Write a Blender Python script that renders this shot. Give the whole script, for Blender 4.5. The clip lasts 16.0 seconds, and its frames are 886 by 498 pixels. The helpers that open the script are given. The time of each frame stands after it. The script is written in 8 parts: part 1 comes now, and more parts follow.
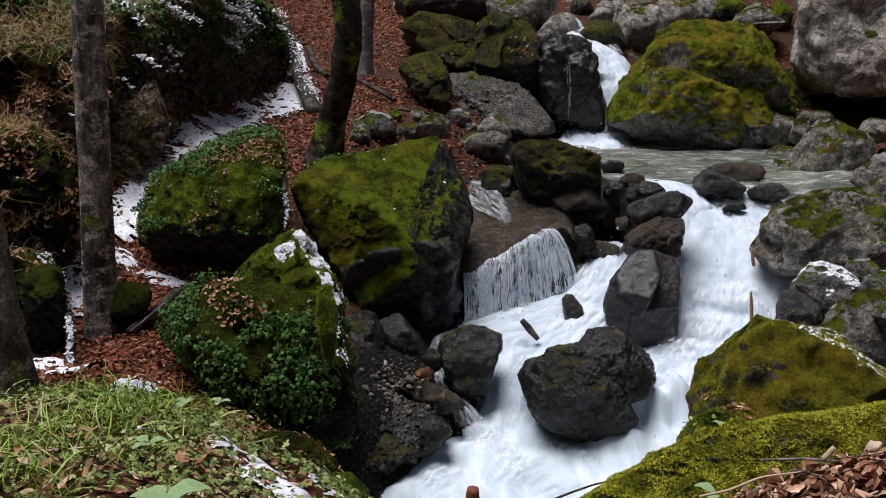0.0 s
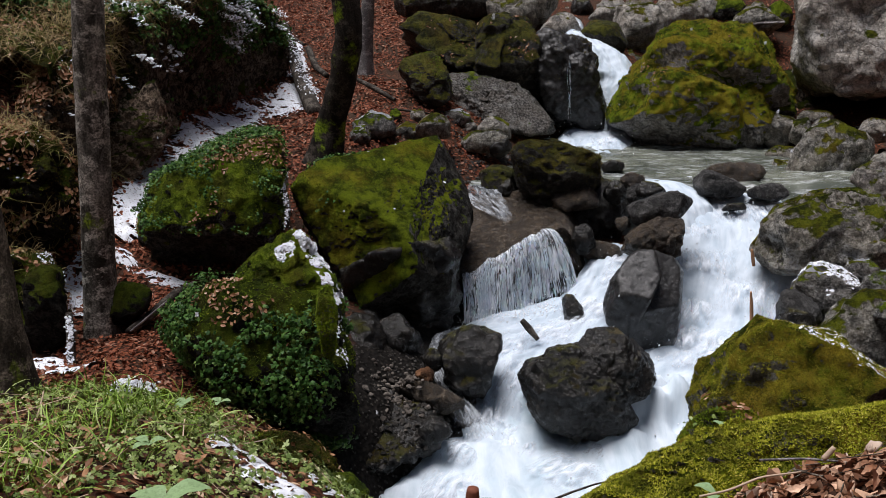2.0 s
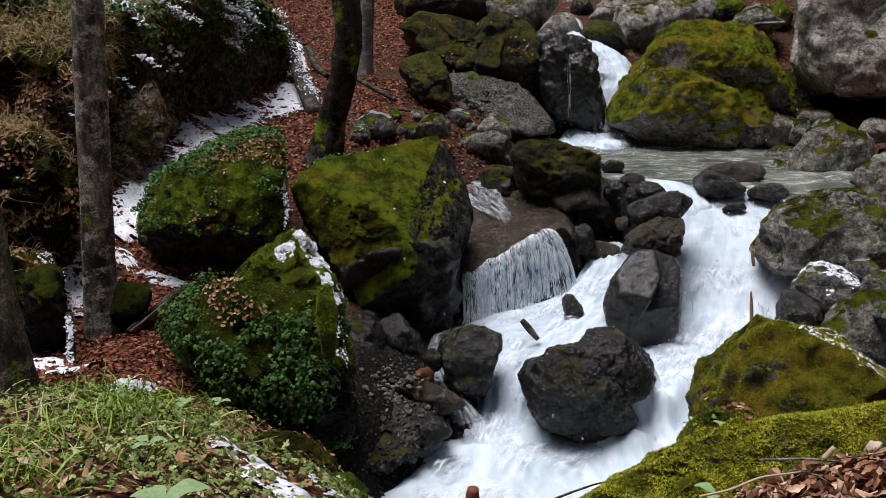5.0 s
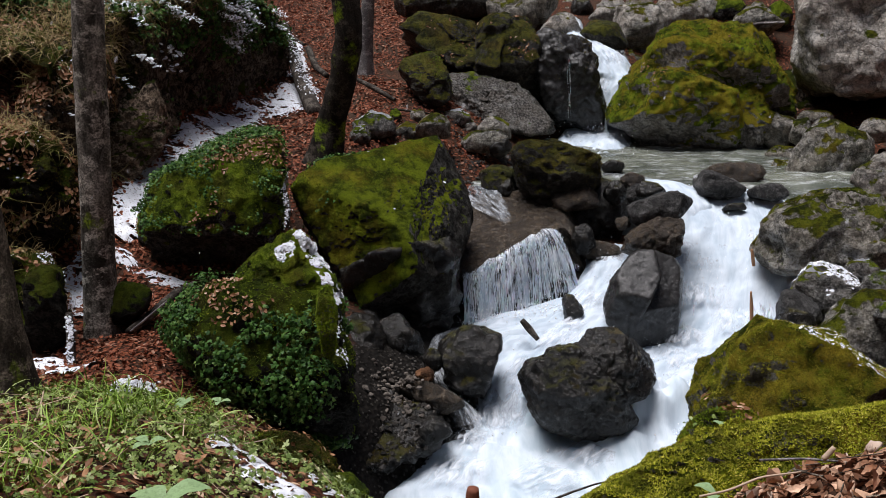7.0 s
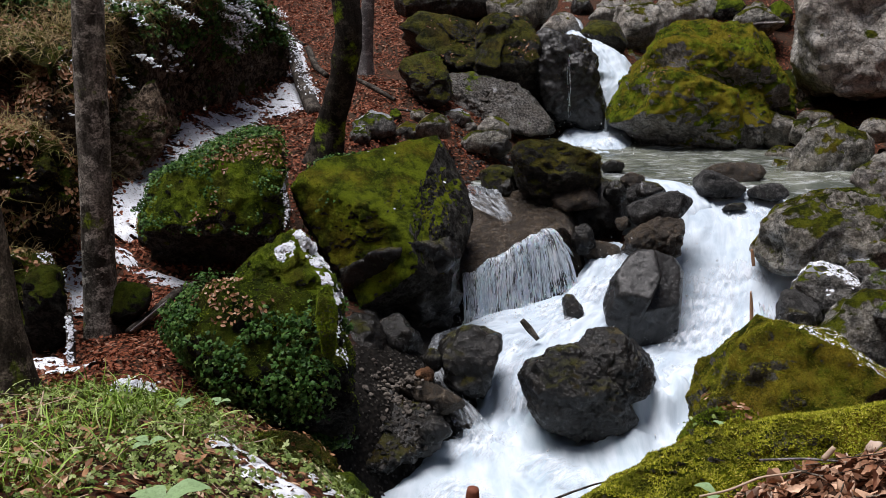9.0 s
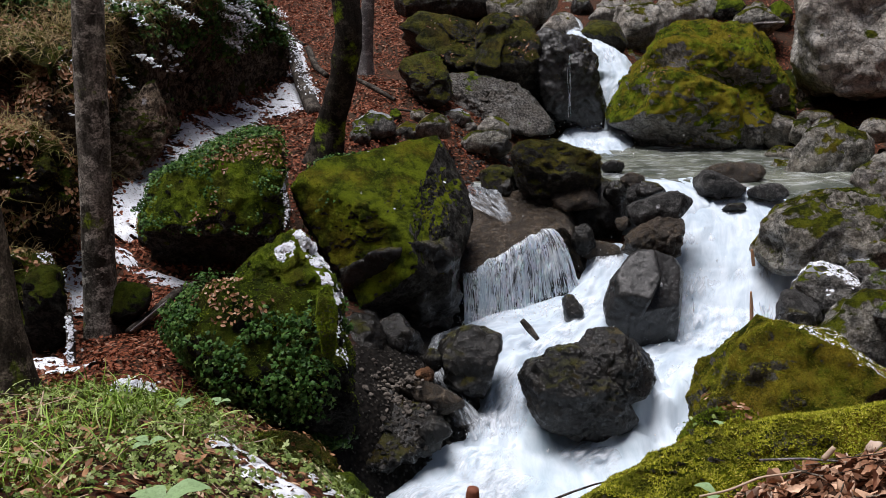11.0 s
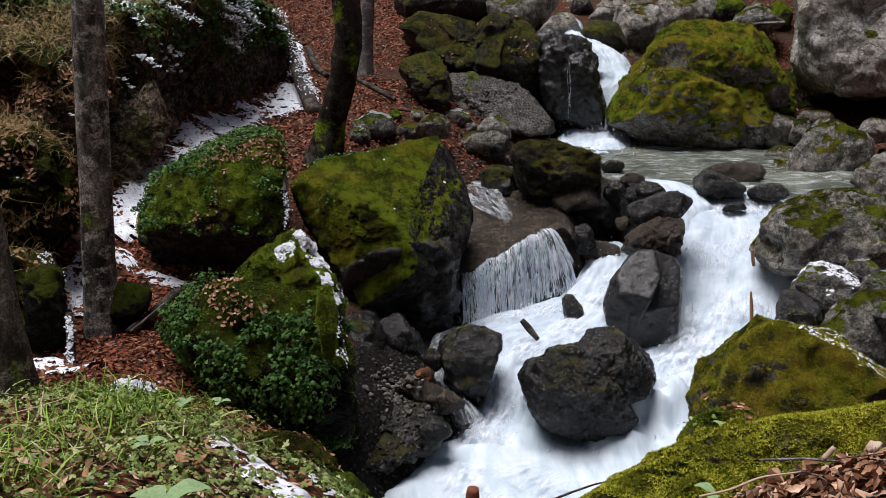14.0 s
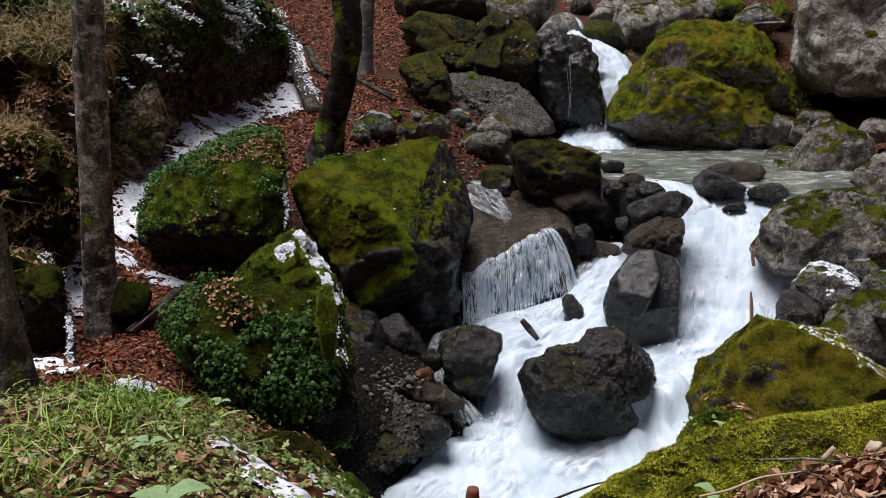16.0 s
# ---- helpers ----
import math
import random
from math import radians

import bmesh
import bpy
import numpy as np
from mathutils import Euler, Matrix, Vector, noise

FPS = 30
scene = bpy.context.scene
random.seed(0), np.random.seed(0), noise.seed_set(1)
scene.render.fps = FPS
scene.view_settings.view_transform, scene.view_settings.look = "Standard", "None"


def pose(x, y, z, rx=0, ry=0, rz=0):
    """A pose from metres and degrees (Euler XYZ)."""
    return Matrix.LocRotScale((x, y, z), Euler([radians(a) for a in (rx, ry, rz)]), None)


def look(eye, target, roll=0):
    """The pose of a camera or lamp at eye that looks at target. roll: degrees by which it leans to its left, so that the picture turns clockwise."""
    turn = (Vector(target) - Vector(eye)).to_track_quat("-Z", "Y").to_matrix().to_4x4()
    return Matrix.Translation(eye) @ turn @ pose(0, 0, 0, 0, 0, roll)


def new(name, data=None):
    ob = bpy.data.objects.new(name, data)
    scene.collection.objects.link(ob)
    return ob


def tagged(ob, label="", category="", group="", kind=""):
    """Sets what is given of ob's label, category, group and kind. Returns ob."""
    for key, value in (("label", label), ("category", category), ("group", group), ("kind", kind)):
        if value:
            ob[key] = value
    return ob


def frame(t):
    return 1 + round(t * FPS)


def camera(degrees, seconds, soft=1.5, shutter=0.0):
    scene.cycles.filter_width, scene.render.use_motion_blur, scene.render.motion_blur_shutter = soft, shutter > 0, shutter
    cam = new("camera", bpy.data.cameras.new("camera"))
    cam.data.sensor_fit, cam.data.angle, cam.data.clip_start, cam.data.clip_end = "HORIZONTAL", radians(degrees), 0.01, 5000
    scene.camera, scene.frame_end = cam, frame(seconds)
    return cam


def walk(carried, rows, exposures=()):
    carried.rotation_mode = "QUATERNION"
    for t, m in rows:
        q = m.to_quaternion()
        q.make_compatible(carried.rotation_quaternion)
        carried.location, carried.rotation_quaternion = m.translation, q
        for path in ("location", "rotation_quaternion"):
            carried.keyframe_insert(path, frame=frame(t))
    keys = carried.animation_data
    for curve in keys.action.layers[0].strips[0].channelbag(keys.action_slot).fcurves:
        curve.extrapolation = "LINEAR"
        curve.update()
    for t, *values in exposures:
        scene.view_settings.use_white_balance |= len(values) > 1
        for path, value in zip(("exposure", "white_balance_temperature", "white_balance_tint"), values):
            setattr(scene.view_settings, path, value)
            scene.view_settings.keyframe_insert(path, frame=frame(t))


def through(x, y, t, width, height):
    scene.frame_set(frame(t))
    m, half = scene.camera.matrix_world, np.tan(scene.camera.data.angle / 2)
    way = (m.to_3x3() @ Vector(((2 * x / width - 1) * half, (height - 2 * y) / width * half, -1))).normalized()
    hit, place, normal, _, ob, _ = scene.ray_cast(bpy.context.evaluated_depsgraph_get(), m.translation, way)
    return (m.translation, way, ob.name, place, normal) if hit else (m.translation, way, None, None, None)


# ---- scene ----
cam = camera(50, 16.0, soft=0.6, shutter=0.5)
EYE = Vector((0.0, 0.0, 3.0))
walk(cam, [(0.0, look(EYE, (0.0, 9.703, 0.581))), (16.0, look(EYE, (0.0, 9.703, 0.581)))],
     [(0.0, 0.14), (3.5, 0.18), (7.0, 0.23), (9.0, 0.27), (11.5, 0.27), (12.5, 0.21), (16.0, 0.20)])

# ---- world and light: a high, thin overcast over a wooded ravine ----
world = bpy.data.worlds.new("overcast_sky")
scene.world = world
world.use_nodes = True
_wn = world.node_tree.nodes
_sky = _wn.new("ShaderNodeTexSky")
_sky.sky_type, _sky.sun_disc = "NISHITA", False
_sky.sun_elevation, _sky.sun_rotation = radians(72), radians(-86)
_sky.dust_density = 4.0
_bg = _wn["Background"]
_bg.inputs["Strength"].default_value = 0.036
world.node_tree.links.new(_sky.outputs["Color"], _bg.inputs["Color"])

sun_data = bpy.data.lights.new("sun", "SUN")
sun_data.energy, sun_data.angle, sun_data.color = 3.7, radians(38), (1.0, 0.968, 1.0)
sun = new("sun", sun_data)
sun.matrix_world = look((-2.2, 0.3, 10.0), (0.0, 0.0, 0.0))


# ---- noise and mesh tools ----
def gnoise(p, freq=1.0, seed=0):
    """Gradient noise in about -1..1 at an (n, 3) array of places."""
    q = np.asarray(p, float) * freq + seed * 17.31
    i = np.floor(q).astype(np.int64)
    f = q - i
    w = f * f * f * (f * (f * 6 - 15) + 10)
    out = np.zeros(len(q))
    for dx in (0, 1):
        for dy in (0, 1):
            for dz in (0, 1):
                h = ((i[:, 0] + dx) * 73856093) ^ ((i[:, 1] + dy) * 19349663) ^ ((i[:, 2] + dz) * 83492791)
                h = (h ^ (h >> 13)) * 1274126177
                h = (h ^ (h >> 16)) & 0xFFFF
                a, b = h / 65536.0 * 2 * np.pi, ((h * 7919) & 0xFFFF) / 32768.0 - 1
                r = np.sqrt(1 - b * b)
                g = r * np.cos(a) * (f[:, 0] - dx) + r * np.sin(a) * (f[:, 1] - dy) + b * (f[:, 2] - dz)
                out += g * ((w[:, 0] if dx else 1 - w[:, 0]) * (w[:, 1] if dy else 1 - w[:, 1])
                            * (w[:, 2] if dz else 1 - w[:, 2]))
    return out * 1.5


def fbm(p, freq, octaves=4, seed=0, gain=0.5):
    total, amp = np.zeros(len(p)), 1.0
    for k in range(octaves):
        total += amp * gnoise(p, freq * 2.03 ** k, seed + k)
        amp *= gain
    return total


def facets_noise(p, cell, seed=0, sharp=9.0):
    """Broken stone: space falls into cells, each with a plane of its own tilt; about -0.4 to 0.4 times cell."""
    q = np.asarray(p, float) / cell
    base = np.floor(q).astype(np.int64)
    total, weight = np.zeros(len(q)), np.zeros(len(q))
    for dx in (-1, 0, 1):
        for dy in (-1, 0, 1):
            for dz in (-1, 0, 1):
                i = base + np.array([dx, dy, dz])
                h = (i[:, 0] * 73856093) ^ (i[:, 1] * 19349663) ^ (i[:, 2] * 83492791) ^ (seed * 2654435)
                h = (h ^ (h >> 13)) * 1274126177
                h = h ^ (h >> 16)
                u = np.stack([((h * m) >> 7 & 0xFFFF) / 65536.0 for m in (7919, 104729, 15485863, 32452843, 49979687, 67867967, 86028121)], 1)
                away = q - (i + u[:, :3])
                w = np.exp(-sharp * (away ** 2).sum(1) * 1.3)
                total += w * ((away * (u[:, 3:6] - 0.5)).sum(1) * 0.9 + (u[:, 6] - 0.5) * 0.35)
                weight += w
    return cell * total / (weight + 1e-12)


def raw_mesh(name, verts, faces, material=None, smooth=True):
    """A mesh from an (n, 3) array and an (m, k) array of equal-sized faces."""
    me = bpy.data.meshes.new(name)
    verts, faces = np.asarray(verts, np.float32), np.asarray(faces, np.int32)
    m, k = faces.shape
    me.vertices.add(len(verts))
    me.vertices.foreach_set("co", verts.ravel())
    me.loops.add(m * k)
    me.loops.foreach_set("vertex_index", faces.ravel())
    me.polygons.add(m)
    me.polygons.foreach_set("loop_start", np.arange(0, m * k, k, dtype=np.int32))
    me.polygons.foreach_set("loop_total", np.full(m, k, dtype=np.int32))
    me.polygons.foreach_set("use_smooth", np.full(m, smooth))
    me.update(calc_edges=True)
    me.validate()
    if material:
        me.materials.append(material)
    return me


def part(name, me, parent, label=""):
    """One mesh as a part under a thing or a part."""
    ob = new(name, me)
    ob.parent = parent
    return tagged(ob, label)


def grid_faces(nu, nv):
    a = (np.arange(nu - 1)[:, None] * nv + np.arange(nv - 1)[None, :]).ravel()
    return np.stack([a, a + nv, a + nv + 1, a + 1], 1)


_SPHERES = {}


def sphere(level):
    if level not in _SPHERES:
        bm = bmesh.new()
        bmesh.ops.create_icosphere(bm, subdivisions=level, radius=1)
        v = np.array([x.co[:] for x in bm.verts])
        f = np.array([[x.index for x in y.verts] for y in bm.faces])
        bm.free()
        _SPHERES[level] = (v / np.linalg.norm(v, axis=1)[:, None], f)
    return _SPHERES[level]


def normals_of(v, f):
    n = np.cross(v[f[:, 1]] - v[f[:, 0]], v[f[:, 2]] - v[f[:, 0]])
    out = np.zeros_like(v)
    for k in range(f.shape[1]):
        np.add.at(out, f[:, k], n)
    return out / (np.linalg.norm(out, axis=1)[:, None] + 1e-12)


def sample(v, f, count, rng):
    """Random places on a triangle mesh with their face normals."""
    n = np.cross(v[f[:, 1]] - v[f[:, 0]], v[f[:, 2]] - v[f[:, 0]])
    area = np.linalg.norm(n, axis=1)
    pick = rng.choice(len(f), count, p=area / area.sum())
    a, b = rng.random(count), rng.random(count)
    flip = a + b > 1
    a[flip], b[flip] = 1 - a[flip], 1 - b[flip]
    t = f[pick]
    p = v[t[:, 0]] + a[:, None] * (v[t[:, 1]] - v[t[:, 0]]) + b[:, None] * (v[t[:, 2]] - v[t[:, 0]])
    return p, n[pick] / (area[pick][:, None] + 1e-12)


def frames_for(n, rng, spread=0.5):
    """Random right-handed axes whose third axis is about n."""
    z = n + rng.normal(0, spread, n.shape)
    z /= np.linalg.norm(z, axis=1)[:, None] + 1e-9
    t = rng.normal(0, 1, n.shape)
    x = np.cross(t, z)
    x /= np.linalg.norm(x, axis=1)[:, None] + 1e-9
    return x, np.cross(z, x), z


def scatter(name, tv, tf, p, axes, size, material, smooth=False):
    """Many copies of one small shape joined into one mesh."""
    x, y, z = axes
    size = np.broadcast_to(np.asarray(size, float), (len(p),))[:, None, None]
    v = p[:, None, :] + size * (tv[None, :, 0:1] * x[:, None, :] + tv[None, :, 1:2] * y[:, None, :]
                                + tv[None, :, 2:3] * z[:, None, :])
    f = tf[None, :, :] + (np.arange(len(p)) * len(tv))[:, None, None]
    return raw_mesh(name, v.reshape(-1, 3), f.reshape(-1, tf.shape[1]), material, smooth)


# small shapes: a folded leaf, an ivy leaf and a moss tuft
LEAF_V = np.array([(0, -0.5, 0.0), (0.26, -0.22, 0.08), (0.30, 0.1, 0.12), (0, 0.55, 0.10), (-0.30, 0.1, 0.06),
                   (-0.26, -0.22, 0.1), (0, -0.05, 0.0)], float)
LEAF_F = np.array([(0, 1, 6), (1, 2, 6), (2, 3, 6), (3, 4, 6), (4, 5, 6), (5, 0, 6)])
IVY_V = np.array([(0, -0.4, 0), (0.30, -0.42, -0.06), (0.52, 0.0, -0.10), (0.2, 0.12, 0.03), (0, 0.62, -0.08),
                  (-0.2, 0.12, 0.03), (-0.52, 0.0, -0.10), (-0.30, -0.42, -0.06), (0, 0.0, 0.06)], float)
IVY_F = np.array([(0, 1, 8), (1, 2, 8), (2, 3, 8), (3, 4, 8), (4, 5, 8), (5, 6, 8), (6, 7, 8), (7, 0, 8)])
_rim = [(math.cos(k * 0.9) * (0.75 + 0.3 * (k * 5 % 7) / 7), math.sin(k * 0.9) * (0.6 + 0.4 * (k * 3 % 7) / 7), -0.12) for k in range(7)]
SCRAP_V = np.array(_rim + [(0.1, 0.05, 0.26)], float)
SCRAP_F = np.array([(k, (k + 1) % 7, 7) for k in range(7)])
_lobe = [(0, -0.42, 0), (0.10, -0.12, 0.02), (0.34, -0.20, -0.02), (0.46, 0.04, -0.06), (0.30, 0.20, -0.02), (0.10, 0.10, 0.04), (0.20, 0.36, 0.0), (0.06, 0.58, -0.06)]
HERB_V = np.array(_lobe + [(-x, y, z) for x, y, z in reversed(_lobe[1:])] + [(0, 0.02, 0.05)], float)
HERB_F = np.array([(k, (k + 1) % 15, 15) for k in range(15)])
TUFT_V = np.array([(-0.2, 0, -0.1), (0.2, 0, -0.1), (0.45, 0.45, 0.5), (0, -0.2, -0.1), (0, 0.2, -0.1), (-0.62, -0.1, 0.45),
                   (0.14, 0.14, -0.1), (-0.14, -0.14, -0.1), (0.15, -0.55, 0.55)], float)
TUFT_F = np.array([(0, 1, 2), (3, 4, 5), (6, 7, 8)])


# ---- materials ----
class Nodes:
    """A short hand for node materials."""

    def __init__(self, name):
        self.mat = bpy.data.materials.new(name)
        self.mat.use_nodes = True
        self.tree = self.mat.node_tree
        self.bsdf = self.tree.nodes["Principled BSDF"]
        self.where = self.tree.nodes.new("ShaderNodeNewGeometry")
        self.place = self.where.outputs["Position"]

    def link(self, a, b):
        self.tree.links.new(a, b)

    def put(self, socket, value):
        if isinstance(value, bpy.types.NodeSocket):
            self.link(value, socket)
        else:
            socket.default_value = value

    def noise(self, scale, detail=6, rough=0.6, distortion=0.0, vector=None):
        n = self.tree.nodes.new("ShaderNodeTexNoise")
        n.inputs["Scale"].default_value, n.inputs["Detail"].default_value = scale, detail
        n.inputs["Roughness"].default_value, n.inputs["Distortion"].default_value = rough, distortion
        self.link(vector or self.place, n.inputs["Vector"])
        return n.outputs["Fac"]

    def voronoi(self, scale, feature="F1", vector=None):
        n = self.tree.nodes.new("ShaderNodeTexVoronoi")
        n.feature = feature
        n.inputs["Scale"].default_value = scale
        self.link(vector or self.place, n.inputs["Vector"])
        return n.outputs["Distance"]

    def stretch(self, sx, sy, sz, vector=None):
        n = self.tree.nodes.new("ShaderNodeMapping")
        n.inputs["Scale"].default_value = (sx, sy, sz)
        self.link(vector or self.place, n.inputs["Vector"])
        return n.outputs["Vector"]

    def warp(self, vector, amount=0.35):
        """Bend a vector by noise, so that cracks wander."""
        n = self.tree.nodes.new("ShaderNodeTexNoise")
        n.inputs["Scale"].default_value, n.inputs["Detail"].default_value = 3.0, 5
        self.link(vector, n.inputs["Vector"])
        m = self.tree.nodes.new("ShaderNodeMix")
        m.data_type, m.blend_type = "RGBA", "ADD"
        m.inputs[0].default_value = amount
        self.link(vector, m.inputs[6])
        self.link(n.outputs["Color"], m.inputs[7])
        return m.outputs[2]

    def uv(self):
        return self.tree.nodes.new("ShaderNodeTexCoord").outputs["UV"]

    def math(self, op, a, b=0.0, c=0.0):
        n = self.tree.nodes.new("ShaderNodeMath")
        n.operation = op
        for s, v in zip(n.inputs, (a, b, c)):
            self.put(s, v)
        return n.outputs[0]

    def ramp(self, fac, lo, hi, a=0.0, b=1.0):
        n = self.tree.nodes.new("ShaderNodeMapRange")
        n.interpolation_type = "SMOOTHSTEP"
        for s, v in zip(n.inputs, (fac, lo, hi, a, b)):
            self.put(s, v)
        return n.outputs[0]

    def mix(self, fac, a, b):
        n = self.tree.nodes.new("ShaderNodeMix")
        n.data_type = "RGBA"
        self.put(n.inputs[0], fac)
        for s, v in ((n.inputs[6], a), (n.inputs[7], b)):
            self.put(s, (*v, 1) if isinstance(v, tuple) else v)
        return n.outputs[2]

    def up(self):
        n = self.tree.nodes.new("ShaderNodeSeparateXYZ")
        self.link(self.where.outputs["Normal"], n.inputs[0])
        return n.outputs[2]

    def toward(self, way):
        """How far the surface faces a given way."""
        n = self.tree.nodes.new("ShaderNodeVectorMath")
        n.operation = "DOT_PRODUCT"
        self.link(self.where.outputs["Normal"], n.inputs[0])
        n.inputs[1].default_value = Vector(way).normalized()
        return n.outputs["Value"]

    def island(self):
        return self.where.outputs["Random Per Island"]

    def each(self):
        return self.tree.nodes.new("ShaderNodeObjectInfo").outputs["Random"]

    def bump(self, height, strength=0.5, distance=0.02):
        n = self.tree.nodes.new("ShaderNodeBump")
        n.inputs["Strength"].default_value, n.inputs["Distance"].default_value = strength, distance
        self.link(height, n.inputs["Height"])
        self.link(n.outputs[0], self.bsdf.inputs["Normal"])

    def done(self, colour, rough=0.8, **more):
        self.put(self.bsdf.inputs["Base Color"], (*colour, 1) if isinstance(colour, tuple) else colour)
        self.put(self.bsdf.inputs["Roughness"], rough)
        self.bsdf.inputs["Specular IOR Level"].default_value = 0.1
        for k, v in more.items():
            self.put(self.bsdf.inputs[k.replace("_", " ").title().replace("Ior ", "IOR ")], v)
        return self.mat


MOSS_A, MOSS_B, MOSS_C = (0.042, 0.068, 0.008), (0.235, 0.33, 0.020), (0.46, 0.37, 0.04)


def rock_material(name, dark, light, moss=0.0, snow=0.0, wet=0.0, litter=0.0, scale=1.0, yellow=0.3, steep=0.75, tone=(1.0, 1.0, 1.0), facing=None, blotch=2.4, relief=1.0):
    """Weathered stone; moss and snow settle on what faces up, broken by noise. moss, snow: how far they reach, 0 to 1."""
    k = Nodes(name)
    coarse, mid, fine = k.noise(2.4 * scale, 8, 0.7), k.noise(15 * scale, 9, 0.75 - 0.12 * wet, 0.2), k.noise(60 * scale, 6, 0.75)
    big = k.noise(6.5 * scale, 10, 0.75, 0.1)
    stone = k.mix(k.ramp(mid, 0.44 + 0.03 * wet, 0.56 + 0.12 * wet), dark, light)
    stone = k.mix(k.ramp(big, 0.40, 0.52, 0.65, 0.0), stone, tuple(c * 0.55 for c in dark))
    stone = k.mix(k.ramp(coarse, 0.40, 0.60, 0.0, 0.4), stone, tuple((a + b) / 2 * t for a, b, t in zip(dark, light, (1.12 - 0.1 * wet, 1.0, 0.86 + 0.12 * wet))))
    crease = k.ramp(k.math("ABSOLUTE", k.math("SUBTRACT", k.noise(5.0 * scale, 8, 0.65, 0.15), 0.5)), 0.0, 0.045)
    spots = k.ramp(k.voronoi(22 * scale, vector=k.warp(k.place, 0.06)), 0.08, 0.26, 1.0, 0.0)
    lichen = k.math("MULTIPLY", spots, k.ramp(k.noise(3.1, 6, 0.7), 0.50, 0.62))
    patch = k.ramp(k.math("ADD", k.math("MULTIPLY", k.noise(4.2, 9, 0.78), 0.75), k.math("MULTIPLY", fine, 0.25)), 0.52, 0.58)
    stone = k.mix(k.math("MULTIPLY", patch, 0.55 - 0.2 * wet), stone, tuple(min(0.6, c * 1.55) for c in light))
    stone = k.mix(k.math("MULTIPLY", lichen, 0.45 * (1 - wet)), stone, tuple(min(0.6, c * 1.9 + 0.05) for c in light))
    stone = k.mix(k.ramp(fine, 0.36, 0.52, 0.45, 0.0), stone, tuple(c * 0.3 for c in dark))
    # pale grain; on wet stone the extra brightness paints glints into the colour
    stone = k.mix(k.ramp(fine, 0.58 + 0.04 * wet, 0.68, 0.0, 0.6), stone, tuple(min(0.65, c * 1.8 + 0.09 * wet) for c in light))
    crack = k.ramp(k.voronoi(1.7 * scale, "DISTANCE_TO_EDGE", k.warp(k.stretch(0.8, 0.8, 1.9))), 0.0, 0.02, 1.0, 0.0)
    crack = k.math("MULTIPLY", crack, k.ramp(k.noise(2.0, 3), 0.45, 0.6))
    stone = k.mix(k.math("MULTIPLY", crack, 0.4 * (1 - wet)), stone, tuple(c * 0.15 for c in dark))
    stone = k.mix(k.math("MULTIPLY", k.math("SUBTRACT", 1.0, crease), 0.5 - 0.45 * wet), stone, tuple(c * 0.25 for c in dark))
    height = k.math("ADD", k.math("MULTIPLY", crack, -0.4 * (1 - wet)), k.math("ADD", k.math("ADD", mid, k.math("MULTIPLY", crease, 0.35 - 0.25 * wet)), k.math("MULTIPLY", fine, 0.5)))
    colour, rough = stone, 0.8 - 0.48 * wet
    up = k.up()
    if moss > 0:
        field = k.math("ADD", k.math("MULTIPLY", k.noise(2.1, 8, 0.7), blotch), k.math("MULTIPLY", k.toward(facing) if facing else up, steep))
        mask = k.ramp(field, 2.0 - 1.1 * moss, 2.14 - 1.1 * moss)
        young, old, gold = (tuple(a * b for a, b in zip(c, tone)) for c in (MOSS_B, MOSS_A, MOSS_C))
        shade = k.noise(5.0, 8, 0.7)
        clump = k.noise(130, 5, 0.7)
        green = k.mix(k.ramp(shade, 0.40, 0.60), old, young)
        green = k.mix(k.ramp(k.noise(2.3, 6, 0.65), 0.46, 0.64, 0.0, yellow), green, gold)
        green = k.mix(k.ramp(clump, 0.36, 0.56, 0.45, 0.0), green, (0.020, 0.024, 0.004))
        green = k.mix(k.ramp(k.noise(11, 8, 0.7), 0.36, 0.50, 0.55, 0.0), green, tuple(0.6 * c for c in old))
        colour = k.mix(mask, colour, green)
        rough = k.ramp(mask, 0, 1, 0.8 - 0.48 * wet, 0.95)
        height = k.math("ADD", height, k.math("MULTIPLY", mask, k.math("ADD", k.math("MULTIPLY", clump, 1.6), 1.2)))
    if litter > 0:
        field = k.math("ADD", k.math("MULTIPLY", k.noise(2.7, 5), 1.6), k.math("MULTIPLY", up, 0.7))
        mask = k.ramp(field, 1.9 - litter, 2.0 - litter)
        colour = k.mix(mask, colour, k.mix(k.ramp(k.voronoi(24), 0.1, 0.5), (0.20, 0.075, 0.03), (0.06, 0.025, 0.012)))
    if snow > 0:
        field = k.math("ADD", k.math("MULTIPLY", k.noise(4.5, 7, 0.7), 1.1), k.math("MULTIPLY", up, 1.0))
        mask = k.ramp(field, 1.86 - snow, 1.90 - snow)
        colour = k.mix(mask, colour, (0.82, 0.85, 0.90))
        height = k.math("ADD", height, k.math("MULTIPLY", mask, 2.0))
    k.bump(height, relief * (1.0 - 0.2 * wet), 0.07 - 0.02 * wet)
    if wet > 0.9:
        rough = k.ramp(mid, 0.40, 0.60, 0.5, 0.20)
    return k.done(colour, rough, specular_ior_level=0.08 + 0.30 * wet)


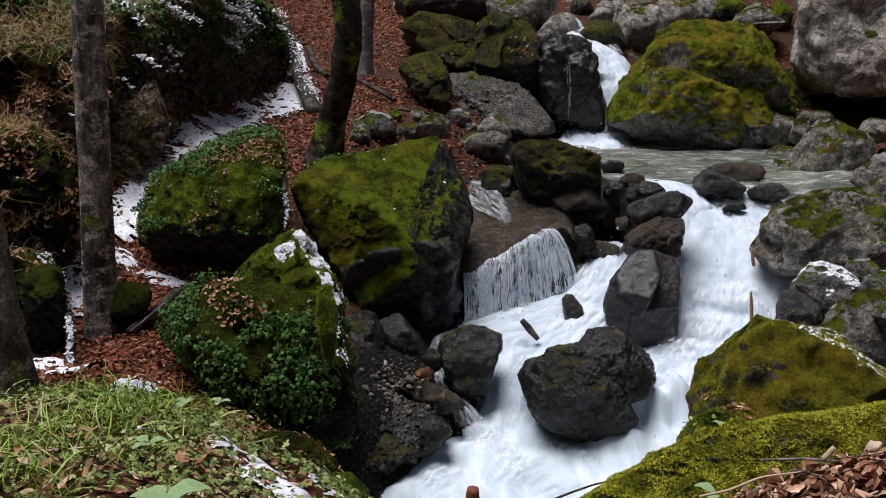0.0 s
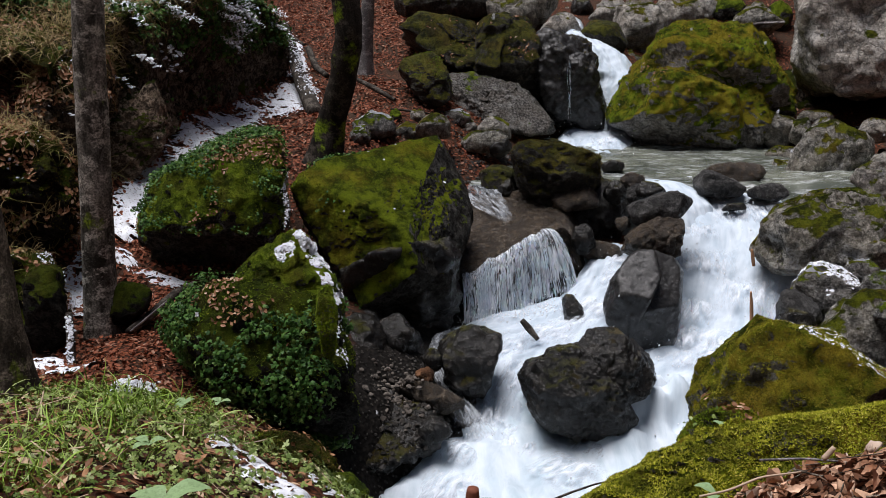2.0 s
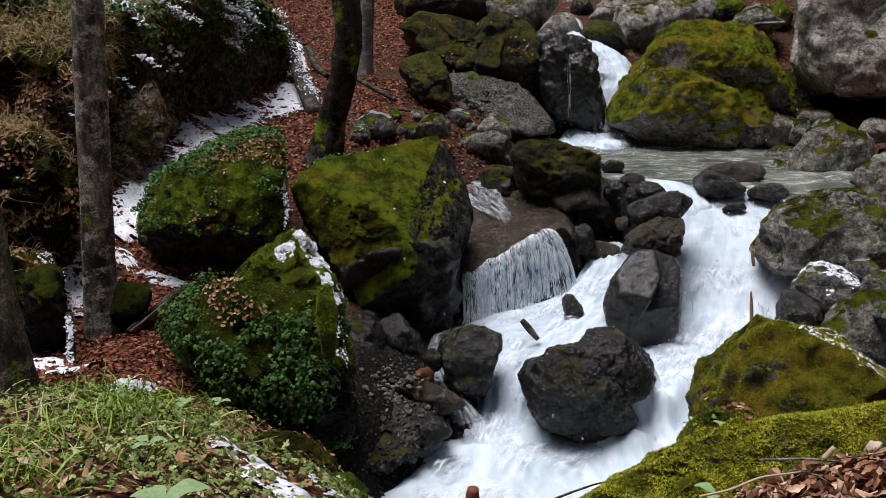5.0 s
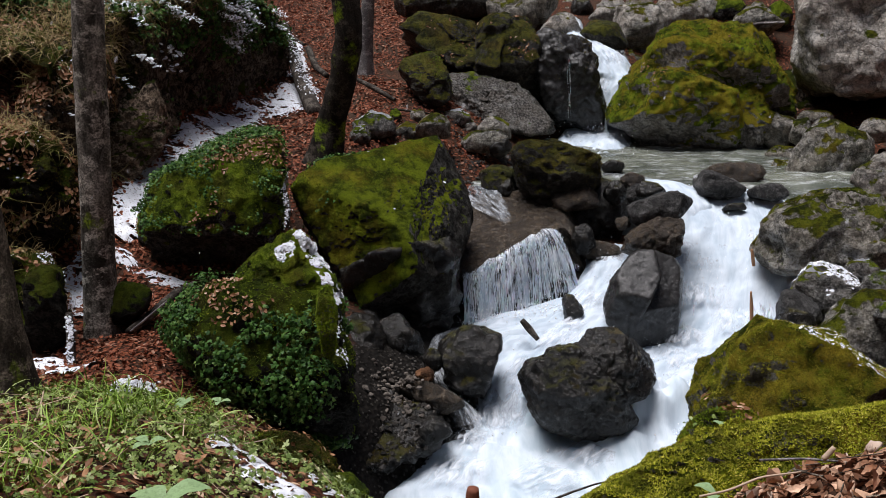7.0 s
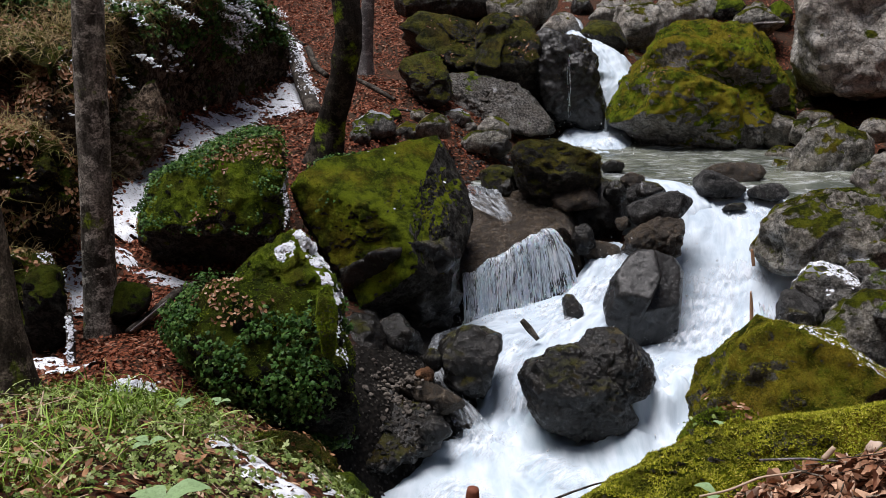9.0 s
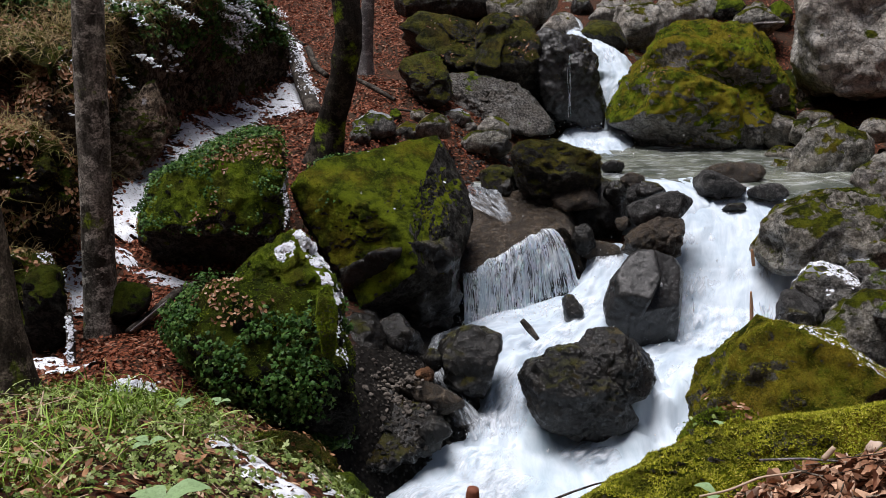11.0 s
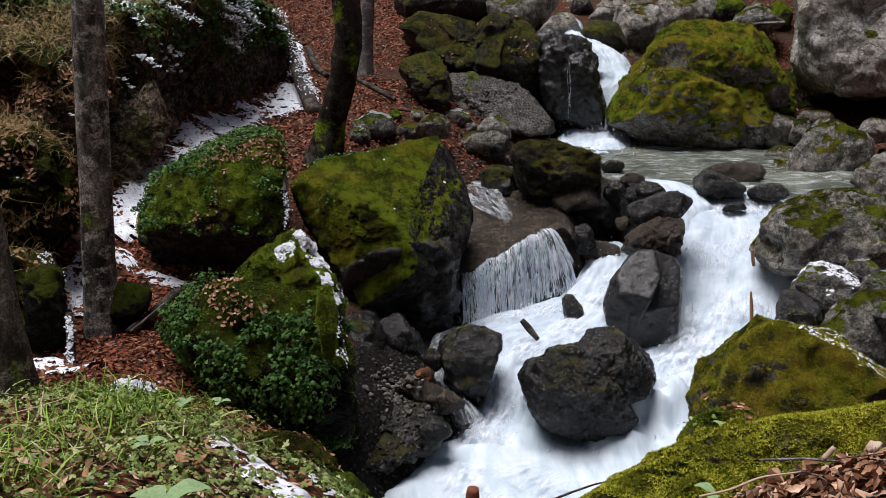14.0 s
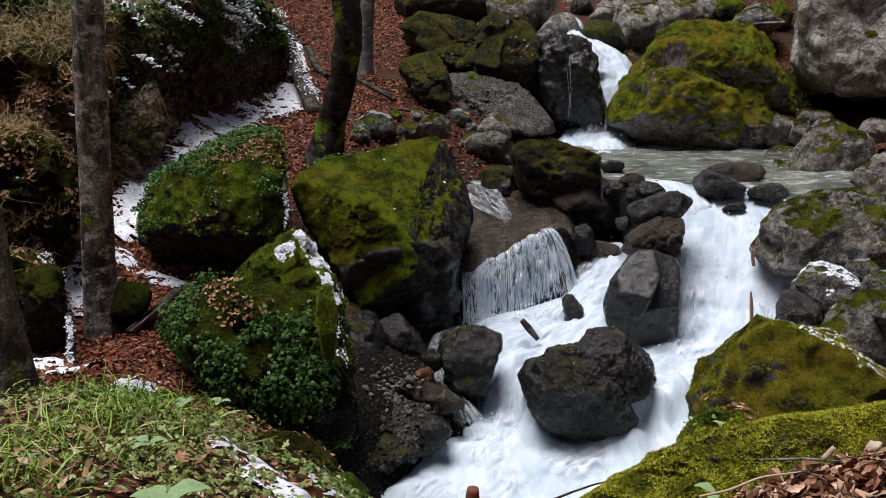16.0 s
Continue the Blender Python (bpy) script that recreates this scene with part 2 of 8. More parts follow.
rock_grey = rock_material("grey_limestone", (0.19, 0.183, 0.162), (0.58, 0.555, 0.49), moss=0.30, scale=0.9, tone=(0.9, 0.72, 0.8))
rock_pale = rock_material("pale_limestone", (0.29, 0.28, 0.26), (0.68, 0.65, 0.59), moss=0.22, scale=0.75, tone=(0.9, 0.72, 0.8))
rock_snowy = rock_material("grey_limestone_with_snow", (0.13, 0.13, 0.125), (0.44, 0.43, 0.41), moss=0.42, snow=0.46)
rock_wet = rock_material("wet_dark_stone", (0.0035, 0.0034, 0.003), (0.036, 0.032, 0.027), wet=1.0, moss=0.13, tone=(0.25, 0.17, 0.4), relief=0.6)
rock_damp = rock_material("damp_grey_stone", (0.018, 0.018, 0.018), (0.13, 0.127, 0.122), wet=0.7)
rock_wet_moss = rock_material("wet_dark_mossy_stone", (0.015, 0.014, 0.011), (0.085, 0.076, 0.062), moss=0.58, wet=0.6, tone=(0.50, 0.36, 0.4))
rock_moss = rock_material("mossy_stone", (0.022, 0.022, 0.019), (0.14, 0.135, 0.125), moss=0.70, steep=1.1, yellow=0.2)
rock_block = rock_material("stone_with_mossy_top", (0.016, 0.016, 0.014), (0.12, 0.117, 0.108), moss=0.72, steep=1.9, blotch=1.15, yellow=0.35, facing=(-0.42, -0.38, 0.80), tone=(1.15, 1.05, 0.9))
rock_moss_full = rock_material("moss_covered_stone", (0.07, 0.068, 0.062), (0.24, 0.232, 0.22), moss=0.88, blotch=1.9, yellow=0.7, tone=(1.0, 0.86, 0.8))
rock_moss_snow = rock_material("mossy_stone_with_snow", (0.05, 0.05, 0.045), (0.15, 0.145, 0.14), moss=0.95)
# dark base and dim moss tone: the overhang's shade is put into the colour
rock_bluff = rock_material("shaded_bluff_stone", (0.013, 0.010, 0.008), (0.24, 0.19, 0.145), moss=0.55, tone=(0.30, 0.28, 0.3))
rock_rust = rock_material("rust_brown_stone", (0.11, 0.05, 0.024), (0.34, 0.17, 0.085), moss=0.0, wet=0.5)
rock_tan = rock_material("bare_tan_stone", (0.035, 0.026, 0.020), (0.42, 0.32, 0.24), moss=0.35, tone=(0.4, 0.4, 0.5))
# darker copy of mossy_stone; shade of banks and mound is put into its colour
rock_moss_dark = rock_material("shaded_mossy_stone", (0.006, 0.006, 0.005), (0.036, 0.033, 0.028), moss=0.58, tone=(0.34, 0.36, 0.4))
rock_sleek = rock_material("sleek_wet_stone", (0.014, 0.014, 0.014), (0.060, 0.058, 0.056), wet=0.95, scale=0.8, relief=0.35)
rock_cliff = rock_material("lichened_pale_limestone", (0.36, 0.35, 0.33), (0.74, 0.71, 0.66), moss=0.27, scale=0.6, tone=(0.8, 0.66, 0.8))
rock_pitted = rock_material("pitted_grey_stone", (0.04, 0.038, 0.035), (0.42, 0.40, 0.37), moss=0.05, wet=0.2, scale=2.2)
rock_brown = rock_material("brown_streambed_stone", (0.032, 0.024, 0.017), (0.15, 0.118, 0.085), moss=0.0, wet=0.92)
rock_giant = rock_material("mossy_limestone", (0.18, 0.177, 0.17), (0.56, 0.545, 0.52), moss=0.80, litter=0.28, yellow=0.8, tone=(1.15, 1.10, 1.0))


def boulder(name, centre, facets, material, label, category="boulder", level=5, rough=0.075, round_=11, seed=1, group="", chips=22, ledges=0.5, facet=0.5, cushion=0.0):
    """A boulder about centre: a body cut by facets, each (azimuth, elevation, distance) of its outward face, with worn edges
    and a weathered surface. facets may hold several such lists: lumps that have grown into one stone."""
    lumps = facets if isinstance(facets[0][0], tuple) else (facets,)
    offsets = [(0, 0, 0)] * len(lumps)
    if len(centre) != 3 or isinstance(centre[0], tuple):
        offsets = [tuple(np.subtract(c, centre[0])) for c in centre]
        centre = centre[0]
    heart = np.mean(offsets, axis=0)
    d, f = sphere(level)
    r = np.zeros(len(d))
    for cuts, off in zip(lumps, offsets):
        a = np.array(cuts, float)
        az, el = np.radians(a[:, 0]), np.radians(a[:, 1])
        n = np.stack([np.cos(el) * np.cos(az), np.cos(el) * np.sin(az), np.sin(el)], 1)
        room = a[:, 2] - n @ (heart - np.array(off))
        toward = d @ n.T
        inside = room > 0.01
        q = np.clip(toward[:, inside] / room[inside], 0, None)
        leave = (q ** round_).sum(1) ** (-1 / round_)
        for k in np.where(~inside)[0]:
            enter = np.where(toward[:, k] < -1e-3, room[k] / np.minimum(toward[:, k], -1e-3), 1e9)
            leave = np.where(enter > leave, 0, leave)
        r = np.maximum(r, leave)
    v = d * r[:, None]
    size = float(np.median(r))
    chip = np.random.default_rng(seed * 7)
    for k in range(chips):
        m = chip.normal(0, 1, 3)
        m /= np.linalg.norm(m)
        reach = d @ m
        limit = (v @ m).max() * chip.uniform(0.80, 0.97)
        r = np.where(reach > 0.05, np.minimum(r, limit / np.maximum(reach, 0.05)), r)
    at = d * r[:, None] + np.array(centre) + heart
    w = rough * size
    r = r + w * fbm(at, 1.1 / size, 3, seed) + 0.55 * w * (0.35 - np.abs(fbm(at, 2.6 / size, 4, seed + 9, 0.6)))
    step = fbm(at * np.array([1, 1, 1.6]), 1.9 / size, 4, seed + 21, 0.55) * 3.2
    flat = np.floor(step) + np.clip((step - np.floor(step) - 0.72) / 0.28, 0, 1)
    r = r + ledges * size * 0.035 * flat
    bent = at + 0.10 * size * np.stack([fbm(at, 2.2 / size, 2, seed + 31), fbm(at, 2.2 / size, 2, seed + 33), fbm(at, 2.2 / size, 2, seed + 35)], 1)
    r = r + facet * (0.55 * facets_noise(bent, 0.6 * size, seed) + 0.6 * facets_noise(bent, 0.26 * size, seed + 3) + 0.55 * facets_noise(bent, 0.11 * size, seed + 6))
    if cushion:
        r = r + cushion * (0.4 - np.abs(fbm(at, 5.0, 2, seed + 41))) + 0.5 * cushion * (0.4 - np.abs(fbm(at, 12.0, 2, seed + 43)))
    r = r + 0.014 * (0.3 - np.abs(fbm(at, 6.0, 4, seed + 5, 0.6))) + 0.004 * fbm(at, 23.0, 2, seed + 6)
    ob = new(name, raw_mesh(name, d * r[:, None] + heart, f, material))
    ob.location = centre
    return tagged(ob, label, category, group)


def world_surface(ob):
    """Vertices in the world and triangles of a boulder."""
    me = ob.data
    v = np.empty(len(me.vertices) * 3, np.float32)
    me.vertices.foreach_get("co", v)
    f = np.empty(len(me.loops), np.int32)
    me.loops.foreach_get("vertex_index", f)
    f = f.reshape(-1, 3)
    return v.reshape(-1, 3).astype(float) + np.array(ob.location), f


# ---- ground: spot heights of the ravine, in metres, joined by a thin plate ----
NEAR_BANK = [(-1.30, 2.90, 1.44), (-0.60, 3.00, 1.32), (-2.12, 4.60, 1.02), (-1.36, 4.40, 1.02), (-0.68, 4.00, 0.96),
             (-0.32, 4.40, 0.28), (-0.95, 5.10, 0.55), (1.31, 3.00, 1.41), (1.90, 3.60, 1.22), (1.60, 4.60, 0.55), (2.60, 4.60, 0.9),
             (0.25, 3.20, 0.85), (0.10, 4.00, 0.35), (0.0, 1.5, 1.35), (0.0, 0.0, 1.40), (0.0, -2.0, 1.6), (-2.4, 1.0, 1.5), (2.4, 1.0, 1.6)]
PATH = [(-2.17, 6.20, 0.61), (-2.69, 6.30, 0.55), (-2.73, 7.20, 0.51), (-2.40, 7.80, 0.56), (-2.15, 8.40, 0.59),
        (-3.11, 9.30, 0.92), (-3.17, 10.10, 1.12), (-3.09, 11.40, 1.39), (-2.92, 12.80, 1.58), (-2.38, 14.20, 1.63), (-2.40, 16.50, 2.13)]
HILL = [(-3.51, 20.0, 3.10), (-2.34, 18.0, 2.66), (-0.77, 14.0, 1.98), (-0.85, 17.5, 2.66), (-1.02, 12.9, 1.76), (-1.09, 11.2, 1.60),
        (-1.54, 10.6, 1.45), (-1.6, 9.4, 0.75), (-5.0, 7.0, 1.0), (-4.6, 9.3, 1.9), (-5.2, 11.5, 3.0), (-4.6, 13.4, 3.1), (-3.8, 15.6, 3.2),
        (-7.0, 12.0, 4.2), (0.5, 17.5, 2.5), (0.5, 22.0, 3.5)]
GRAVEL = [(-0.60, 6.60, 0.00), (-0.38, 6.80, -0.17), (-0.40, 6.35, -0.45), (0.05, 6.95, -0.55), (-0.75, 6.1, -0.1), (-0.5, 5.6, -0.4), (-0.05, 7.60, -0.05)]
STREAM_BED = [(0.4, 5.2, -0.7), (0.8, 6.5, -0.9), (1.2, 7.8, -0.8), (0.9, 8.8, -0.4), (1.4, 9.5, 0.0), (2.4, 8.6, -0.6), (2.8, 9.6, 0.0),
              (3.0, 10.5, 0.45), (0.5, 10.9, 0.78), (0.3, 8.3, -0.3), (1.5, 13.0, 0.70), (3.5, 14.0, 0.70), (2.4, 15.6, 0.8), (2.5, 17.4, 2.3),
              (3.0, 20.0, 2.7), (3.6, 26.0, 3.6)]
RIGHT_BANK = [(3.4, 5.6, 0.6), (3.6, 6.6, 0.3), (3.4, 7.8, 0.0), (4.0, 8.6, 0.3), (4.8, 10.5, 0.75), (5.2, 12.0, 0.85), (5.6, 13.6, 1.0), (6.0, 15.0, 1.3),
              (6.6, 16.5, 1.5), (8.0, 12.0, 2.0), (5.6, 20.0, 3.3), (7.0, 8.0, 2.2), (5.5, 17.5, 1.7), (6.5, 19.0, 2.6)]
FAR_HILLS = [(-14, 8, 7), (-12, 20, 9), (0, 32, 7.0), (9, 32, 7.5), (17, 14, 9), (14, 3, 6), (0, -14, 6), (-13, -4, 6), (13, -8, 6),
             (-45, 10, 30), (45, 10, 30), (0, 60, 22), (0, -50, 24), (-40, 50, 32), (40, 50, 32), (-40, -40, 30), (40, -40, 30)]
_spots = np.array(NEAR_BANK + PATH + HILL + GRAVEL + STREAM_BED + RIGHT_BANK + FAR_HILLS, float)


def _plate(r2):
    return 0.5 * r2 * np.log(r2 + 1e-9)


def _fit_plate():
    n = len(_spots)
    d = ((_spots[:, None, :2] - _spots[None, :, :2]) ** 2).sum(2)
    a = np.zeros((n + 3, n + 3))
    a[:n, :n] = _plate(d) + 0.03 * np.eye(n)
    a[:n, n], a[:n, n + 1:] = 1, _spots[:, :2]
    a[n:, :n] = a[:n, n:].T
    return np.linalg.solve(a, np.concatenate([_spots[:, 2], np.zeros(3)]))


_weights = _fit_plate()


def height(x, y):
    """The ground's height at arrays of places."""
    x, y = np.atleast_1d(np.asarray(x, float)), np.atleast_1d(np.asarray(y, float))
    out = np.empty(len(x))
    for s in range(0, len(x), 20000):
        cx, cy = np.clip(x[s:s + 20000], -60, 60), np.clip(y[s:s + 20000], -60, 70)
        d = (cx[:, None] - _spots[None, :, 0]) ** 2 + (cy[:, None] - _spots[None, :, 1]) ** 2
        out[s:s + 20000] = _plate(d) @ _weights[:-3] + _weights[-3] + _weights[-2] * cx + _weights[-1] * cy
    far = np.hypot(np.maximum(np.abs(x) - 60, 0), np.maximum(np.abs(y) - 65, 0))
    p = np.stack([x, y, np.zeros_like(x)], 1)
    return out + far * 0.25 + 0.07 * fbm(p, 1.1, 4, 3) + 0.02 * fbm(p, 6.0, 2, 8)


def ground_mesh():
    """One sheet, fine near the stream and wide out to the hills."""
    def steps(lo, hi, step, out):
        core = np.arange(lo, hi, step)
        tail = [step]
        while sum(tail) < out:
            tail.append(tail[-1] * 1.25)
        tail = np.cumsum(tail)
        return np.concatenate([lo - tail[::-1], core, hi - step + tail])
    xs, ys = steps(-6.5, 8, 0.10, 400), steps(0.5, 24, 0.10, 400)
    gx, gy = np.meshgrid(xs, ys, indexing="ij")
    v = np.stack([gx.ravel(), gy.ravel(), height(gx.ravel(), gy.ravel())], 1)
    return v, grid_faces(len(xs), len(ys))


def ground_material():
    k = Nodes("leaf_strewn_soil")
    coarse, fine, leafy = k.noise(1.4, 5), k.noise(40, 6, 0.7), k.voronoi(26)
    soil = k.mix(k.ramp(fine, 0.3, 0.7), (0.018, 0.012, 0.008), (0.07, 0.04, 0.025))
    litter = k.mix(k.ramp(k.noise(30, 3), 0.35, 0.65), (0.10, 0.030, 0.016), (0.21, 0.072, 0.036))
    litter = k.mix(k.ramp(leafy, 0.25, 0.6), litter, (0.03, 0.014, 0.008))
    mask = k.ramp(coarse, 0.36, 0.56)
    split = k.tree.nodes.new("ShaderNodeSeparateXYZ")
    k.link(k.place, split.inputs[0])
    low = k.ramp(k.math("ADD", split.outputs[2], k.math("MULTIPLY", coarse, 0.5)), 0.52, 0.66, 1.0, 0.0)
    silt = k.mix(k.ramp(k.voronoi(18), 0.1, 0.5), (0.020, 0.017, 0.014), (0.007, 0.006, 0.005))
    k.bump(k.math("ADD", leafy, k.math("MULTIPLY", fine, 0.5)), 0.7, 0.02)
    return k.done(k.mix(low, k.mix(mask, soil, litter), silt), 0.8)


_gv, _gf = ground_mesh()
ground = tagged(new("ground", raw_mesh("ground", _gv, _gf, ground_material())),
                "ravine floor of dark soil strewn with brown leaves", "ground", kind="structure")


# ---- boulders and rocks: centre, then the facets of each stone ----
ivy_boulder = boulder("boulder", (-2.192, 9.000, 1.240),
    ((-165, 15, 0.671), (-169, 32, 0.569), (179, 63, 0.474), (177, 65, 0.477), (158, 78, 0.597), (32, 72, 0.811), (10, 3, 0.692), (9, -1, 0.674), (3, -28, 0.716), (-40, -72, 0.664), (-90, -75, 0.659), (-142, -55, 0.782), (-157, -19, 0.835), (-90, 35, 0.584), (-90, -20, 0.787), (-80, 12, 0.768), (90, -10, 0.700), (0, -90, 1.190)),
    rock_moss, "round boulder under moss and ivy beside a snowy path", "boulder", seed=3, chips=8, level=6)
moss_block = boulder("boulder", (-0.531, 8.900, 1.134),
    ((-180, 41, 0.842), (178, 48, 0.812), (145, 79, 0.749), (104, 83, 0.755), (4, 30, 0.808), (3, 24, 0.787), (1, 14, 0.786), (-5, -13, 0.770), (-7, -21, 0.799), (-28, -56, 1.013), (-140, -60, 1.000), (-165, -29, 0.722), (-164, -30, 0.720), (-170, -7, 0.835), (-70, -38, 0.855), (-80, 61, 0.358), (-31, 28, 0.413), (-110, 8, 0.516), (90, -10, 0.900)),
    rock_block, "large angular boulder, mossy top, bare dark stone side", "boulder", seed=4, level=7, facet=0.3, round_=34, chips=5, ledges=0.2, rough=0.05)
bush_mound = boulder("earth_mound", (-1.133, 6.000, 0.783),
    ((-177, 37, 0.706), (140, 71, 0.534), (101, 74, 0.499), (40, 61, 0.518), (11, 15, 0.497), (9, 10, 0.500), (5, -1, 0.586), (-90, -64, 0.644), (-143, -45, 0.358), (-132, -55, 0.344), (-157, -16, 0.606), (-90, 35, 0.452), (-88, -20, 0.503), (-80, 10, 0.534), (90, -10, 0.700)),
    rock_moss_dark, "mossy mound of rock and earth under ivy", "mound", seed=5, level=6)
hump = boulder("boulder", (-1.083, 6.250, 1.295),
    ((-171, 13, 0.308), (159, 65, 0.195), (180, 39, 0.212), (163, 63, 0.252), (39, 66, 0.273), (17, 31, 0.240), (18, 34, 0.239), (10, 13, 0.316), (-60, -71, 0.379), (-128, -64, 0.340), (-163, -14, 0.346), (-90, 15, 0.269), (-85, 50, 0.224), (90, -10, 0.350)),
    rock_moss_snow, "rounded mossy rock with snow on its back", "boulder", seed=6, level=6, cushion=0.04, chips=6)
moss_post = boulder("stump", (-0.707, 5.5, 1.193),
    ((178, 31, 0.127),(64, 71, 0.21),(8, 4, 0.05),(7, 0, 0.05),(-13, -43, 0.18),(-169, -9, 0.066),(-172, -1, 0.048),(-90, 35, 0.12),(-90, -20, 0.126),(-83, 18, 0.134),(97, -18, 0.12),(0, -90, 0.336)),
    rock_moss_full, "upright rotten stump covered in moss", "stump", seed=7, level=5, chips=2, round_=5, cushion=0.03)
# fills the black hollow below moss_block; near-black stone stands in for shade
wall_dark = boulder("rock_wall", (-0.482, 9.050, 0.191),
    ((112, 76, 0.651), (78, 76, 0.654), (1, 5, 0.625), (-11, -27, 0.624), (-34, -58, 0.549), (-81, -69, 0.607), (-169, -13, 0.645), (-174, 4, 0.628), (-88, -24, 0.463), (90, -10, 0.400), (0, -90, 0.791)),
    rock_wet, "dripping rock under the mossy boulder, coloured dark for its shade", "rock", seed=8, level=6, ledges=1.0)
dark_block = boulder("boulder", (1.304, 10.85, 1.259),
    ((164, 56, 0.457),(61, 82, 0.282),(11, 67, 0.293),(-9, 4, 0.523),(-25, -57, 0.428),(-151, -71, 0.386),(178, -14, 0.449),(-90, 35, 0.5),(-90, -20, 0.525),(-97, 9, 0.56),(83, -9, 0.5),(0, -90, 0.537)),
    rock_wet_moss, "dark mossy block at the edge of the pool", "boulder", seed=9, level=6, round_=26, chips=12, ledges=0.9, rough=0.08)
dark_under = boulder("boulder", (1.876, 10.95, 0.669),
    ((160, 47, 0.38),(23, 73, 0.433),(-10, 7, 0.339),(-16, -21, 0.369),(-85, -76, 0.397),(175, -13, 0.453),(-90, 35, 0.32),(-90, -20, 0.336),(-100, 12, 0.358),(80, -12, 0.32),(0, -90, 0.62)),
    rock_wet, "dark wet boulder wedged below a mossy block", "boulder", seed=10)
dark_small = boulder("boulder", (0.646, 11.4, 0.998),
    ((166, 50, 0.209),(38, 77, 0.207),(-3, 10, 0.236),(-24, -61, 0.194),(-126, -77, 0.206),(179, -6, 0.216),(-90, 35, 0.276),(-90, -20, 0.29),(-93, 10, 0.309),(87, -10, 0.276),(0, -90, 0.31)),
    rock_wet_moss, "small dark mossy boulder in the pool", "boulder", seed=11)
flat_boulder = boulder("boulder", (2.276, 9.9, 0.961),
    ((157, 47, 0.229),(129, 73, 0.158),(-7, 36, 0.379),(-23, -37, 0.226),(-44, -67, 0.158),(-120, -77, 0.196),(173, -20, 0.326),(-90, 35, 0.3),(-90, -20, 0.315),(-103, 11, 0.336),(77, -11, 0.3),(0, -90, 0.291)),
    rock_damp, "flat-topped wet grey boulder lying on another", "boulder", seed=12)
centre_cap = boulder("boulder", (2.255, 9.65, 0.72),
    ((166, 12, 0.326),(150, 55, 0.208),(142, 64, 0.207),(24, 71, 0.272),(-11, 17, 0.287),(-16, -7, 0.264),(-25, -36, 0.263),(-83, -75, 0.246),(-168, -57, 0.33),(-90, 35, 0.32),(-90, -20, 0.336),(-103, 13, 0.358),(77, -13, 0.32),(0, -90, 0.362)),
    rock_brown, "rounded pitted brown boulder resting on a dark block", "boulder", seed=13, level=6)
centre_boulder = boulder("boulder", ((1.828, 8.850, 0.404), (2.153, 9.000, 0.214)),
    (((146, 56, 0.280), (79, 76, 0.371), (-9, 17, 0.299), (-18, -18, 0.219), (-21, -25, 0.224), (-161, -56, 0.452), (174, -12, 0.298), (166, 12, 0.220), (159, 33, 0.203), (-100, 50, 0.248), (-108, -10, 0.333), (-165, 20, 0.246), (90, -10, 0.400), (0, -90, 1.004)),
     ((125, 70, 0.514), (23, 68, 0.463), (-3, 37, 0.360), (-15, 0, 0.203), (-16, -3, 0.204), (-19, -13, 0.256), (-133, -68, 0.515), (-172, -45, 0.488), (168, 3, 0.285), (-75, 42, 0.288), (-68, -8, 0.297), (-20, 10, 0.215), (90, -10, 0.400), (0, -90, 0.814))),
    rock_sleek, "tall angular sleek wet boulder that parts the cascade", "boulder", seed=14, round_=60, level=6, chips=0, ledges=0.2, rough=0.02, facet=0.12)
lower_boulder = boulder("boulder", ((1.012, 7.200, 0.003), (1.446, 7.300, 0.183)),
    (((152, 46, 0.436), (119, 66, 0.362), (147, 51, 0.360), (49, 67, 0.398), (9, 41, 0.341), (1, 28, 0.398), (-31, -35, 0.549), (-41, -47, 0.527), (-136, -59, 0.332), (-143, -57, 0.323), (-171, -30, 0.325), (-174, -26, 0.328), (174, 3, 0.405), (-98, 42, 0.441), (-95, -14, 0.377), (-150, 10, 0.419), (-50, 5, 0.50), (90, -10, 0.500), (0, -90, 0.753)),
     ((156, 37, 0.355), (90, 71, 0.320), (20, 57, 0.246), (8, 45, 0.239), (-8, 13, 0.260), (-17, -11, 0.277), (-37, -45, 0.289), (-56, -59, 0.298), (-158, -52, 0.327), (177, -14, 0.341), (-95, 45, 0.356), (-75, 8, 0.333), (-30, 25, 0.201), (90, -10, 0.450), (0, -90, 0.933))),
    rock_wet, "large dark wet boulder standing in white water", "boulder", seed=15, level=7, round_=22, chips=3, ledges=0.5, facet=0.45, rough=0.05)
small_boulder = boulder("boulder", ((0.234, 7.7, 0.121), (0.168, 7.55, -0.041)),
    (((165, 35, 0.276),(124, 67, 0.263),(33, 60, 0.303),(-7, -9, 0.253),(-11, -18, 0.248),(-105, -67, 0.334),(-169, -27, 0.259),(-178, -6, 0.243),(-90, 35, 0.27),(-90, -20, 0.284),(-92, 20, 0.302),(88, -20, 0.27),(0, -90, 0.422)),((163, 37, 0.146),(81, 69, 0.109),(2, 12, 0.171),(-90, -67, 0.12),(-169, -25, 0.138),(-90, 35, 0.158),(-90, -20, 0.166),(-91, 22, 0.177),(89, -22, 0.158),(0, -90, 0.162))),
    rock_wet, "small dark boulder beside the lower fall", "boulder", seed=16)
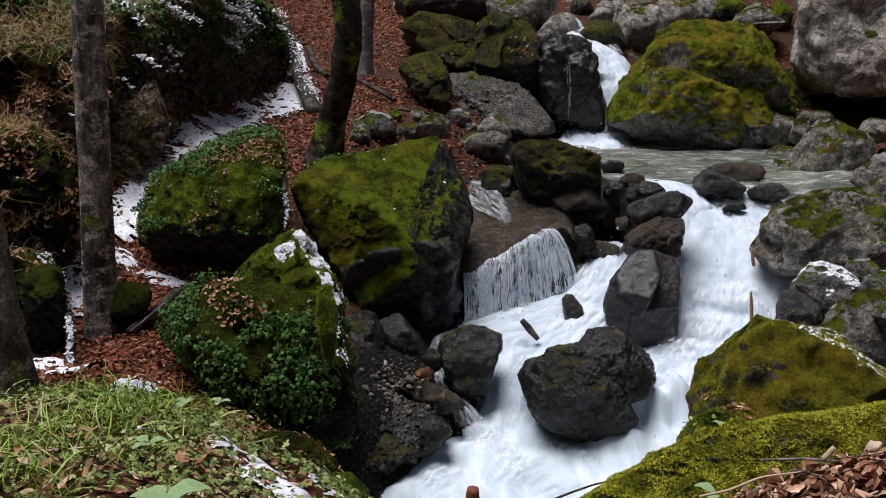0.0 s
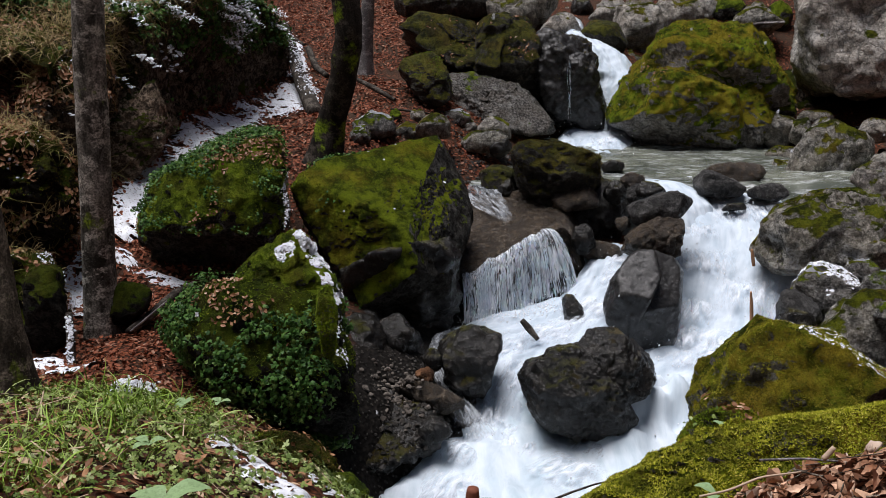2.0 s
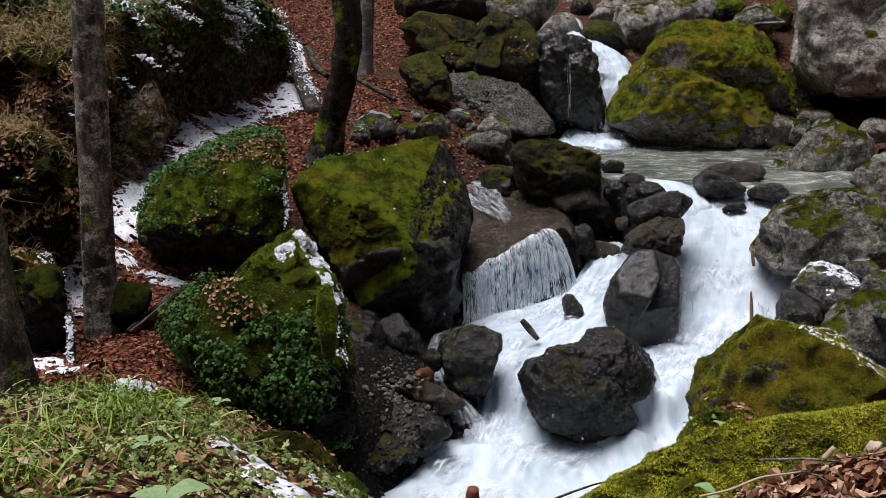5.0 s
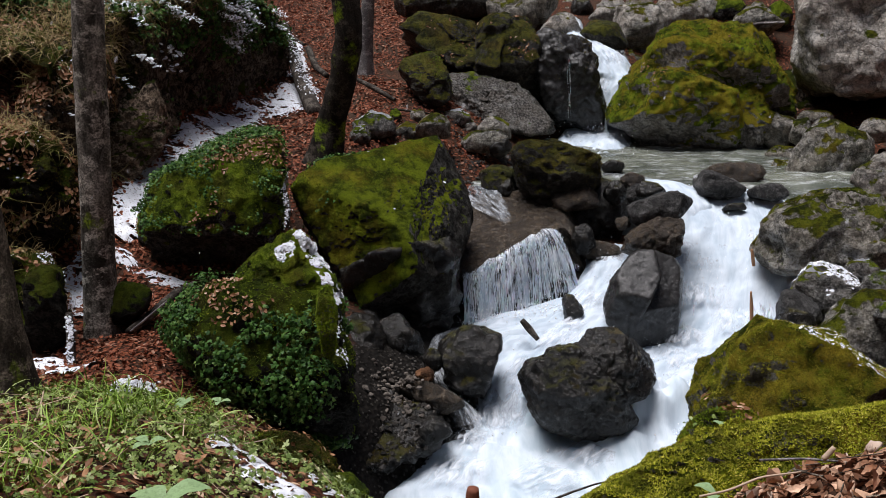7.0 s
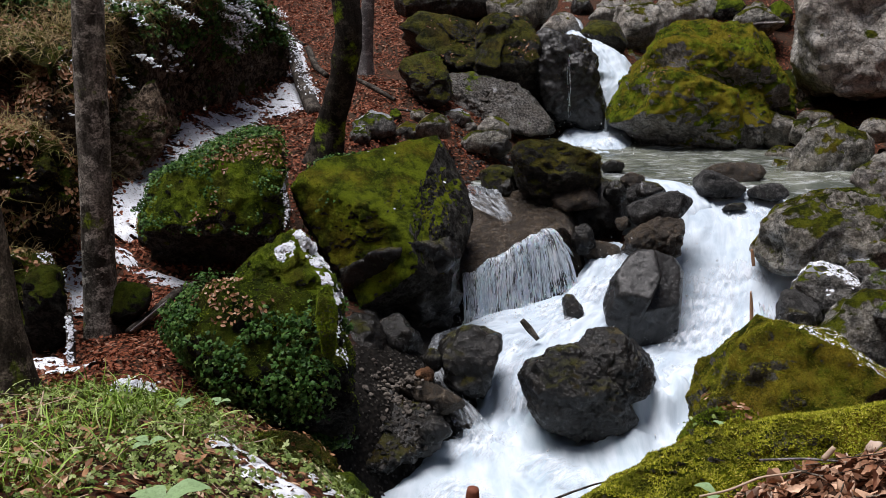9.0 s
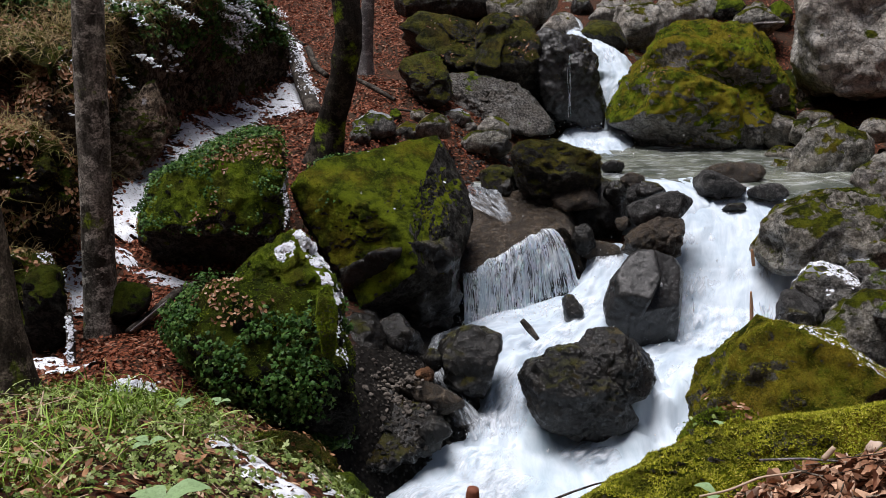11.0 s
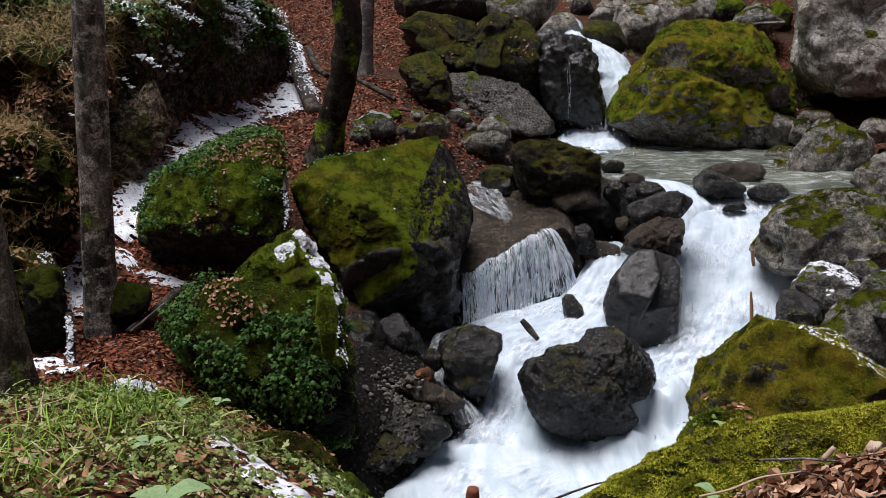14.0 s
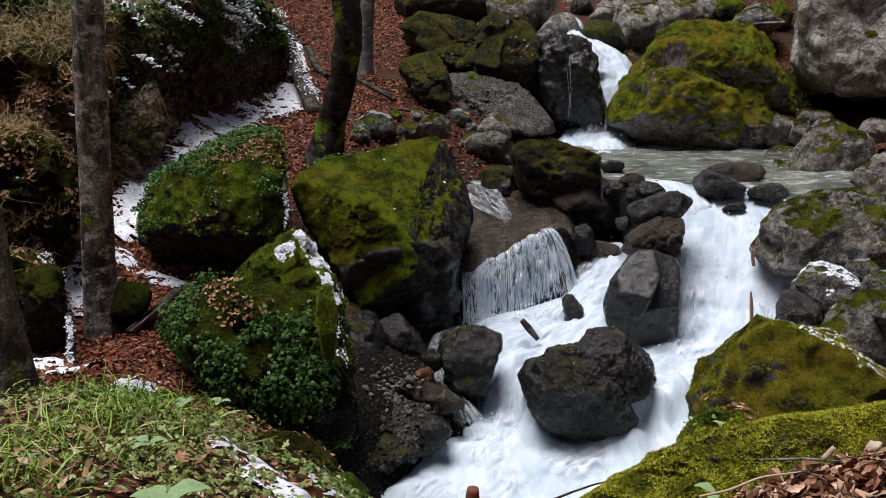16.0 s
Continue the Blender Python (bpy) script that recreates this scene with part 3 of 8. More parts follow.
moss_right = boulder("boulder", (2.32, 6.0, 0.567),
    ((161, 8, 0.574),(151, 30, 0.452),(148, 36, 0.445),(129, 60, 0.472),(18, 64, 0.438),(6, 57, 0.431),(10, 60, 0.408),(-26, 6, 0.8),(-71, -58, 0.563),(-114, -65, 0.569),(168, -10, 0.651),(-90, 35, 0.75),(-90, -20, 0.788),(-111, 21, 0.84),(69, -21, 0.75),(0, -90, 0.741)),
    rock_moss_full, "big rounded boulder covered in green moss", "boulder", seed=17, cushion=0.035, facet=0.6, level=6)
moss_right_low = boulder("boulder", (1.68, 5.3, 0.533),
    ((151, 27, 0.176),(131, 51, 0.131),(62, 67, 0.156),(-8, 27, 0.276),(-76, -61, 0.155),(171, -14, 0.242),(-90, 35, 0.25),(-90, -20, 0.263),(-108, 24, 0.28),(72, -24, 0.25),(0, -90, 0.232)),
    rock_moss_full, "low mossy stone at the foot of a boulder", "boulder", seed=18, level=6, cushion=0.05)
grey_big = boulder("boulder", (4.015, 9.6, 0.744),
    ((156, 23, 0.611),(144, 55, 0.517),(104, 78, 0.505),(33, 79, 0.535),(-20, 33, 0.816),(-33, -24, 0.8),(-69, -70, 0.467),(-111, -75, 0.455),(-164, -66, 0.583),(165, -16, 0.795),(-90, 35, 0.7),(-90, -20, 0.735),(-113, 12, 0.784),(67, -12, 0.7),(0, -90, 0.694)),
    rock_grey, "broad grey boulder with moss on its shoulders", "boulder", seed=19, facet=0.6, level=6)
grey_two = boulder("boulder", (3.438, 8.2, 0.586),
    ((151, 29, 0.273),(136, 57, 0.256),(1, 59, 0.231),(-13, 36, 0.24),(-30, -18, 0.295),(-79, -70, 0.267),(176, -46, 0.303),(-90, 35, 0.3),(-90, -20, 0.315),(-113, 15, 0.336),(67, -15, 0.3),(0, -90, 0.391)),
    rock_snowy, "grey mossy boulder with a snow cap", "boulder", seed=20)
grey_three = boulder("boulder", (3.527, 7.5, 0.439),
    ((148, 29, 0.348),(132, 55, 0.336),(62, 75, 0.33),(-18, 30, 0.384),(-34, -19, 0.431),(-119, -70, 0.36),(180, -49, 0.409),(-90, 35, 0.4),(-90, -20, 0.42),(-115, 17, 0.448),(65, -17, 0.4),(0, -90, 0.525)),
    rock_grey, "grey boulder on the stream bank", "boulder", seed=21)
grey_four = boulder("boulder", (3.797, 7.9, 0.691),
    ((153, 8, 0.157),(129, 60, 0.134),(31, 74, 0.138),(-22, 18, 0.196),(-68, -68, 0.142),(171, -44, 0.175),(-90, 35, 0.203),(-90, -20, 0.213),(-116, 15, 0.227),(64, -15, 0.203),(0, -90, 0.211)),
    rock_snowy, "small grey stone with a snow cap", "boulder", seed=22, level=4)
grey_five = boulder("boulder", (3.979, 8.7, 0.63),
    ((148, 31, 0.136),(100, 74, 0.091),(-16, 34, 0.13),(-44, -52, 0.118),(-173, -64, 0.1),(-90, 35, 0.158),(-90, -20, 0.166),(-115, 14, 0.177),(65, -14, 0.158),(0, -90, 0.155)),
    rock_snowy, "small grey stone with a snow cap", "boulder", seed=23, level=4)
grey_six = boulder("boulder", (3.078, 7.9, 0.464),
    ((154, 19, 0.174),(20, 67, 0.163),(-13, 29, 0.182),(-46, -52, 0.189),(-144, -69, 0.166),(159, 3, 0.17),(-90, 35, 0.251),(-90, -20, 0.264),(-111, 17, 0.282),(69, -17, 0.251),(0, -90, 0.282)),
    rock_damp, "dark stone at the water's edge", "boulder", seed=24, level=4)
moss_far_right = boulder("boulder", (5.085, 12.6, 1.098),
    ((158, 14, 0.433),(155, 32, 0.402),(145, 67, 0.513),(-8, 69, 0.573),(-19, 37, 0.597),(-26, -11, 0.581),(-42, -63, 0.467),(-103, -80, 0.55),(167, -33, 0.688),(-90, 35, 0.5),(-90, -20, 0.525),(-112, 8, 0.56),(68, -8, 0.5),(0, -90, 0.821)),
    rock_grey, "rounded grey boulder with a mossy crown", "boulder", seed=25)
grey_edge = boulder("boulder", (5.448, 11.5, 1.031),
    ((151, 29, 0.342),(146, 51, 0.281),(124, 76, 0.321),(-26, 12, 0.47),(-54, -69, 0.365),(-179, -67, 0.383),(-90, 35, 0.5),(-90, -20, 0.525),(-115, 9, 0.56),(65, -9, 0.5),(0, -90, 0.564)),
    rock_pale, "pale lichened stone by the pool", "boulder", seed=26)
giant = boulder("boulder", ((4.232, 15.7, 2.222), (3.527, 15.0, 1.525), (4.649, 14.75, 1.411), (5.273, 15.5, 1.476)),
    (((168, 23, 1.151),(167, 43, 0.966),(166, 68, 0.812),(4, 89, 0.68),(-15, 69, 0.756),(-17, 41, 0.998),(-19, 8, 1.295),(-52, -80, 0.901),(-155, -82, 0.769),(175, -55, 1.038),(-90, 35, 1.2),(-90, -20, 1.26),(-105, 3, 1.344),(75, -3, 1.2),(0, -90, 1.163)),((168, 24, 0.91),(167, 29, 0.897),(149, 80, 0.704),(-1, 75, 0.634),(-5, 70, 0.664),(-16, 10, 1.095),(-20, -20, 1.19),(-115, -82, 0.708),(-162, -75, 0.72),(173, -25, 1.011),(-90, 35, 1.0),(-90, -20, 1.05),(-103, 5, 1.12),(77, -5, 1.0),(0, -90, 1.084)),((163, 6, 0.342),(161, 28, 0.4),(138, 81, 0.541),(-16, 27, 0.406),(-18, 13, 0.394),(-61, -79, 0.575),(172, -48, 0.574),(-90, 35, 0.5),(-90, -20, 0.525),(-107, 6, 0.56),(73, -6, 0.5),(0, -90, 0.862)),((146, 80, 0.725),(-19, 10, 0.334),(-21, -15, 0.349),(-56, -77, 0.679),(162, 1, 0.374),(-90, 35, 0.6),(-90, -20, 0.63),(-109, 5, 0.672),(71, -5, 0.6),(0, -90, 1.12))),
    rock_giant, "huge rounded boulder with golden green moss", "boulder", seed=27, level=7, cushion=0.03, facet=0.5)
giant_grey = boulder("boulder", (6.689, 15.5, 2.767),
    ((160, 4, 1.069),(160, -7, 1.085),(171, 73, 1.467),(-45, 78, 1.551),(-29, 7, 1.772),(-52, -80, 1.14),(-100, -85, 1.104),(167, -60, 1.391),(-101, 13, 1.206),(178, -3, 1.332),(-113, 1, 1.568),(67, -1, 1.4),(0, -90, 1.2)),
    rock_cliff, "towering pale grey boulder with an undercut foot", "boulder", seed=28, level=6, facet=0.4, round_=16)
# fills the cavity under giant_grey; its dark stone stands in for shade
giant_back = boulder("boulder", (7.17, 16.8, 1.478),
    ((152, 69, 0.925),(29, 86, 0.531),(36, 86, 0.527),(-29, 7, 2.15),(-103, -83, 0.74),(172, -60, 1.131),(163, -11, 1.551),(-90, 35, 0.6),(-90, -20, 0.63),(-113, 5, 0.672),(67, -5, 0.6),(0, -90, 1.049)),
    rock_bluff, "boulder coloured dark for the shade of an undercut", "boulder", seed=29)
upper_wall = boulder("rock_outcrop", ((1.071, 15.800, 2.349), (-0.038, 16.200, 2.584)),
    (((177, 56, 0.670), (-2, 82, 0.569), (-4, 38, 0.506), (-6, 5, 0.537), (-172, -69, 0.596), (-177, -56, 0.527), (178, 0, 0.537), (-95, 30, 0.559), (-88, -5, 0.712), (-150, 20, 0.659), (90, -10, 1.000), (0, -90, 1.349)),
     ((-178, 49, 0.680), (2, 84, 0.359), (0, 68, 0.387), (-3, 1, 0.752), (-166, -78, 0.411), (-175, -60, 0.334), (-177, -37, 0.445), (-90, 40, 0.298), (-95, 5, 0.663), (90, -10, 1.000), (0, -90, 1.384))),
    rock_wet_moss, "dark mossy rock outcrop above the stream", "rock outcrop", seed=30, level=6, facet=1.3, rough=0.08, round_=20)
fall_rock = boulder("rock_outcrop", (2.015, 15.6, 2.02),
    ((173, 54, 0.824),(-1, 78, 0.638),(-5, 62, 0.584),(-8, 15, 0.48),(-9, 9, 0.51),(-55, -80, 0.991),(177, -31, 0.613),(175, -7, 0.541),(-90, 35, 0.6),(-90, -20, 0.63),(-97, 4, 0.672),(83, -4, 0.6),(0, -90, 1.308)),
    rock_sleek, "dark wet rock beside the upper waterfall", "rock outcrop", seed=31, level=6, facet=0.8)
slab_grey = boulder("rock_slab", (0.658, 14.600, 1.694),
    ((176, 43, 0.671), (47, 85, 0.395), (5, 67, 0.390), (-3, 28, 0.695), (-153, -77, 0.392), (-165, -69, 0.376), (-180, 0, 0.693), (-75, 48, 0.143), (-95, 25, 0.267), (90, -10, 0.900), (0, -90, 0.994)),
    rock_pitted, "sloping grey rock slab at the pool's edge", "rock slab", seed=32, level=6, facet=1.2)
moss_hill = boulder("boulder", (-0.210, 13.700, 2.096),
    ((177, 63, 0.382), (155, 85, 0.350), (2, 34, 0.282), (0, 7, 0.303), (-9, -60, 0.424), (-171, -58, 0.314), (-176, -27, 0.296), (-95, 50, 0.217), (-90, 15, 0.319), (90, -10, 0.500)),
    rock_wet_moss, "mossy hump in leaf litter", "boulder", seed=33, level=6)
stone_a = boulder("stone", (-0.817, 11.5, 1.674),
    ((178, 48, 0.205),(26, 75, 0.158),(6, 24, 0.214),(-17, -70, 0.175),(-164, -58, 0.185),(-90, 35, 0.276),(-90, -20, 0.29),(-86, 7, 0.309),(94, -7, 0.276),(0, -90, 0.282)),
    rock_snowy, "mossy stone with a cap of snow", "stone", seed=34, level=4)
stone_b = boulder("stone", (-0.112, 11.8, 1.617),
    ((174, 49, 0.157),(9, 57, 0.175),(-1, -4, 0.204),(-90, -83, 0.142),(-175, -26, 0.212),(-90, 35, 0.237),(-90, -20, 0.249),(-89, 7, 0.266),(91, -7, 0.237),(0, -90, 0.258)),
    rock_grey, "lichened stone on the bank", "stone", seed=35, level=4)
stone_c = boulder("stone", (0.213, 13.5, 1.549),
    ((162, 72, 0.132),(11, 65, 0.122),(-4, -21, 0.198),(-123, -82, 0.12),(-179, -13, 0.19),(-90, 35, 0.196),(-90, -20, 0.206),(-91, 6, 0.22),(89, -6, 0.196),(0, -90, 0.199)),
    rock_snowy, "flat stone with a little snow", "stone", seed=36, level=4)
stone_d = boulder("stone", (0.684, 12.8, 1.487),
    ((172, 43, 0.174),(16, 72, 0.148),(-2, 19, 0.221),(-90, -83, 0.142),(180, -15, 0.216),(-90, 35, 0.23),(-90, -20, 0.242),(-93, 7, 0.258),(87, -7, 0.23),(0, -90, 0.234)),
    rock_pale, "pale rounded stone on the bank", "stone", seed=37, level=4)
stone_e = boulder("stone", (0.515, 12.4, 1.346),
    ((171, 47, 0.21),(90, 83, 0.154),(-1, 24, 0.314),(-29, -72, 0.157),(-126, -80, 0.143),(-179, -16, 0.279),(-90, 35, 0.244),(-90, -20, 0.256),(-92, 8, 0.273),(88, -8, 0.244),(0, -90, 0.221)),
    rock_grey, "mossy stone at the water's edge", "stone", seed=38, level=4)
stone_f = boulder("stone", (-0.453, 11.9, 1.536),
    ((173, 56, 0.12),(18, 67, 0.135),(1, 0, 0.182),(-90, -82, 0.109),(-172, -33, 0.182),(-90, 35, 0.182),(-90, -20, 0.191),(-88, 7, 0.204),(92, -7, 0.182),(0, -90, 0.186)),
    rock_grey, "mossy stone beside the pool", "stone", seed=39, level=4)
stone_g = boulder("stone", (2.199, 10.9, 1.105),
    ((156, 53, 0.096),(21, 73, 0.086),(-12, 3, 0.139),(-73, -79, 0.08),(177, -37, 0.124),(-90, 35, 0.131),(-90, -20, 0.138),(-101, 10, 0.147),(79, -10, 0.131),(0, -90, 0.131)),
    rock_brown, "rounded brown stone in the shallows", "stone", seed=40, level=4)
stone_h = boulder("stone", (2.298, 10.4, 1.08),
    ((163, 27, 0.138),(40, 78, 0.092),(-3, 46, 0.121),(-31, -59, 0.104),(-160, -70, 0.11),(-90, 35, 0.164),(-90, -20, 0.172),(-102, 10, 0.184),(78, -10, 0.164),(0, -90, 0.162)),
    rock_wet, "dark stone in the rapids", "stone", seed=41, level=4)
stone_i = boulder("stone", (3.316, 10.6, 0.851),
    ((153, 41, 0.08),(108, 77, 0.042),(-12, 27, 0.112),(-79, -77, 0.042),(-90, 35, 0.093),(-90, -20, 0.097),(-107, 11, 0.104),(73, -11, 0.093),(0, -90, 0.071)),
    rock_wet, "dark stone breaking the white water", "stone", seed=42, level=4)
stone_j = boulder("stone", (3.578, 11.6, 1.047),
    ((157, 40, 0.278),(106, 80, 0.144),(-8, 51, 0.31),(-26, -39, 0.288),(-69, -78, 0.129),(180, -57, 0.31),(-90, 35, 0.284),(-90, -20, 0.298),(-107, 9, 0.318),(73, -9, 0.284),(0, -90, 0.228)),
    rock_brown, "long low brown stone at the pool's lip", "stone", seed=43, level=4)
stone_k = boulder("stone", (3.773, 10.9, 0.962),
    ((146, 57, 0.129),(110, 78, 0.095),(-9, 49, 0.177),(-40, -63, 0.133),(-130, -79, 0.097),(170, -38, 0.185),(-90, 35, 0.183),(-90, -20, 0.193),(-109, 10, 0.205),(71, -10, 0.183),(0, -90, 0.156)),
    rock_damp, "dark stone at the pool's edge", "stone", seed=44, level=4)
pool_a = boulder("boulder", (3.24, 10.98, 1.04),
    ((156, 46, 0.254),(65, 81, 0.171),(-3, 55, 0.149),(5, 66, 0.113),(-30, -51, 0.273),(-80, -78, 0.151),(-174, -64, 0.192),(170, -22, 0.296),(-90, 35, 0.22),(-90, -20, 0.231),(-106, 10, 0.246),(74, -10, 0.22),(0, -90, 0.244)),
    rock_damp, "smooth grey boulder at the lip of the cascade", "boulder", seed=45)
pool_d = boulder("stone", (2.18, 12.1, 1.073),
    ((149, 67, 0.085),(16, 71, 0.089),(-14, -19, 0.135),(-69, -79, 0.079),(177, -35, 0.134),(-90, 35, 0.136),(-90, -20, 0.143),(-100, 9, 0.152),(80, -9, 0.136),(0, -90, 0.13)),
    rock_wet, "dark pebbly stone in the pool", "stone", seed=47, level=4)
stone_l = boulder("stone", (4.881, 13.6, 1.006),
    ((152, 51, 0.155),(40, 82, 0.127),(-18, 16, 0.219),(-53, -75, 0.128),(171, -51, 0.181),(-90, 35, 0.216),(-90, -20, 0.227),(-110, 8, 0.242),(70, -8, 0.216),(0, -90, 0.206)),
    rock_grey, "grey stone by the giant boulder", "stone", seed=48, level=4)
stone_m = boulder("stone", (5.127, 14.6, 1.269),
    ((152, 60, 0.299),(-6, 67, 0.22),(-21, -2, 0.28),(-51, -76, 0.284),(165, -28, 0.24),(-90, 35, 0.389),(-90, -20, 0.408),(-109, 6, 0.435),(71, -6, 0.389),(0, -90, 0.436)),
    rock_pale, "pale stone by the giant boulder", "stone", seed=49, level=4)
stone_n = boulder("stone", (1.284, 9.0, 0.14),
    ((144, 59, 0.171),(3, 34, 0.083),(-14, -16, 0.126),(-103, -72, 0.142),(175, -7, 0.091),(-90, 35, 0.153),(-90, -20, 0.16),(-98, 17, 0.171),(82, -17, 0.153),(0, -90, 0.229)),
    rock_wet, "dark stone standing in the white fall", "stone", seed=50, level=4)
stone_o = boulder("stone", (-0.145, 7.25, 0.132),
    ((175, 16, 0.075),(128, 64, 0.062),(24, 46, 0.067),(-5, -13, 0.07),(-55, -64, 0.066),(-154, -46, 0.063),(-90, 35, 0.087),(-90, -20, 0.091),(-89, 22, 0.097),(91, -22, 0.087),(0, -90, 0.097)),
    rock_rust, "orange-brown stone in a trickle", "stone", seed=51, level=4)
stone_p = boulder("stone", (-0.077, 6.8, -0.144),
    ((166, 30, 0.101),(90, 66, 0.107),(13, 27, 0.126),(-29, -45, 0.104),(-103, -64, 0.097),(-169, -20, 0.122),(-90, 35, 0.133),(-90, -20, 0.139),(-89, 25, 0.149),(91, -25, 0.133),(0, -90, 0.143)),
    rock_wet, "dark stone on the gravel bank", "stone", seed=52, level=4)
bank_slab = boulder("rock_slab", (-0.06, 7.25, -0.052),
    ((156, 48, 0.254),(60, 65, 0.114),(38, 56, 0.092),(29, 50, 0.106),(-8, -14, 0.243),(-40, -55, 0.19),(-141, -55, 0.11),(-144, -53, 0.113),(-90, 35, 0.16),(-90, -20, 0.168),(-90, 23, 0.179),(90, -23, 0.16),(0, -90, 0.226)),
    rock_brown, "brown wet slab along the gravel bank", "rock slab", seed=53)
bluff_foot = boulder("rock_outcrop", (-3.328, 10.450, 1.584),
    ((-168, 47, 0.45), (174, 75, 0.62), (17, 12, 0.343), (13, -25, 0.206), (11, -37, 0.191), (-11, -71, 0.327), (-161, 5, 0.319), (-62, 6, 0.238), (-72, 28, 0.235), (90, -10, 0.800)),
    rock_tan, "bare tan rock at the foot of a dark bluff", "rock outcrop", seed=83, level=6, facet=1.0, ledges=1.0, chips=4)
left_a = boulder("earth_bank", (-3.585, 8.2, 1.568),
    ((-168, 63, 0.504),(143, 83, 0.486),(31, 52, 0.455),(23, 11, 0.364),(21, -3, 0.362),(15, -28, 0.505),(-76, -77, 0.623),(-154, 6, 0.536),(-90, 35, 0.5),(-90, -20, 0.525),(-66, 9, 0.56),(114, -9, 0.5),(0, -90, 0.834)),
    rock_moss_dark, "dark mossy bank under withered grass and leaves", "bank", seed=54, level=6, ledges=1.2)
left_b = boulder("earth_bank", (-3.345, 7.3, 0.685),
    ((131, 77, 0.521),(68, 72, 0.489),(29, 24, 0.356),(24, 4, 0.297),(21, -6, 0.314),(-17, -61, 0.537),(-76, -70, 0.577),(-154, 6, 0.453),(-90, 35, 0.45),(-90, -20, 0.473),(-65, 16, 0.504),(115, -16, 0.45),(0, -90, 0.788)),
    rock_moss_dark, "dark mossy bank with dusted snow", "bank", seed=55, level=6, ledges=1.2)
# added where the hollow lies in shadow; the darkness is in its colour
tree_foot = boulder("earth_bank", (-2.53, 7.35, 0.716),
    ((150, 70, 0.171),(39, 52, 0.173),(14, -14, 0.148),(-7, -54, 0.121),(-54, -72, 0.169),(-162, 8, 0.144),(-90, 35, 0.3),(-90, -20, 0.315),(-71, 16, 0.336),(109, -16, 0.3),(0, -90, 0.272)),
    rock_moss_dark, "added dark bank standing in for a shadowed hollow below a snowy ledge", "bank", seed=56)
# added to darken the area behind the grass with its own colour
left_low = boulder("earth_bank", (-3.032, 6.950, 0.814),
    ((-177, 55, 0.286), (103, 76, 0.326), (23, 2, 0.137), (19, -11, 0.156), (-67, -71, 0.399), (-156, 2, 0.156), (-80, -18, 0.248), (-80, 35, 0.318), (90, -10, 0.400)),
    rock_moss_dark, "added undercut bank behind the grass, coloured dark for shade", "bank", seed=84, level=5)
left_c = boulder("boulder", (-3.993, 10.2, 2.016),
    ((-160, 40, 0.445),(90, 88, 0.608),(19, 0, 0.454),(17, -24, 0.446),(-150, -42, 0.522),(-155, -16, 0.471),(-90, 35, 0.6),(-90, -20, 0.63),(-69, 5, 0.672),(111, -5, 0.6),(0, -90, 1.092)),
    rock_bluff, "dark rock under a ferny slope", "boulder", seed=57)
top_a = boulder("boulder", (1.543, 19.0, 3.157),
    ((178, 32, 0.589),(-172, 83, 0.353),(-8, 51, 0.552),(-6, -40, 0.554),(178, -79, 0.3),(177, -78, 0.305),(-90, 35, 0.644),(-90, -20, 0.676),(-95, 0, 0.721),(85, 0, 0.644),(0, -90, 0.61)),
    rock_grey, "grey boulder beside the upper stream", "boulder", seed=58, level=4)
top_b = boulder("boulder", (2.183, 18.0, 2.741),
    ((173, 37, 0.26),(173, 84, 0.247),(-7, 32, 0.283),(-12, -74, 0.24),(177, -69, 0.251),(-90, 35, 0.391),(-90, -20, 0.411),(-97, 1, 0.438),(83, -1, 0.391),(0, -90, 0.401)),
    rock_pale, "pale boulder at the head of the upper fall", "boulder", seed=59, level=4)
top_c = boulder("boulder", (2.947, 17.5, 2.534),
    ((171, 41, 0.423),(-5, 83, 0.312),(-10, 28, 0.276),(-12, -20, 0.431),(179, -76, 0.243),(174, -52, 0.253),(-90, 35, 0.483),(-90, -20, 0.507),(-100, 2, 0.541),(80, -2, 0.483),(0, -90, 0.523)),
    rock_wet_moss, "dark boulder in the upper stream", "boulder", seed=60, level=4)
top_d = boulder("boulder", (3.787, 18.5, 2.75),
    ((170, 4, 0.498),(171, 80, 0.409),(-13, 59, 0.432),(-13, -11, 0.512),(-16, -67, 0.424),(171, -42, 0.48),(-90, 35, 0.66),(-90, -20, 0.693),(-102, 1, 0.739),(78, -1, 0.66),(0, -90, 0.743)),
    rock_pale, "pale boulder in the upper stream bed", "boulder", seed=61, level=5)
top_e = boulder("boulder", (3.347, 20.0, 2.945),
    ((171, 40, 0.238),(-13, 85, 0.155),(-10, 12, 0.266),(174, -81, 0.157),(-90, 35, 0.303),(-90, -20, 0.319),(-99, 0, 0.34),(81, 0, 0.303),(0, -90, 0.294)),
    rock_pale, "pale boulder in the upper stream bed", "boulder", seed=62, level=4)
top_f = boulder("boulder", (4.864, 19.5, 2.954),
    ((167, 24, 0.351),(168, 76, 0.249),(-15, 42, 0.298),(-16, -50, 0.319),(170, -80, 0.236),(-90, 35, 0.429),(-90, -20, 0.451),(-104, 0, 0.481),(76, 0, 0.429),(0, -90, 0.435)),
    rock_pale, "pale boulder in the upper stream bed", "boulder", seed=63, level=4)
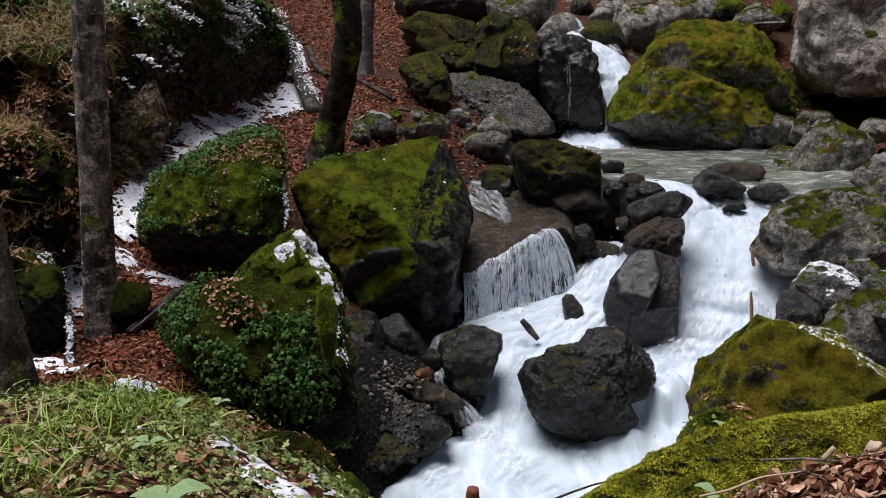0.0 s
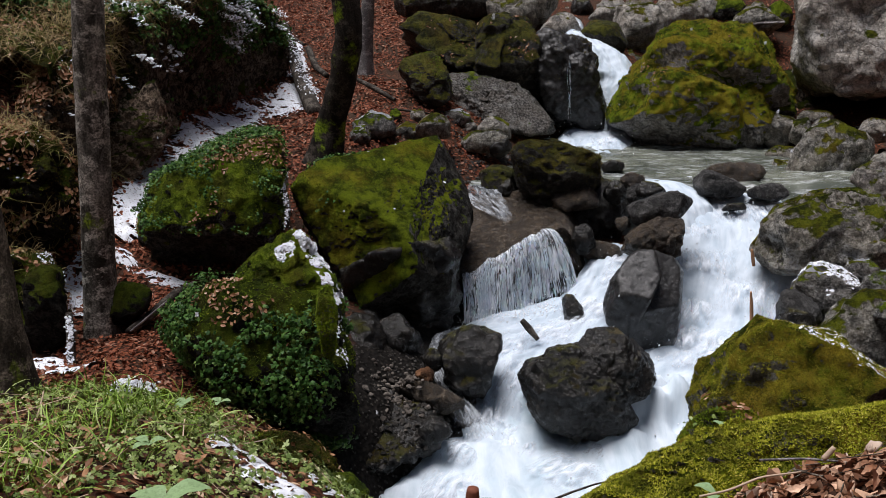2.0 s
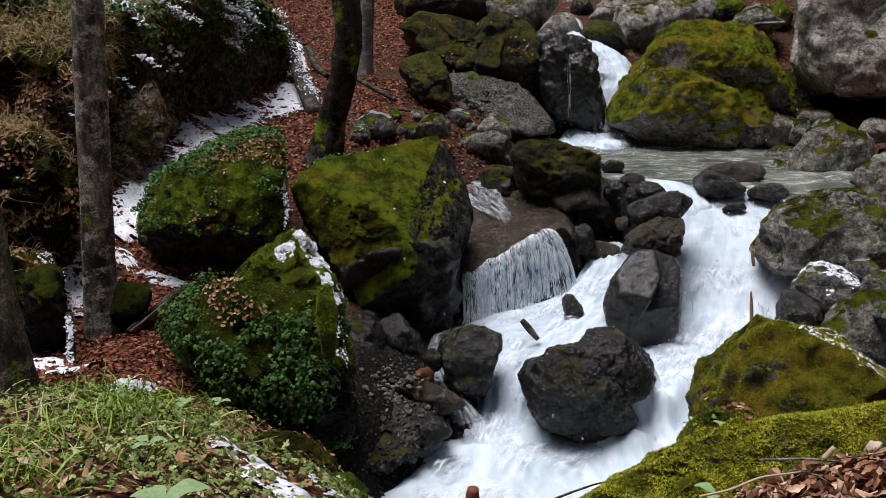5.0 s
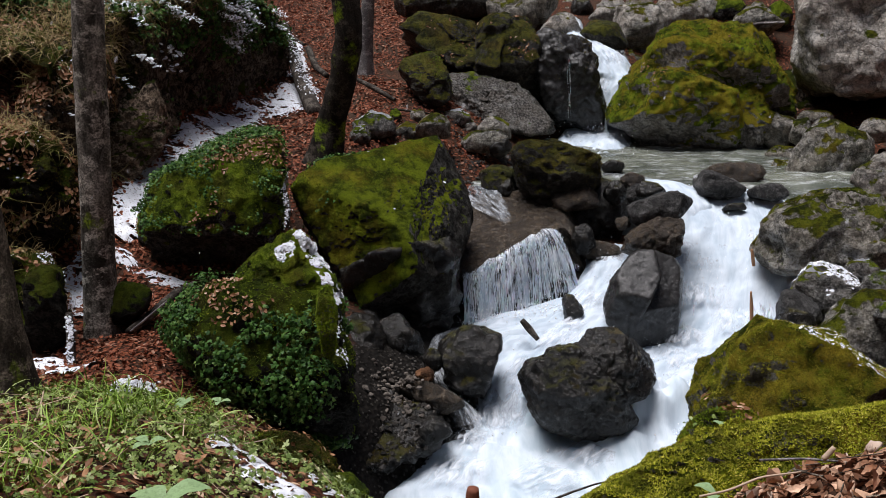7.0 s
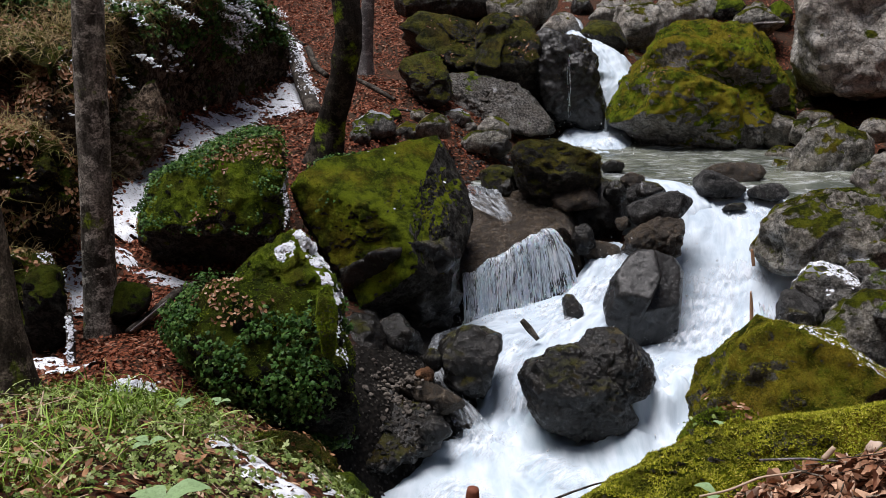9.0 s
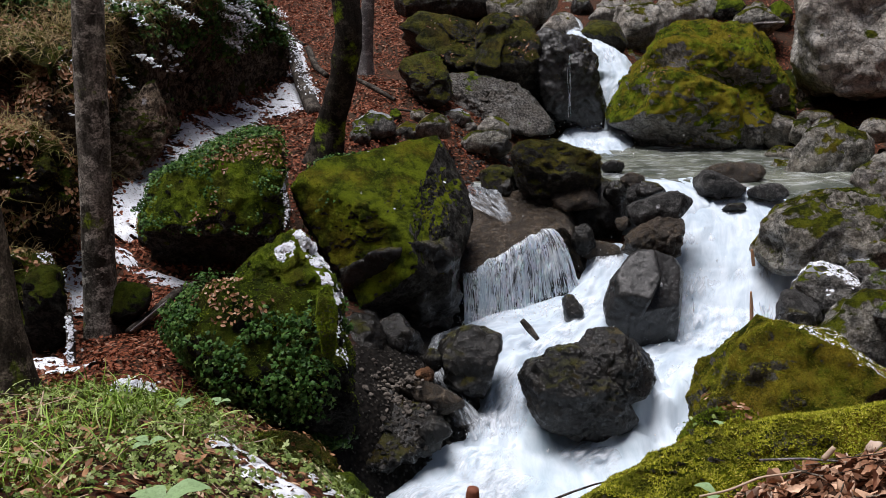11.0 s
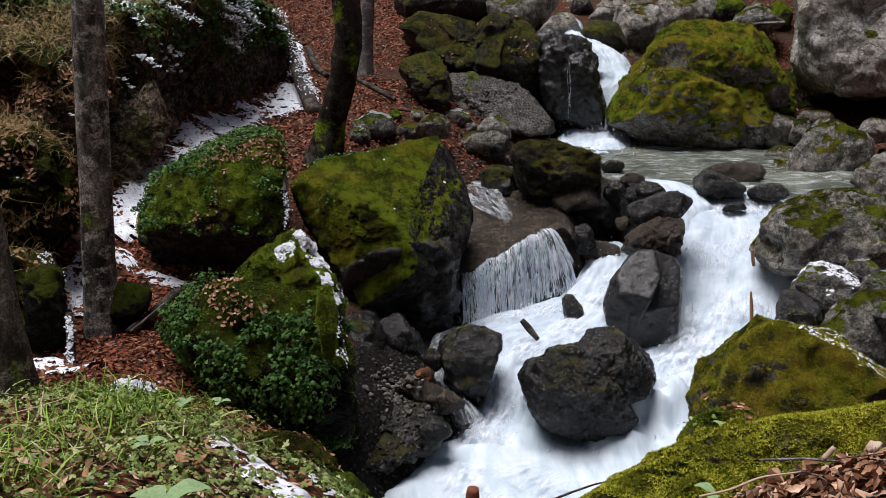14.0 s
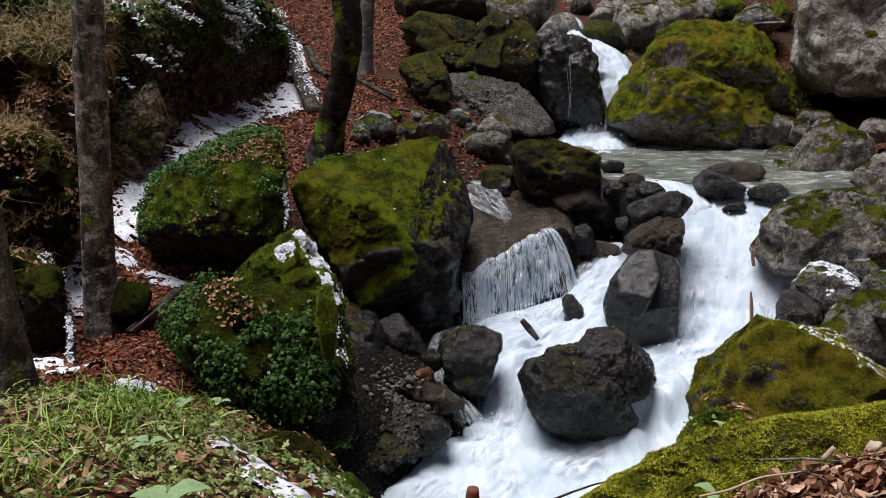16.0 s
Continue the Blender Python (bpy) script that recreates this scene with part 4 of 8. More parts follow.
top_g = boulder("boulder", (5.948, 18.5, 2.849),
    ((163, 30, 0.373),(163, 78, 0.238),(-19, 56, 0.263),(-20, -54, 0.339),(170, -82, 0.218),(-90, 35, 0.429),(-90, -20, 0.451),(-108, 0, 0.481),(72, 0, 0.429),(0, -90, 0.396)),
    rock_grey, "mossy grey boulder above the giant one", "boulder", seed=64, level=4)
top_h = boulder("boulder", (6.547, 21.0, 3.279),
    ((165, 2, 0.886),(-171, 86, 0.395),(-20, 10, 0.894),(-18, -83, 0.318),(164, -86, 0.329),(-90, 35, 0.696),(-90, -20, 0.731),(-107, -1, 0.78),(73, 1, 0.696),(0, -90, 0.609)),
    rock_moss, "mossy boulder on the far bank", "boulder", seed=65, level=5)
top_i = boulder("boulder", (5.135, 23.0, 3.392),
    ((170, 25, 0.889),(-90, 88, 0.279),(-15, 16, 0.913),(158, -88, 0.281),(-90, 35, 0.636),(-90, -20, 0.668),(-103, -1, 0.712),(77, 1, 0.636),(0, -90, 0.462)),
    rock_grey, "grey boulder in the upper stream bed", "boulder", seed=66, level=5)
top_j = boulder("boulder", (0.002, 19.0, 3.196),
    ((-177, 7, 0.911),(-170, 80, 0.403),(-16, 84, 0.334),(-3, 25, 0.877),(-4, -83, 0.366),(-172, -87, 0.338),(-90, 35, 0.672),(-90, -20, 0.706),(-90, -1, 0.753),(90, 1, 0.672),(0, -90, 0.551)),
    rock_wet_moss, "dark mossy boulder above the bank", "boulder", seed=67, level=5)
ridge = boulder("bank_ridge", (1.203, 3.900, 1.020),
    ((139, 45, 0.199), (133, 49, 0.151), (129, 52, 0.126), (124, 54, 0.122), (110, 61, 0.148), (114, 59, 0.130), (-25, 6, 0.779), (-90, -60, 0.252), (173, -2, 0.624), (-90, 50, 0.354), (90, -10, 0.600)),
    rock_moss_full, "moss-grown bank edge strewn with leaves", "bank", seed=68, rough=0.10, chips=4, cushion=0.07, facet=0.8, level=6)
bank_a = boulder("boulder", (5.28, 14.0, 1.277),
    ((159, 10, 0.147),(143, 70, 0.195),(-19, 21, 0.155),(-26, -36, 0.165),(176, -65, 0.195),(-90, 35, 0.255),(-90, -20, 0.268),(-111, 7, 0.285),(69, -7, 0.255),(0, -90, 0.337)),
    rock_grey, "mossy grey stone on the far bank", "boulder", seed=69, level=4)
bank_b = boulder("boulder", (5.204, 14.9, 1.563),
    ((157, 41, 0.255),(0, 76, 0.182),(-18, 22, 0.24),(-38, -72, 0.209),(170, -56, 0.201),(-90, 35, 0.321),(-90, -20, 0.337),(-109, 5, 0.36),(71, -5, 0.321),(0, -90, 0.332)),
    rock_moss, "mossy stone under the giant boulder", "boulder", seed=70, level=4)
bank_c = boulder("boulder", (5.86, 12.9, 1.431),
    ((152, 36, 0.174),(6, 79, 0.174),(-24, 13, 0.208),(-61, -78, 0.162),(162, -39, 0.203),(-90, 35, 0.255),(-90, -20, 0.268),(-114, 6, 0.286),(66, -6, 0.255),(0, -90, 0.27)),
    rock_pale, "pale stone on the far bank", "boulder", seed=71, level=4)
bank_d = boulder("boulder", (5.711, 14.6, 1.423),
    ((155, 40, 0.209),(48, 84, 0.117),(-19, 33, 0.232),(-40, -71, 0.124),(-178, -74, 0.138),(-90, 35, 0.228),(-90, -20, 0.239),(-111, 6, 0.255),(69, -6, 0.228),(0, -90, 0.195)),
    rock_grey, "grey stone on the far bank", "boulder", seed=72, level=4)
bank_e = boulder("boulder", (5.702, 12.0, 1.028),
    ((152, 22, 0.187),(119, 77, 0.155),(-24, 16, 0.194),(-139, -80, 0.158),(-90, 35, 0.259),(-90, -20, 0.272),(-115, 8, 0.29),(65, -8, 0.259),(0, -90, 0.268)),
    rock_moss, "mossy stone beside the pool", "boulder", seed=73, level=4)
bank_f = boulder("boulder", (4.629, 12.9, 0.925),
    ((156, 28, 0.132),(47, 81, 0.118),(-19, 9, 0.144),(-45, -69, 0.118),(170, -47, 0.129),(-90, 35, 0.175),(-90, -20, 0.184),(-110, 9, 0.196),(70, -9, 0.175),(0, -90, 0.19)),
    rock_grey, "grey stone between boulders", "boulder", seed=74, level=4)
bank_g = boulder("boulder", (2.963, 7.6, 0.454),
    ((145, 40, 0.141),(29, 69, 0.115),(-21, 5, 0.149),(-90, -71, 0.127),(170, -29, 0.129),(-90, 35, 0.17),(-90, -20, 0.179),(-111, 17, 0.191),(69, -17, 0.17),(0, -90, 0.186)),
    rock_wet, "dark stone beside the lower cascade", "boulder", seed=75, level=4)
bank_h = boulder("boulder", (3.516, 7.1, 0.727),
    ((148, 21, 0.103),(110, 68, 0.084),(-22, 16, 0.103),(-150, -70, 0.083),(-90, 35, 0.147),(-90, -20, 0.154),(-116, 16, 0.164),(64, -16, 0.147),(0, -90, 0.158)),
    rock_snowy, "grey stone dusted with snow", "boulder", seed=76, level=4)
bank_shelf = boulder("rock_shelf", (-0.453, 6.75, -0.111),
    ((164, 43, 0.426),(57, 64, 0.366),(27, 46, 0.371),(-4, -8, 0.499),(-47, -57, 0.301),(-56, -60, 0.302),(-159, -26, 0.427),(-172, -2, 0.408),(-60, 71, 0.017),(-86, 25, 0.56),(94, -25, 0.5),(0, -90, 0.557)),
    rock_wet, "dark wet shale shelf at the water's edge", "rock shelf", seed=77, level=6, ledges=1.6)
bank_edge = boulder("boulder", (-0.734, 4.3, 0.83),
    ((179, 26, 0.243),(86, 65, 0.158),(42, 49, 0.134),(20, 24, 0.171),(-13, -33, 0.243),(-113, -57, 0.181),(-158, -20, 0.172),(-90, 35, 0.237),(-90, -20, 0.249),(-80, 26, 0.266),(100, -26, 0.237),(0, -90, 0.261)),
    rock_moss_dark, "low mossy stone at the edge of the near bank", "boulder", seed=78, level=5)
bank_edge_low = boulder("boulder", (-0.468, 4.0, 0.825),
    ((176, 21, 0.111),(106, 63, 0.102),(31, 40, 0.105),(4, -1, 0.133),(-77, -60, 0.101),(-163, -15, 0.126),(-90, 35, 0.135),(-90, -20, 0.141),(-83, 28, 0.151),(97, -28, 0.135),(0, -90, 0.15)),
    rock_moss_snow, "mossy stone with scraps of snow on the near bank", "boulder", seed=79, level=5)
mid_stone = boulder("stone", (1.697, 10.1, 0.469),
    ((142, 64, 0.125),(42, 73, 0.101),(-3, 28, 0.231),(-76, -74, 0.096),(-174, -45, 0.202),(-90, 35, 0.191),(-90, -20, 0.2),(-100, 14, 0.214),(80, -14, 0.191),(0, -90, 0.158)),
    rock_brown, "wet brown stone below the slab", "stone", seed=80, level=4)
bank_moss = boulder("stone", (-1.807, 5.1, 0.878),
    ((-167, 19, 0.098),(172, 51, 0.08),(54, 56, 0.06),(38, 40, 0.062),(20, 4, 0.095),(-99, -65, 0.074),(-90, 35, 0.15),(-90, -20, 0.158),(-70, 21, 0.168),(110, -21, 0.15),(0, -90, 0.109)),
    rock_moss_full, "small mossy stone half under snow", "stone", seed=81, level=4)
bank_bump = boulder("stone", (-1.576, 5.0, 0.883),
    ((-167, 13, 0.061),(145, 64, 0.048),(44, 49, 0.044),(19, 5, 0.059),(-96, -66, 0.049),(-90, 35, 0.12),(-90, -20, 0.126),(-73, 22, 0.134),(107, -22, 0.12),(0, -90, 0.071)),
    rock_moss_full, "small mossy stone behind the grass", "stone", seed=82, level=4)


def plain_stone(x, y, z, wide, high, material, label, seed):
    """A stone of a given half width and half height, cut by chance and sunk a little into its bed."""
    r = np.random.default_rng(seed)
    cuts = []
    for k in range(16):
        az, el = k * 137.5 + r.uniform(-20, 20), math.degrees(math.asin(-0.9 + 1.8 * (k + 0.5) / 16))
        a, b = math.radians(az), math.radians(el)
        reach = math.sqrt((math.cos(b) * wide * r.uniform(0.85, 1.0)) ** 2 + (math.sin(b) * high) ** 2)
        cuts.append((az, el, reach * r.uniform(0.86, 1.04)))
    cuts.append((0, -90, high * 1.6))
    return boulder("stone", (x, y, z), tuple(cuts), material, label, "stone", level=4, seed=seed, chips=8)


for _k, (_x, _y, _z, _w, _h, _m, _l) in enumerate((
        (-0.95, 11.05, 1.60, 0.151, 0.098, rock_snowy, "small mossy stone edged with snow"),
        (0.39, 13.35, 1.42, 0.103, 0.118, rock_pale, "small pale stone on the bank"),
        (0.74, 12.25, 1.31, 0.189, 0.099, rock_wet, "dark low stone at the pool's edge"),
        (-0.61, 12.25, 1.71, 0.095, 0.081, rock_moss, "small mossy stone in the leaves"),
        (-0.33, 12.60, 1.66, 0.127, 0.093, rock_grey, "small grey stone in the leaves"),
        (1.30, 18.50, 2.96, 0.544, 0.462, rock_grey, "boulder of the far upper stream bed"),
        (0.85, 19.25, 3.05, 0.381, 0.321, rock_wet_moss, "boulder of the far upper stream bed"),
        (3.90, 19.45, 2.85, 0.445, 0.421, rock_grey, "boulder of the far upper stream bed"),
        (3.55, 20.60, 3.02, 0.382, 0.257, rock_pale, "boulder of the far upper stream bed"),
        (4.49, 19.50, 2.96, 0.326, 0.309, rock_pale, "boulder of the far upper stream bed"),
        (3.98, 18.60, 2.54, 0.265, 0.310, rock_damp, "boulder of the far upper stream bed"),
        (4.83, 19.90, 3.14, 0.369, 0.215, rock_grey, "boulder of the far upper stream bed"),
        (5.23, 19.50, 3.04, 0.265, 0.244, rock_pale, "boulder of the far upper stream bed"),
        (5.68, 19.45, 3.04, 0.361, 0.243, rock_moss, "boulder of the far upper stream bed"),
        (6.09, 19.20, 2.85, 0.416, 0.256, rock_grey, "boulder of the far upper stream bed"),
        (3.40, 18.40, 2.52, 0.250, 0.245, rock_damp, "boulder of the far upper stream bed"),
        (4.95, 19.35, 2.88, 0.215, 0.177, rock_damp, "boulder of the far upper stream bed"),
        (6.60, 19.20, 2.88, 0.273, 0.336, rock_moss, "boulder of the far upper stream bed"),
        (2.99, 21.05, 3.08, 0.286, 0.193, rock_wet, "boulder of the far upper stream bed"),
        (0.76, 11.10, 0.96, 0.123, 0.115, rock_wet, "dark stone beside the thin run of water"),
        (0.94, 11.00, 0.87, 0.187, 0.057, rock_brown, "flat brown stone at the slab's edge"),
        (1.49, 10.45, 0.97, 0.315, 0.069, rock_brown, "flat brown stone under a mossy block"),
        (1.95, 10.60, 1.01, 0.146, 0.125, rock_wet, "dark stone in the riffle"),
        (2.17, 10.45, 1.02, 0.144, 0.100, rock_damp, "wet grey stone in the riffle"),
        (1.23, 10.60, 0.93, 0.180, 0.055, rock_damp, "flat wet stone at the slab's edge"),
        (1.92, 9.90, 0.81, 0.091, 0.066, rock_brown, "small brown stone between boulders"),
        (1.51, 9.95, 0.62, 0.136, 0.195, rock_wet, "dark wet stone at the side of the slab"),
        # next two: added stones, the darkest material standing in for the hollow's shade
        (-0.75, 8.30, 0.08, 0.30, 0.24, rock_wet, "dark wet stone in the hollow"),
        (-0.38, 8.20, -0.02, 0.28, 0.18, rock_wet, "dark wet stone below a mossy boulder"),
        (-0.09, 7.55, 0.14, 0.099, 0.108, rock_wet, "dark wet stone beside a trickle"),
        # last two: more added dark stones, hiding lit soil where shade belongs
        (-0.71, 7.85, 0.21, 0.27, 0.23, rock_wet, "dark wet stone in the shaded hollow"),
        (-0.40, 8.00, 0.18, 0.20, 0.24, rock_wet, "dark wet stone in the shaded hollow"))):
    plain_stone(_x, _y, _z, _w, _h, _m, _l, 300 + _k)

# ---- water ----
def foam_material(name, thin=0.35, tint=(0.30, 0.38, 0.40)):
    """White water: aerated, streaked along its flow. thin: how much of the glassy grey water shows."""
    k = Nodes(name)
    flow = k.uv()
    streak = k.noise(1.0, 7, 0.65, 0.6, k.stretch(9, 2.2, 1, flow))
    broad = k.noise(1.0, 4, 0.6, 0.4, k.stretch(2.2, 1.0, 1, flow))
    both = k.math("ADD", k.math("MULTIPLY", streak, 0.5), k.math("MULTIPLY", broad, 0.5))
    mask = k.ramp(both, 0.22 + 0.25 * thin, 0.62 + 0.25 * thin)
    k.bump(k.math("ADD", both, k.math("MULTIPLY", k.noise(30, 5, 0.7), 0.08)), 0.14, 0.04)
    return k.done(k.mix(mask, tint, (0.76, 0.83, 0.90)), k.ramp(mask, 0, 1, 0.35, 0.8), specular_ior_level=0.06)


foam = foam_material("white_water", 0.38, (0.40, 0.49, 0.57))
foam_thin = foam_material("streaky_white_water", 0.55, (0.22, 0.26, 0.27))
foam_pool = foam_material("foaming_pool_water", 0.25, (0.42, 0.53, 0.60))


def veil_material():
    """Thin falling water: white streaks with gaps between them."""
    k = Nodes("thin_falling_water")
    flow = k.uv()
    streak = k.noise(1.0, 6, 0.7, 0.3, k.stretch(46, 3.0, 1, flow))
    broad = k.noise(1.0, 5, 0.65, 0.3, k.stretch(7, 5.0, 1, flow))
    both = k.math("ADD", k.math("MULTIPLY", streak, 0.55), k.math("MULTIPLY", broad, 0.45))
    k.put(k.bsdf.inputs["Alpha"], k.ramp(both, 0.42, 0.60, 0.04, 0.9))
    return k.done(k.mix(k.ramp(streak, 0.4, 0.6), (0.50, 0.56, 0.64), (0.84, 0.88, 0.92)), 0.3)


veil = veil_material()


def film_material(name, most):
    """A thin run of water with soft foam on it."""
    k = Nodes(name)
    flow = k.uv()
    both = k.math("ADD", k.math("MULTIPLY", k.noise(1.0, 7, 0.7, 0.5, k.stretch(26, 4.0, 1, flow)), 0.5),
                  k.math("MULTIPLY", k.noise(1.0, 6, 0.65, 0.6, k.stretch(7, 3.0, 1, flow)), 0.5))
    k.put(k.bsdf.inputs["Alpha"], k.ramp(both, 0.40, 0.68, 0.0, most))
    k.bump(both, 0.3, 0.02)
    return k.done((0.70, 0.75, 0.80), 0.25, specular_ior_level=0.5)


film = film_material("thin_running_water", 0.75)


def pool_material():
    k = Nodes("clear_stream_water")
    ripple = k.noise(11, 6, 0.6, 0.5, k.stretch(0.6, 1.4, 1))
    tone = k.mix(k.ramp(k.noise(1.3, 4), 0.35, 0.7), (0.07, 0.08, 0.062), (0.20, 0.215, 0.17))
    foamy = k.ramp(k.noise(5, 8, 0.75, 0.8, k.stretch(0.5, 1.6, 1)), 0.47, 0.66, 0, 0.55)
    k.bump(ripple, 0.35, 0.05)
    return k.done(k.mix(foamy, tone, (0.72, 0.76, 0.76)), 0.08, specular_ior_level=0.6)


def spline(points, n):
    """Even places along a smooth line through points, each (x, y, z, width)."""
    p = np.array(points, float)
    s = np.concatenate([[0], np.cumsum(np.linalg.norm(np.diff(p[:, :3], axis=0), axis=1))])
    t = np.linspace(0, s[-1], n)
    q = np.stack([np.interp(t, s, p[:, c]) for c in range(p.shape[1])], 1)
    k = max(3, n // (3 * len(p))) | 1
    pad = np.concatenate([np.repeat(q[:1], k // 2, 0), q, np.repeat(q[-1:], k // 2, 0)])
    out = np.stack([np.convolve(pad[:, c], np.ones(k) / k, "valid") for c in range(p.shape[1])], 1)
    return out, t


def ribbon(name, points, material, label, seed, lumps=0.06, dip=0.16, across=48, step=0.03, category="waterfall", kind=""):
    """Running water along a line: a sheet with folds along the flow and edges that dip under."""
    length = np.linalg.norm(np.diff(np.array(points)[:, :3], axis=0), axis=1).sum()
    q, t = spline(points, int(length / step) + 8)
    d = np.gradient(q[:, :3], axis=0)
    d /= np.linalg.norm(d, axis=1)[:, None] + 1e-9
    side = np.stack([d[:, 1], -d[:, 0], np.zeros(len(d))], 1)
    side /= np.linalg.norm(side, axis=1)[:, None] + 1e-9
    nrm = np.cross(side, d)
    c = np.linspace(-1, 1, across)
    v = q[:, None, :3] + side[:, None] * (c[None, :, None] * q[:, None, 3:4] / 2)
    uu, tt = np.broadcast_to(c[None] * q[:, 3:4] / 2, v.shape[:2]), np.broadcast_to(t[:, None], v.shape[:2])
    at = np.stack([uu.ravel() * 3.2, tt.ravel() * 1.3, np.full(uu.size, seed * 3.7)], 1)
    h = lumps * fbm(at, 1.0, 4, seed) + 0.5 * lumps * (0.4 - np.abs(fbm(at, 2.4, 3, seed + 4)))
    h += 0.12 * lumps * fbm(np.stack([uu.ravel() * 22, tt.ravel() * 8, at[:, 2]], 1), 1.0, 2, seed + 7)
    h = h.reshape(v.shape[:2]) - dip * np.abs(c[None]) ** 4
    v = v + nrm[:, None] * h[..., None]
    me = raw_mesh(name, v.reshape(-1, 3), grid_faces(len(q), across), material)
    lay = me.uv_layers.new(name="flow")
    loops = np.empty(len(me.loops), np.int32)
    me.loops.foreach_get("vertex_index", loops)
    lay.data.foreach_set("uv", np.stack([uu.ravel(), tt.ravel()], 1)[loops].astype(np.float32).ravel())
    return tagged(new(name, me), label, category, kind=kind)


def sheet(name, x0, x1, y0, y1, z, material, label, seed, waves=0.03, step=0.045, over=-99, shore=(-99, -99), heaps=()):
    """A pool's surface with waves."""
    xs, ys = np.arange(x0, x1, step), np.arange(y0, y1, step)
    gx, gy = np.meshgrid(xs, ys, indexing="ij")
    p = np.stack([gx.ravel(), gy.ravel(), np.zeros(gx.size)], 1)
    fall = np.clip((over - p[:, 1]) / 0.7, 0, 1)
    h = z - 0.7 * fall ** 2 + waves * fbm(p, 1.8, 4, seed) + 0.5 * waves * (0.4 - np.abs(fbm(p, 3.7, 3, seed + 5)))
    for hx, hy, wx, wy, up in heaps:
        h += up * np.exp(-((p[:, 0] - hx) / wx) ** 2 - ((p[:, 1] - hy) / wy) ** 2) * (1 + 1.2 * fbm(p, 2.6, 3, seed + 9))
    faces = grid_faces(len(xs), len(ys))
    faces = faces[~((p[faces[:, 0], 0] < shore[0]) & (p[faces[:, 0], 1] < shore[1]))]
    me = raw_mesh(name, np.stack([p[:, 0], p[:, 1], h], 1), faces, material)
    lay = me.uv_layers.new(name="flow")
    loops = np.empty(len(me.loops), np.int32)
    me.loops.foreach_get("vertex_index", loops)
    lay.data.foreach_set("uv", (p[:, :2][loops]).astype(np.float32).ravel())
    return tagged(new(name, me), label, "water", kind="structure")


sheet("water_upper_pool", 0.0, 5.4, 10.75, 16.6, 1.0, pool_material(), "clear grey-green pool with foam streaks", 5, 0.035, over=11.45, shore=(1.75, 11.25))
ribbon("riffle", [(2.3, 11.9, 0.99, 0.2), (2.45, 11.5, 1.02, 0.35), (2.70, 11.15, 1.01, 0.55), (2.76, 10.9, 0.97, 0.6), (2.82, 10.6, 0.86, 0.6), (2.9, 10.35, 0.60, 0.5)], foam, "white riffle between stones at the lip", 19, 0.03, 0.06, category="stream")
ribbon("riffle", [(2.0, 12.1, 1.0, 0.12), (2.25, 11.8, 1.015, 0.2), (2.5, 11.45, 1.03, 0.2)], film, "thin riffle over stones", 20, 0.02, 0.03, category="stream")
sheet("water_lower_pool", -1.2, 3.4, 5.0, 8.9, -0.40, foam_pool, "churning white pool below the falls", 6, 0.07,
      heaps=((1.72, 7.45, 0.42, 0.42, 0.40), (0.62, 7.45, 0.30, 0.40, 0.20), (1.15, 6.95, 0.5, 0.28, 0.05)))
RIGHT_FALL = [(3.25, 12.1, 0.93, 1.9), (3.25, 11.5, 0.985, 1.9), (3.3, 11.2, 0.93, 1.8), (3.2, 10.3, 0.70, 1.9), (3.05, 9.7, 0.36, 2.1), (2.85, 9.2, 0.02, 2.1),
              (2.6, 8.7, -0.12, 1.9), (2.15, 7.9, -0.10, 1.5), (1.9, 7.4, -0.20, 1.2), (1.7, 6.8, -0.42, 1.4)]
LEFT_FALL = [(1.98, 10.3, 0.48, 0.75), (1.84, 9.8, 0.42, 0.8), (1.66, 9.4, 0.27, 0.85), (1.38, 9.0, 0.10, 1.0), (1.02, 8.6, 0.02, 1.15), (0.66, 8.1, -0.05, 0.75),
             (0.55, 7.7, -0.20, 0.55), (0.45, 7.3, -0.38, 0.8), (0.4, 6.9, -0.42, 1.0)]
UPPER_FALL = [(2.35, 18.2, 2.72, 0.6), (2.50, 17.2, 2.62, 0.6), (2.72, 16.6, 2.34, 1.0), (2.85, 16.1, 1.98, 1.25), (2.66, 15.8, 1.55, 1.2), (2.50, 15.5, 1.22, 1.1),
              (2.35, 14.9, 1.09, 1.3), (2.25, 14.3, 1.02, 1.3), (2.3, 13.6, 0.95, 1.1)]
ribbon("cascade", RIGHT_FALL, foam, "broad white cascade rushing over rocks", 11, 0.055)
ribbon("cascade", LEFT_FALL, foam, "white cascade between dark boulders", 12, 0.07)
ribbon("cascade", [(1.62, 9.55, 0.18, 0.35), (1.3, 9.3, 0.13, 0.7), (0.85, 9.02, 0.07, 0.8), (0.45, 8.85, 0.04, 0.65), (0.15, 8.78, -0.02, 0.4)], foam,
       "boiling white foam at the foot of the water fan", 18, 0.05)
ribbon("waterfall", UPPER_FALL, foam, "narrow white waterfall into the upper pool", 13, 0.06)
ribbon("stream_run", [(2.9, 26, 3.45, 0.7), (3.2, 23.5, 3.3, 0.7), (2.8, 21.5, 3.0, 0.5), (2.35, 18.2, 2.72, 0.6)], foam_thin,
       "thin white stream between far rocks", 14, 0.05, category="stream")


# ---- the slab under the water fan ----
SLAB_BACK = np.array([(0.30, 11.1, 0.90), (0.74, 11.1, 0.88), (1.12, 11.0, 0.87), (1.42, 10.9, 0.84)])
LIP = np.array([(0.20, 9.22, 0.44), (0.52, 9.32, 0.57), (0.85, 9.60, 0.70), (1.10, 9.85, 0.77), (1.30, 9.98, 0.79)])


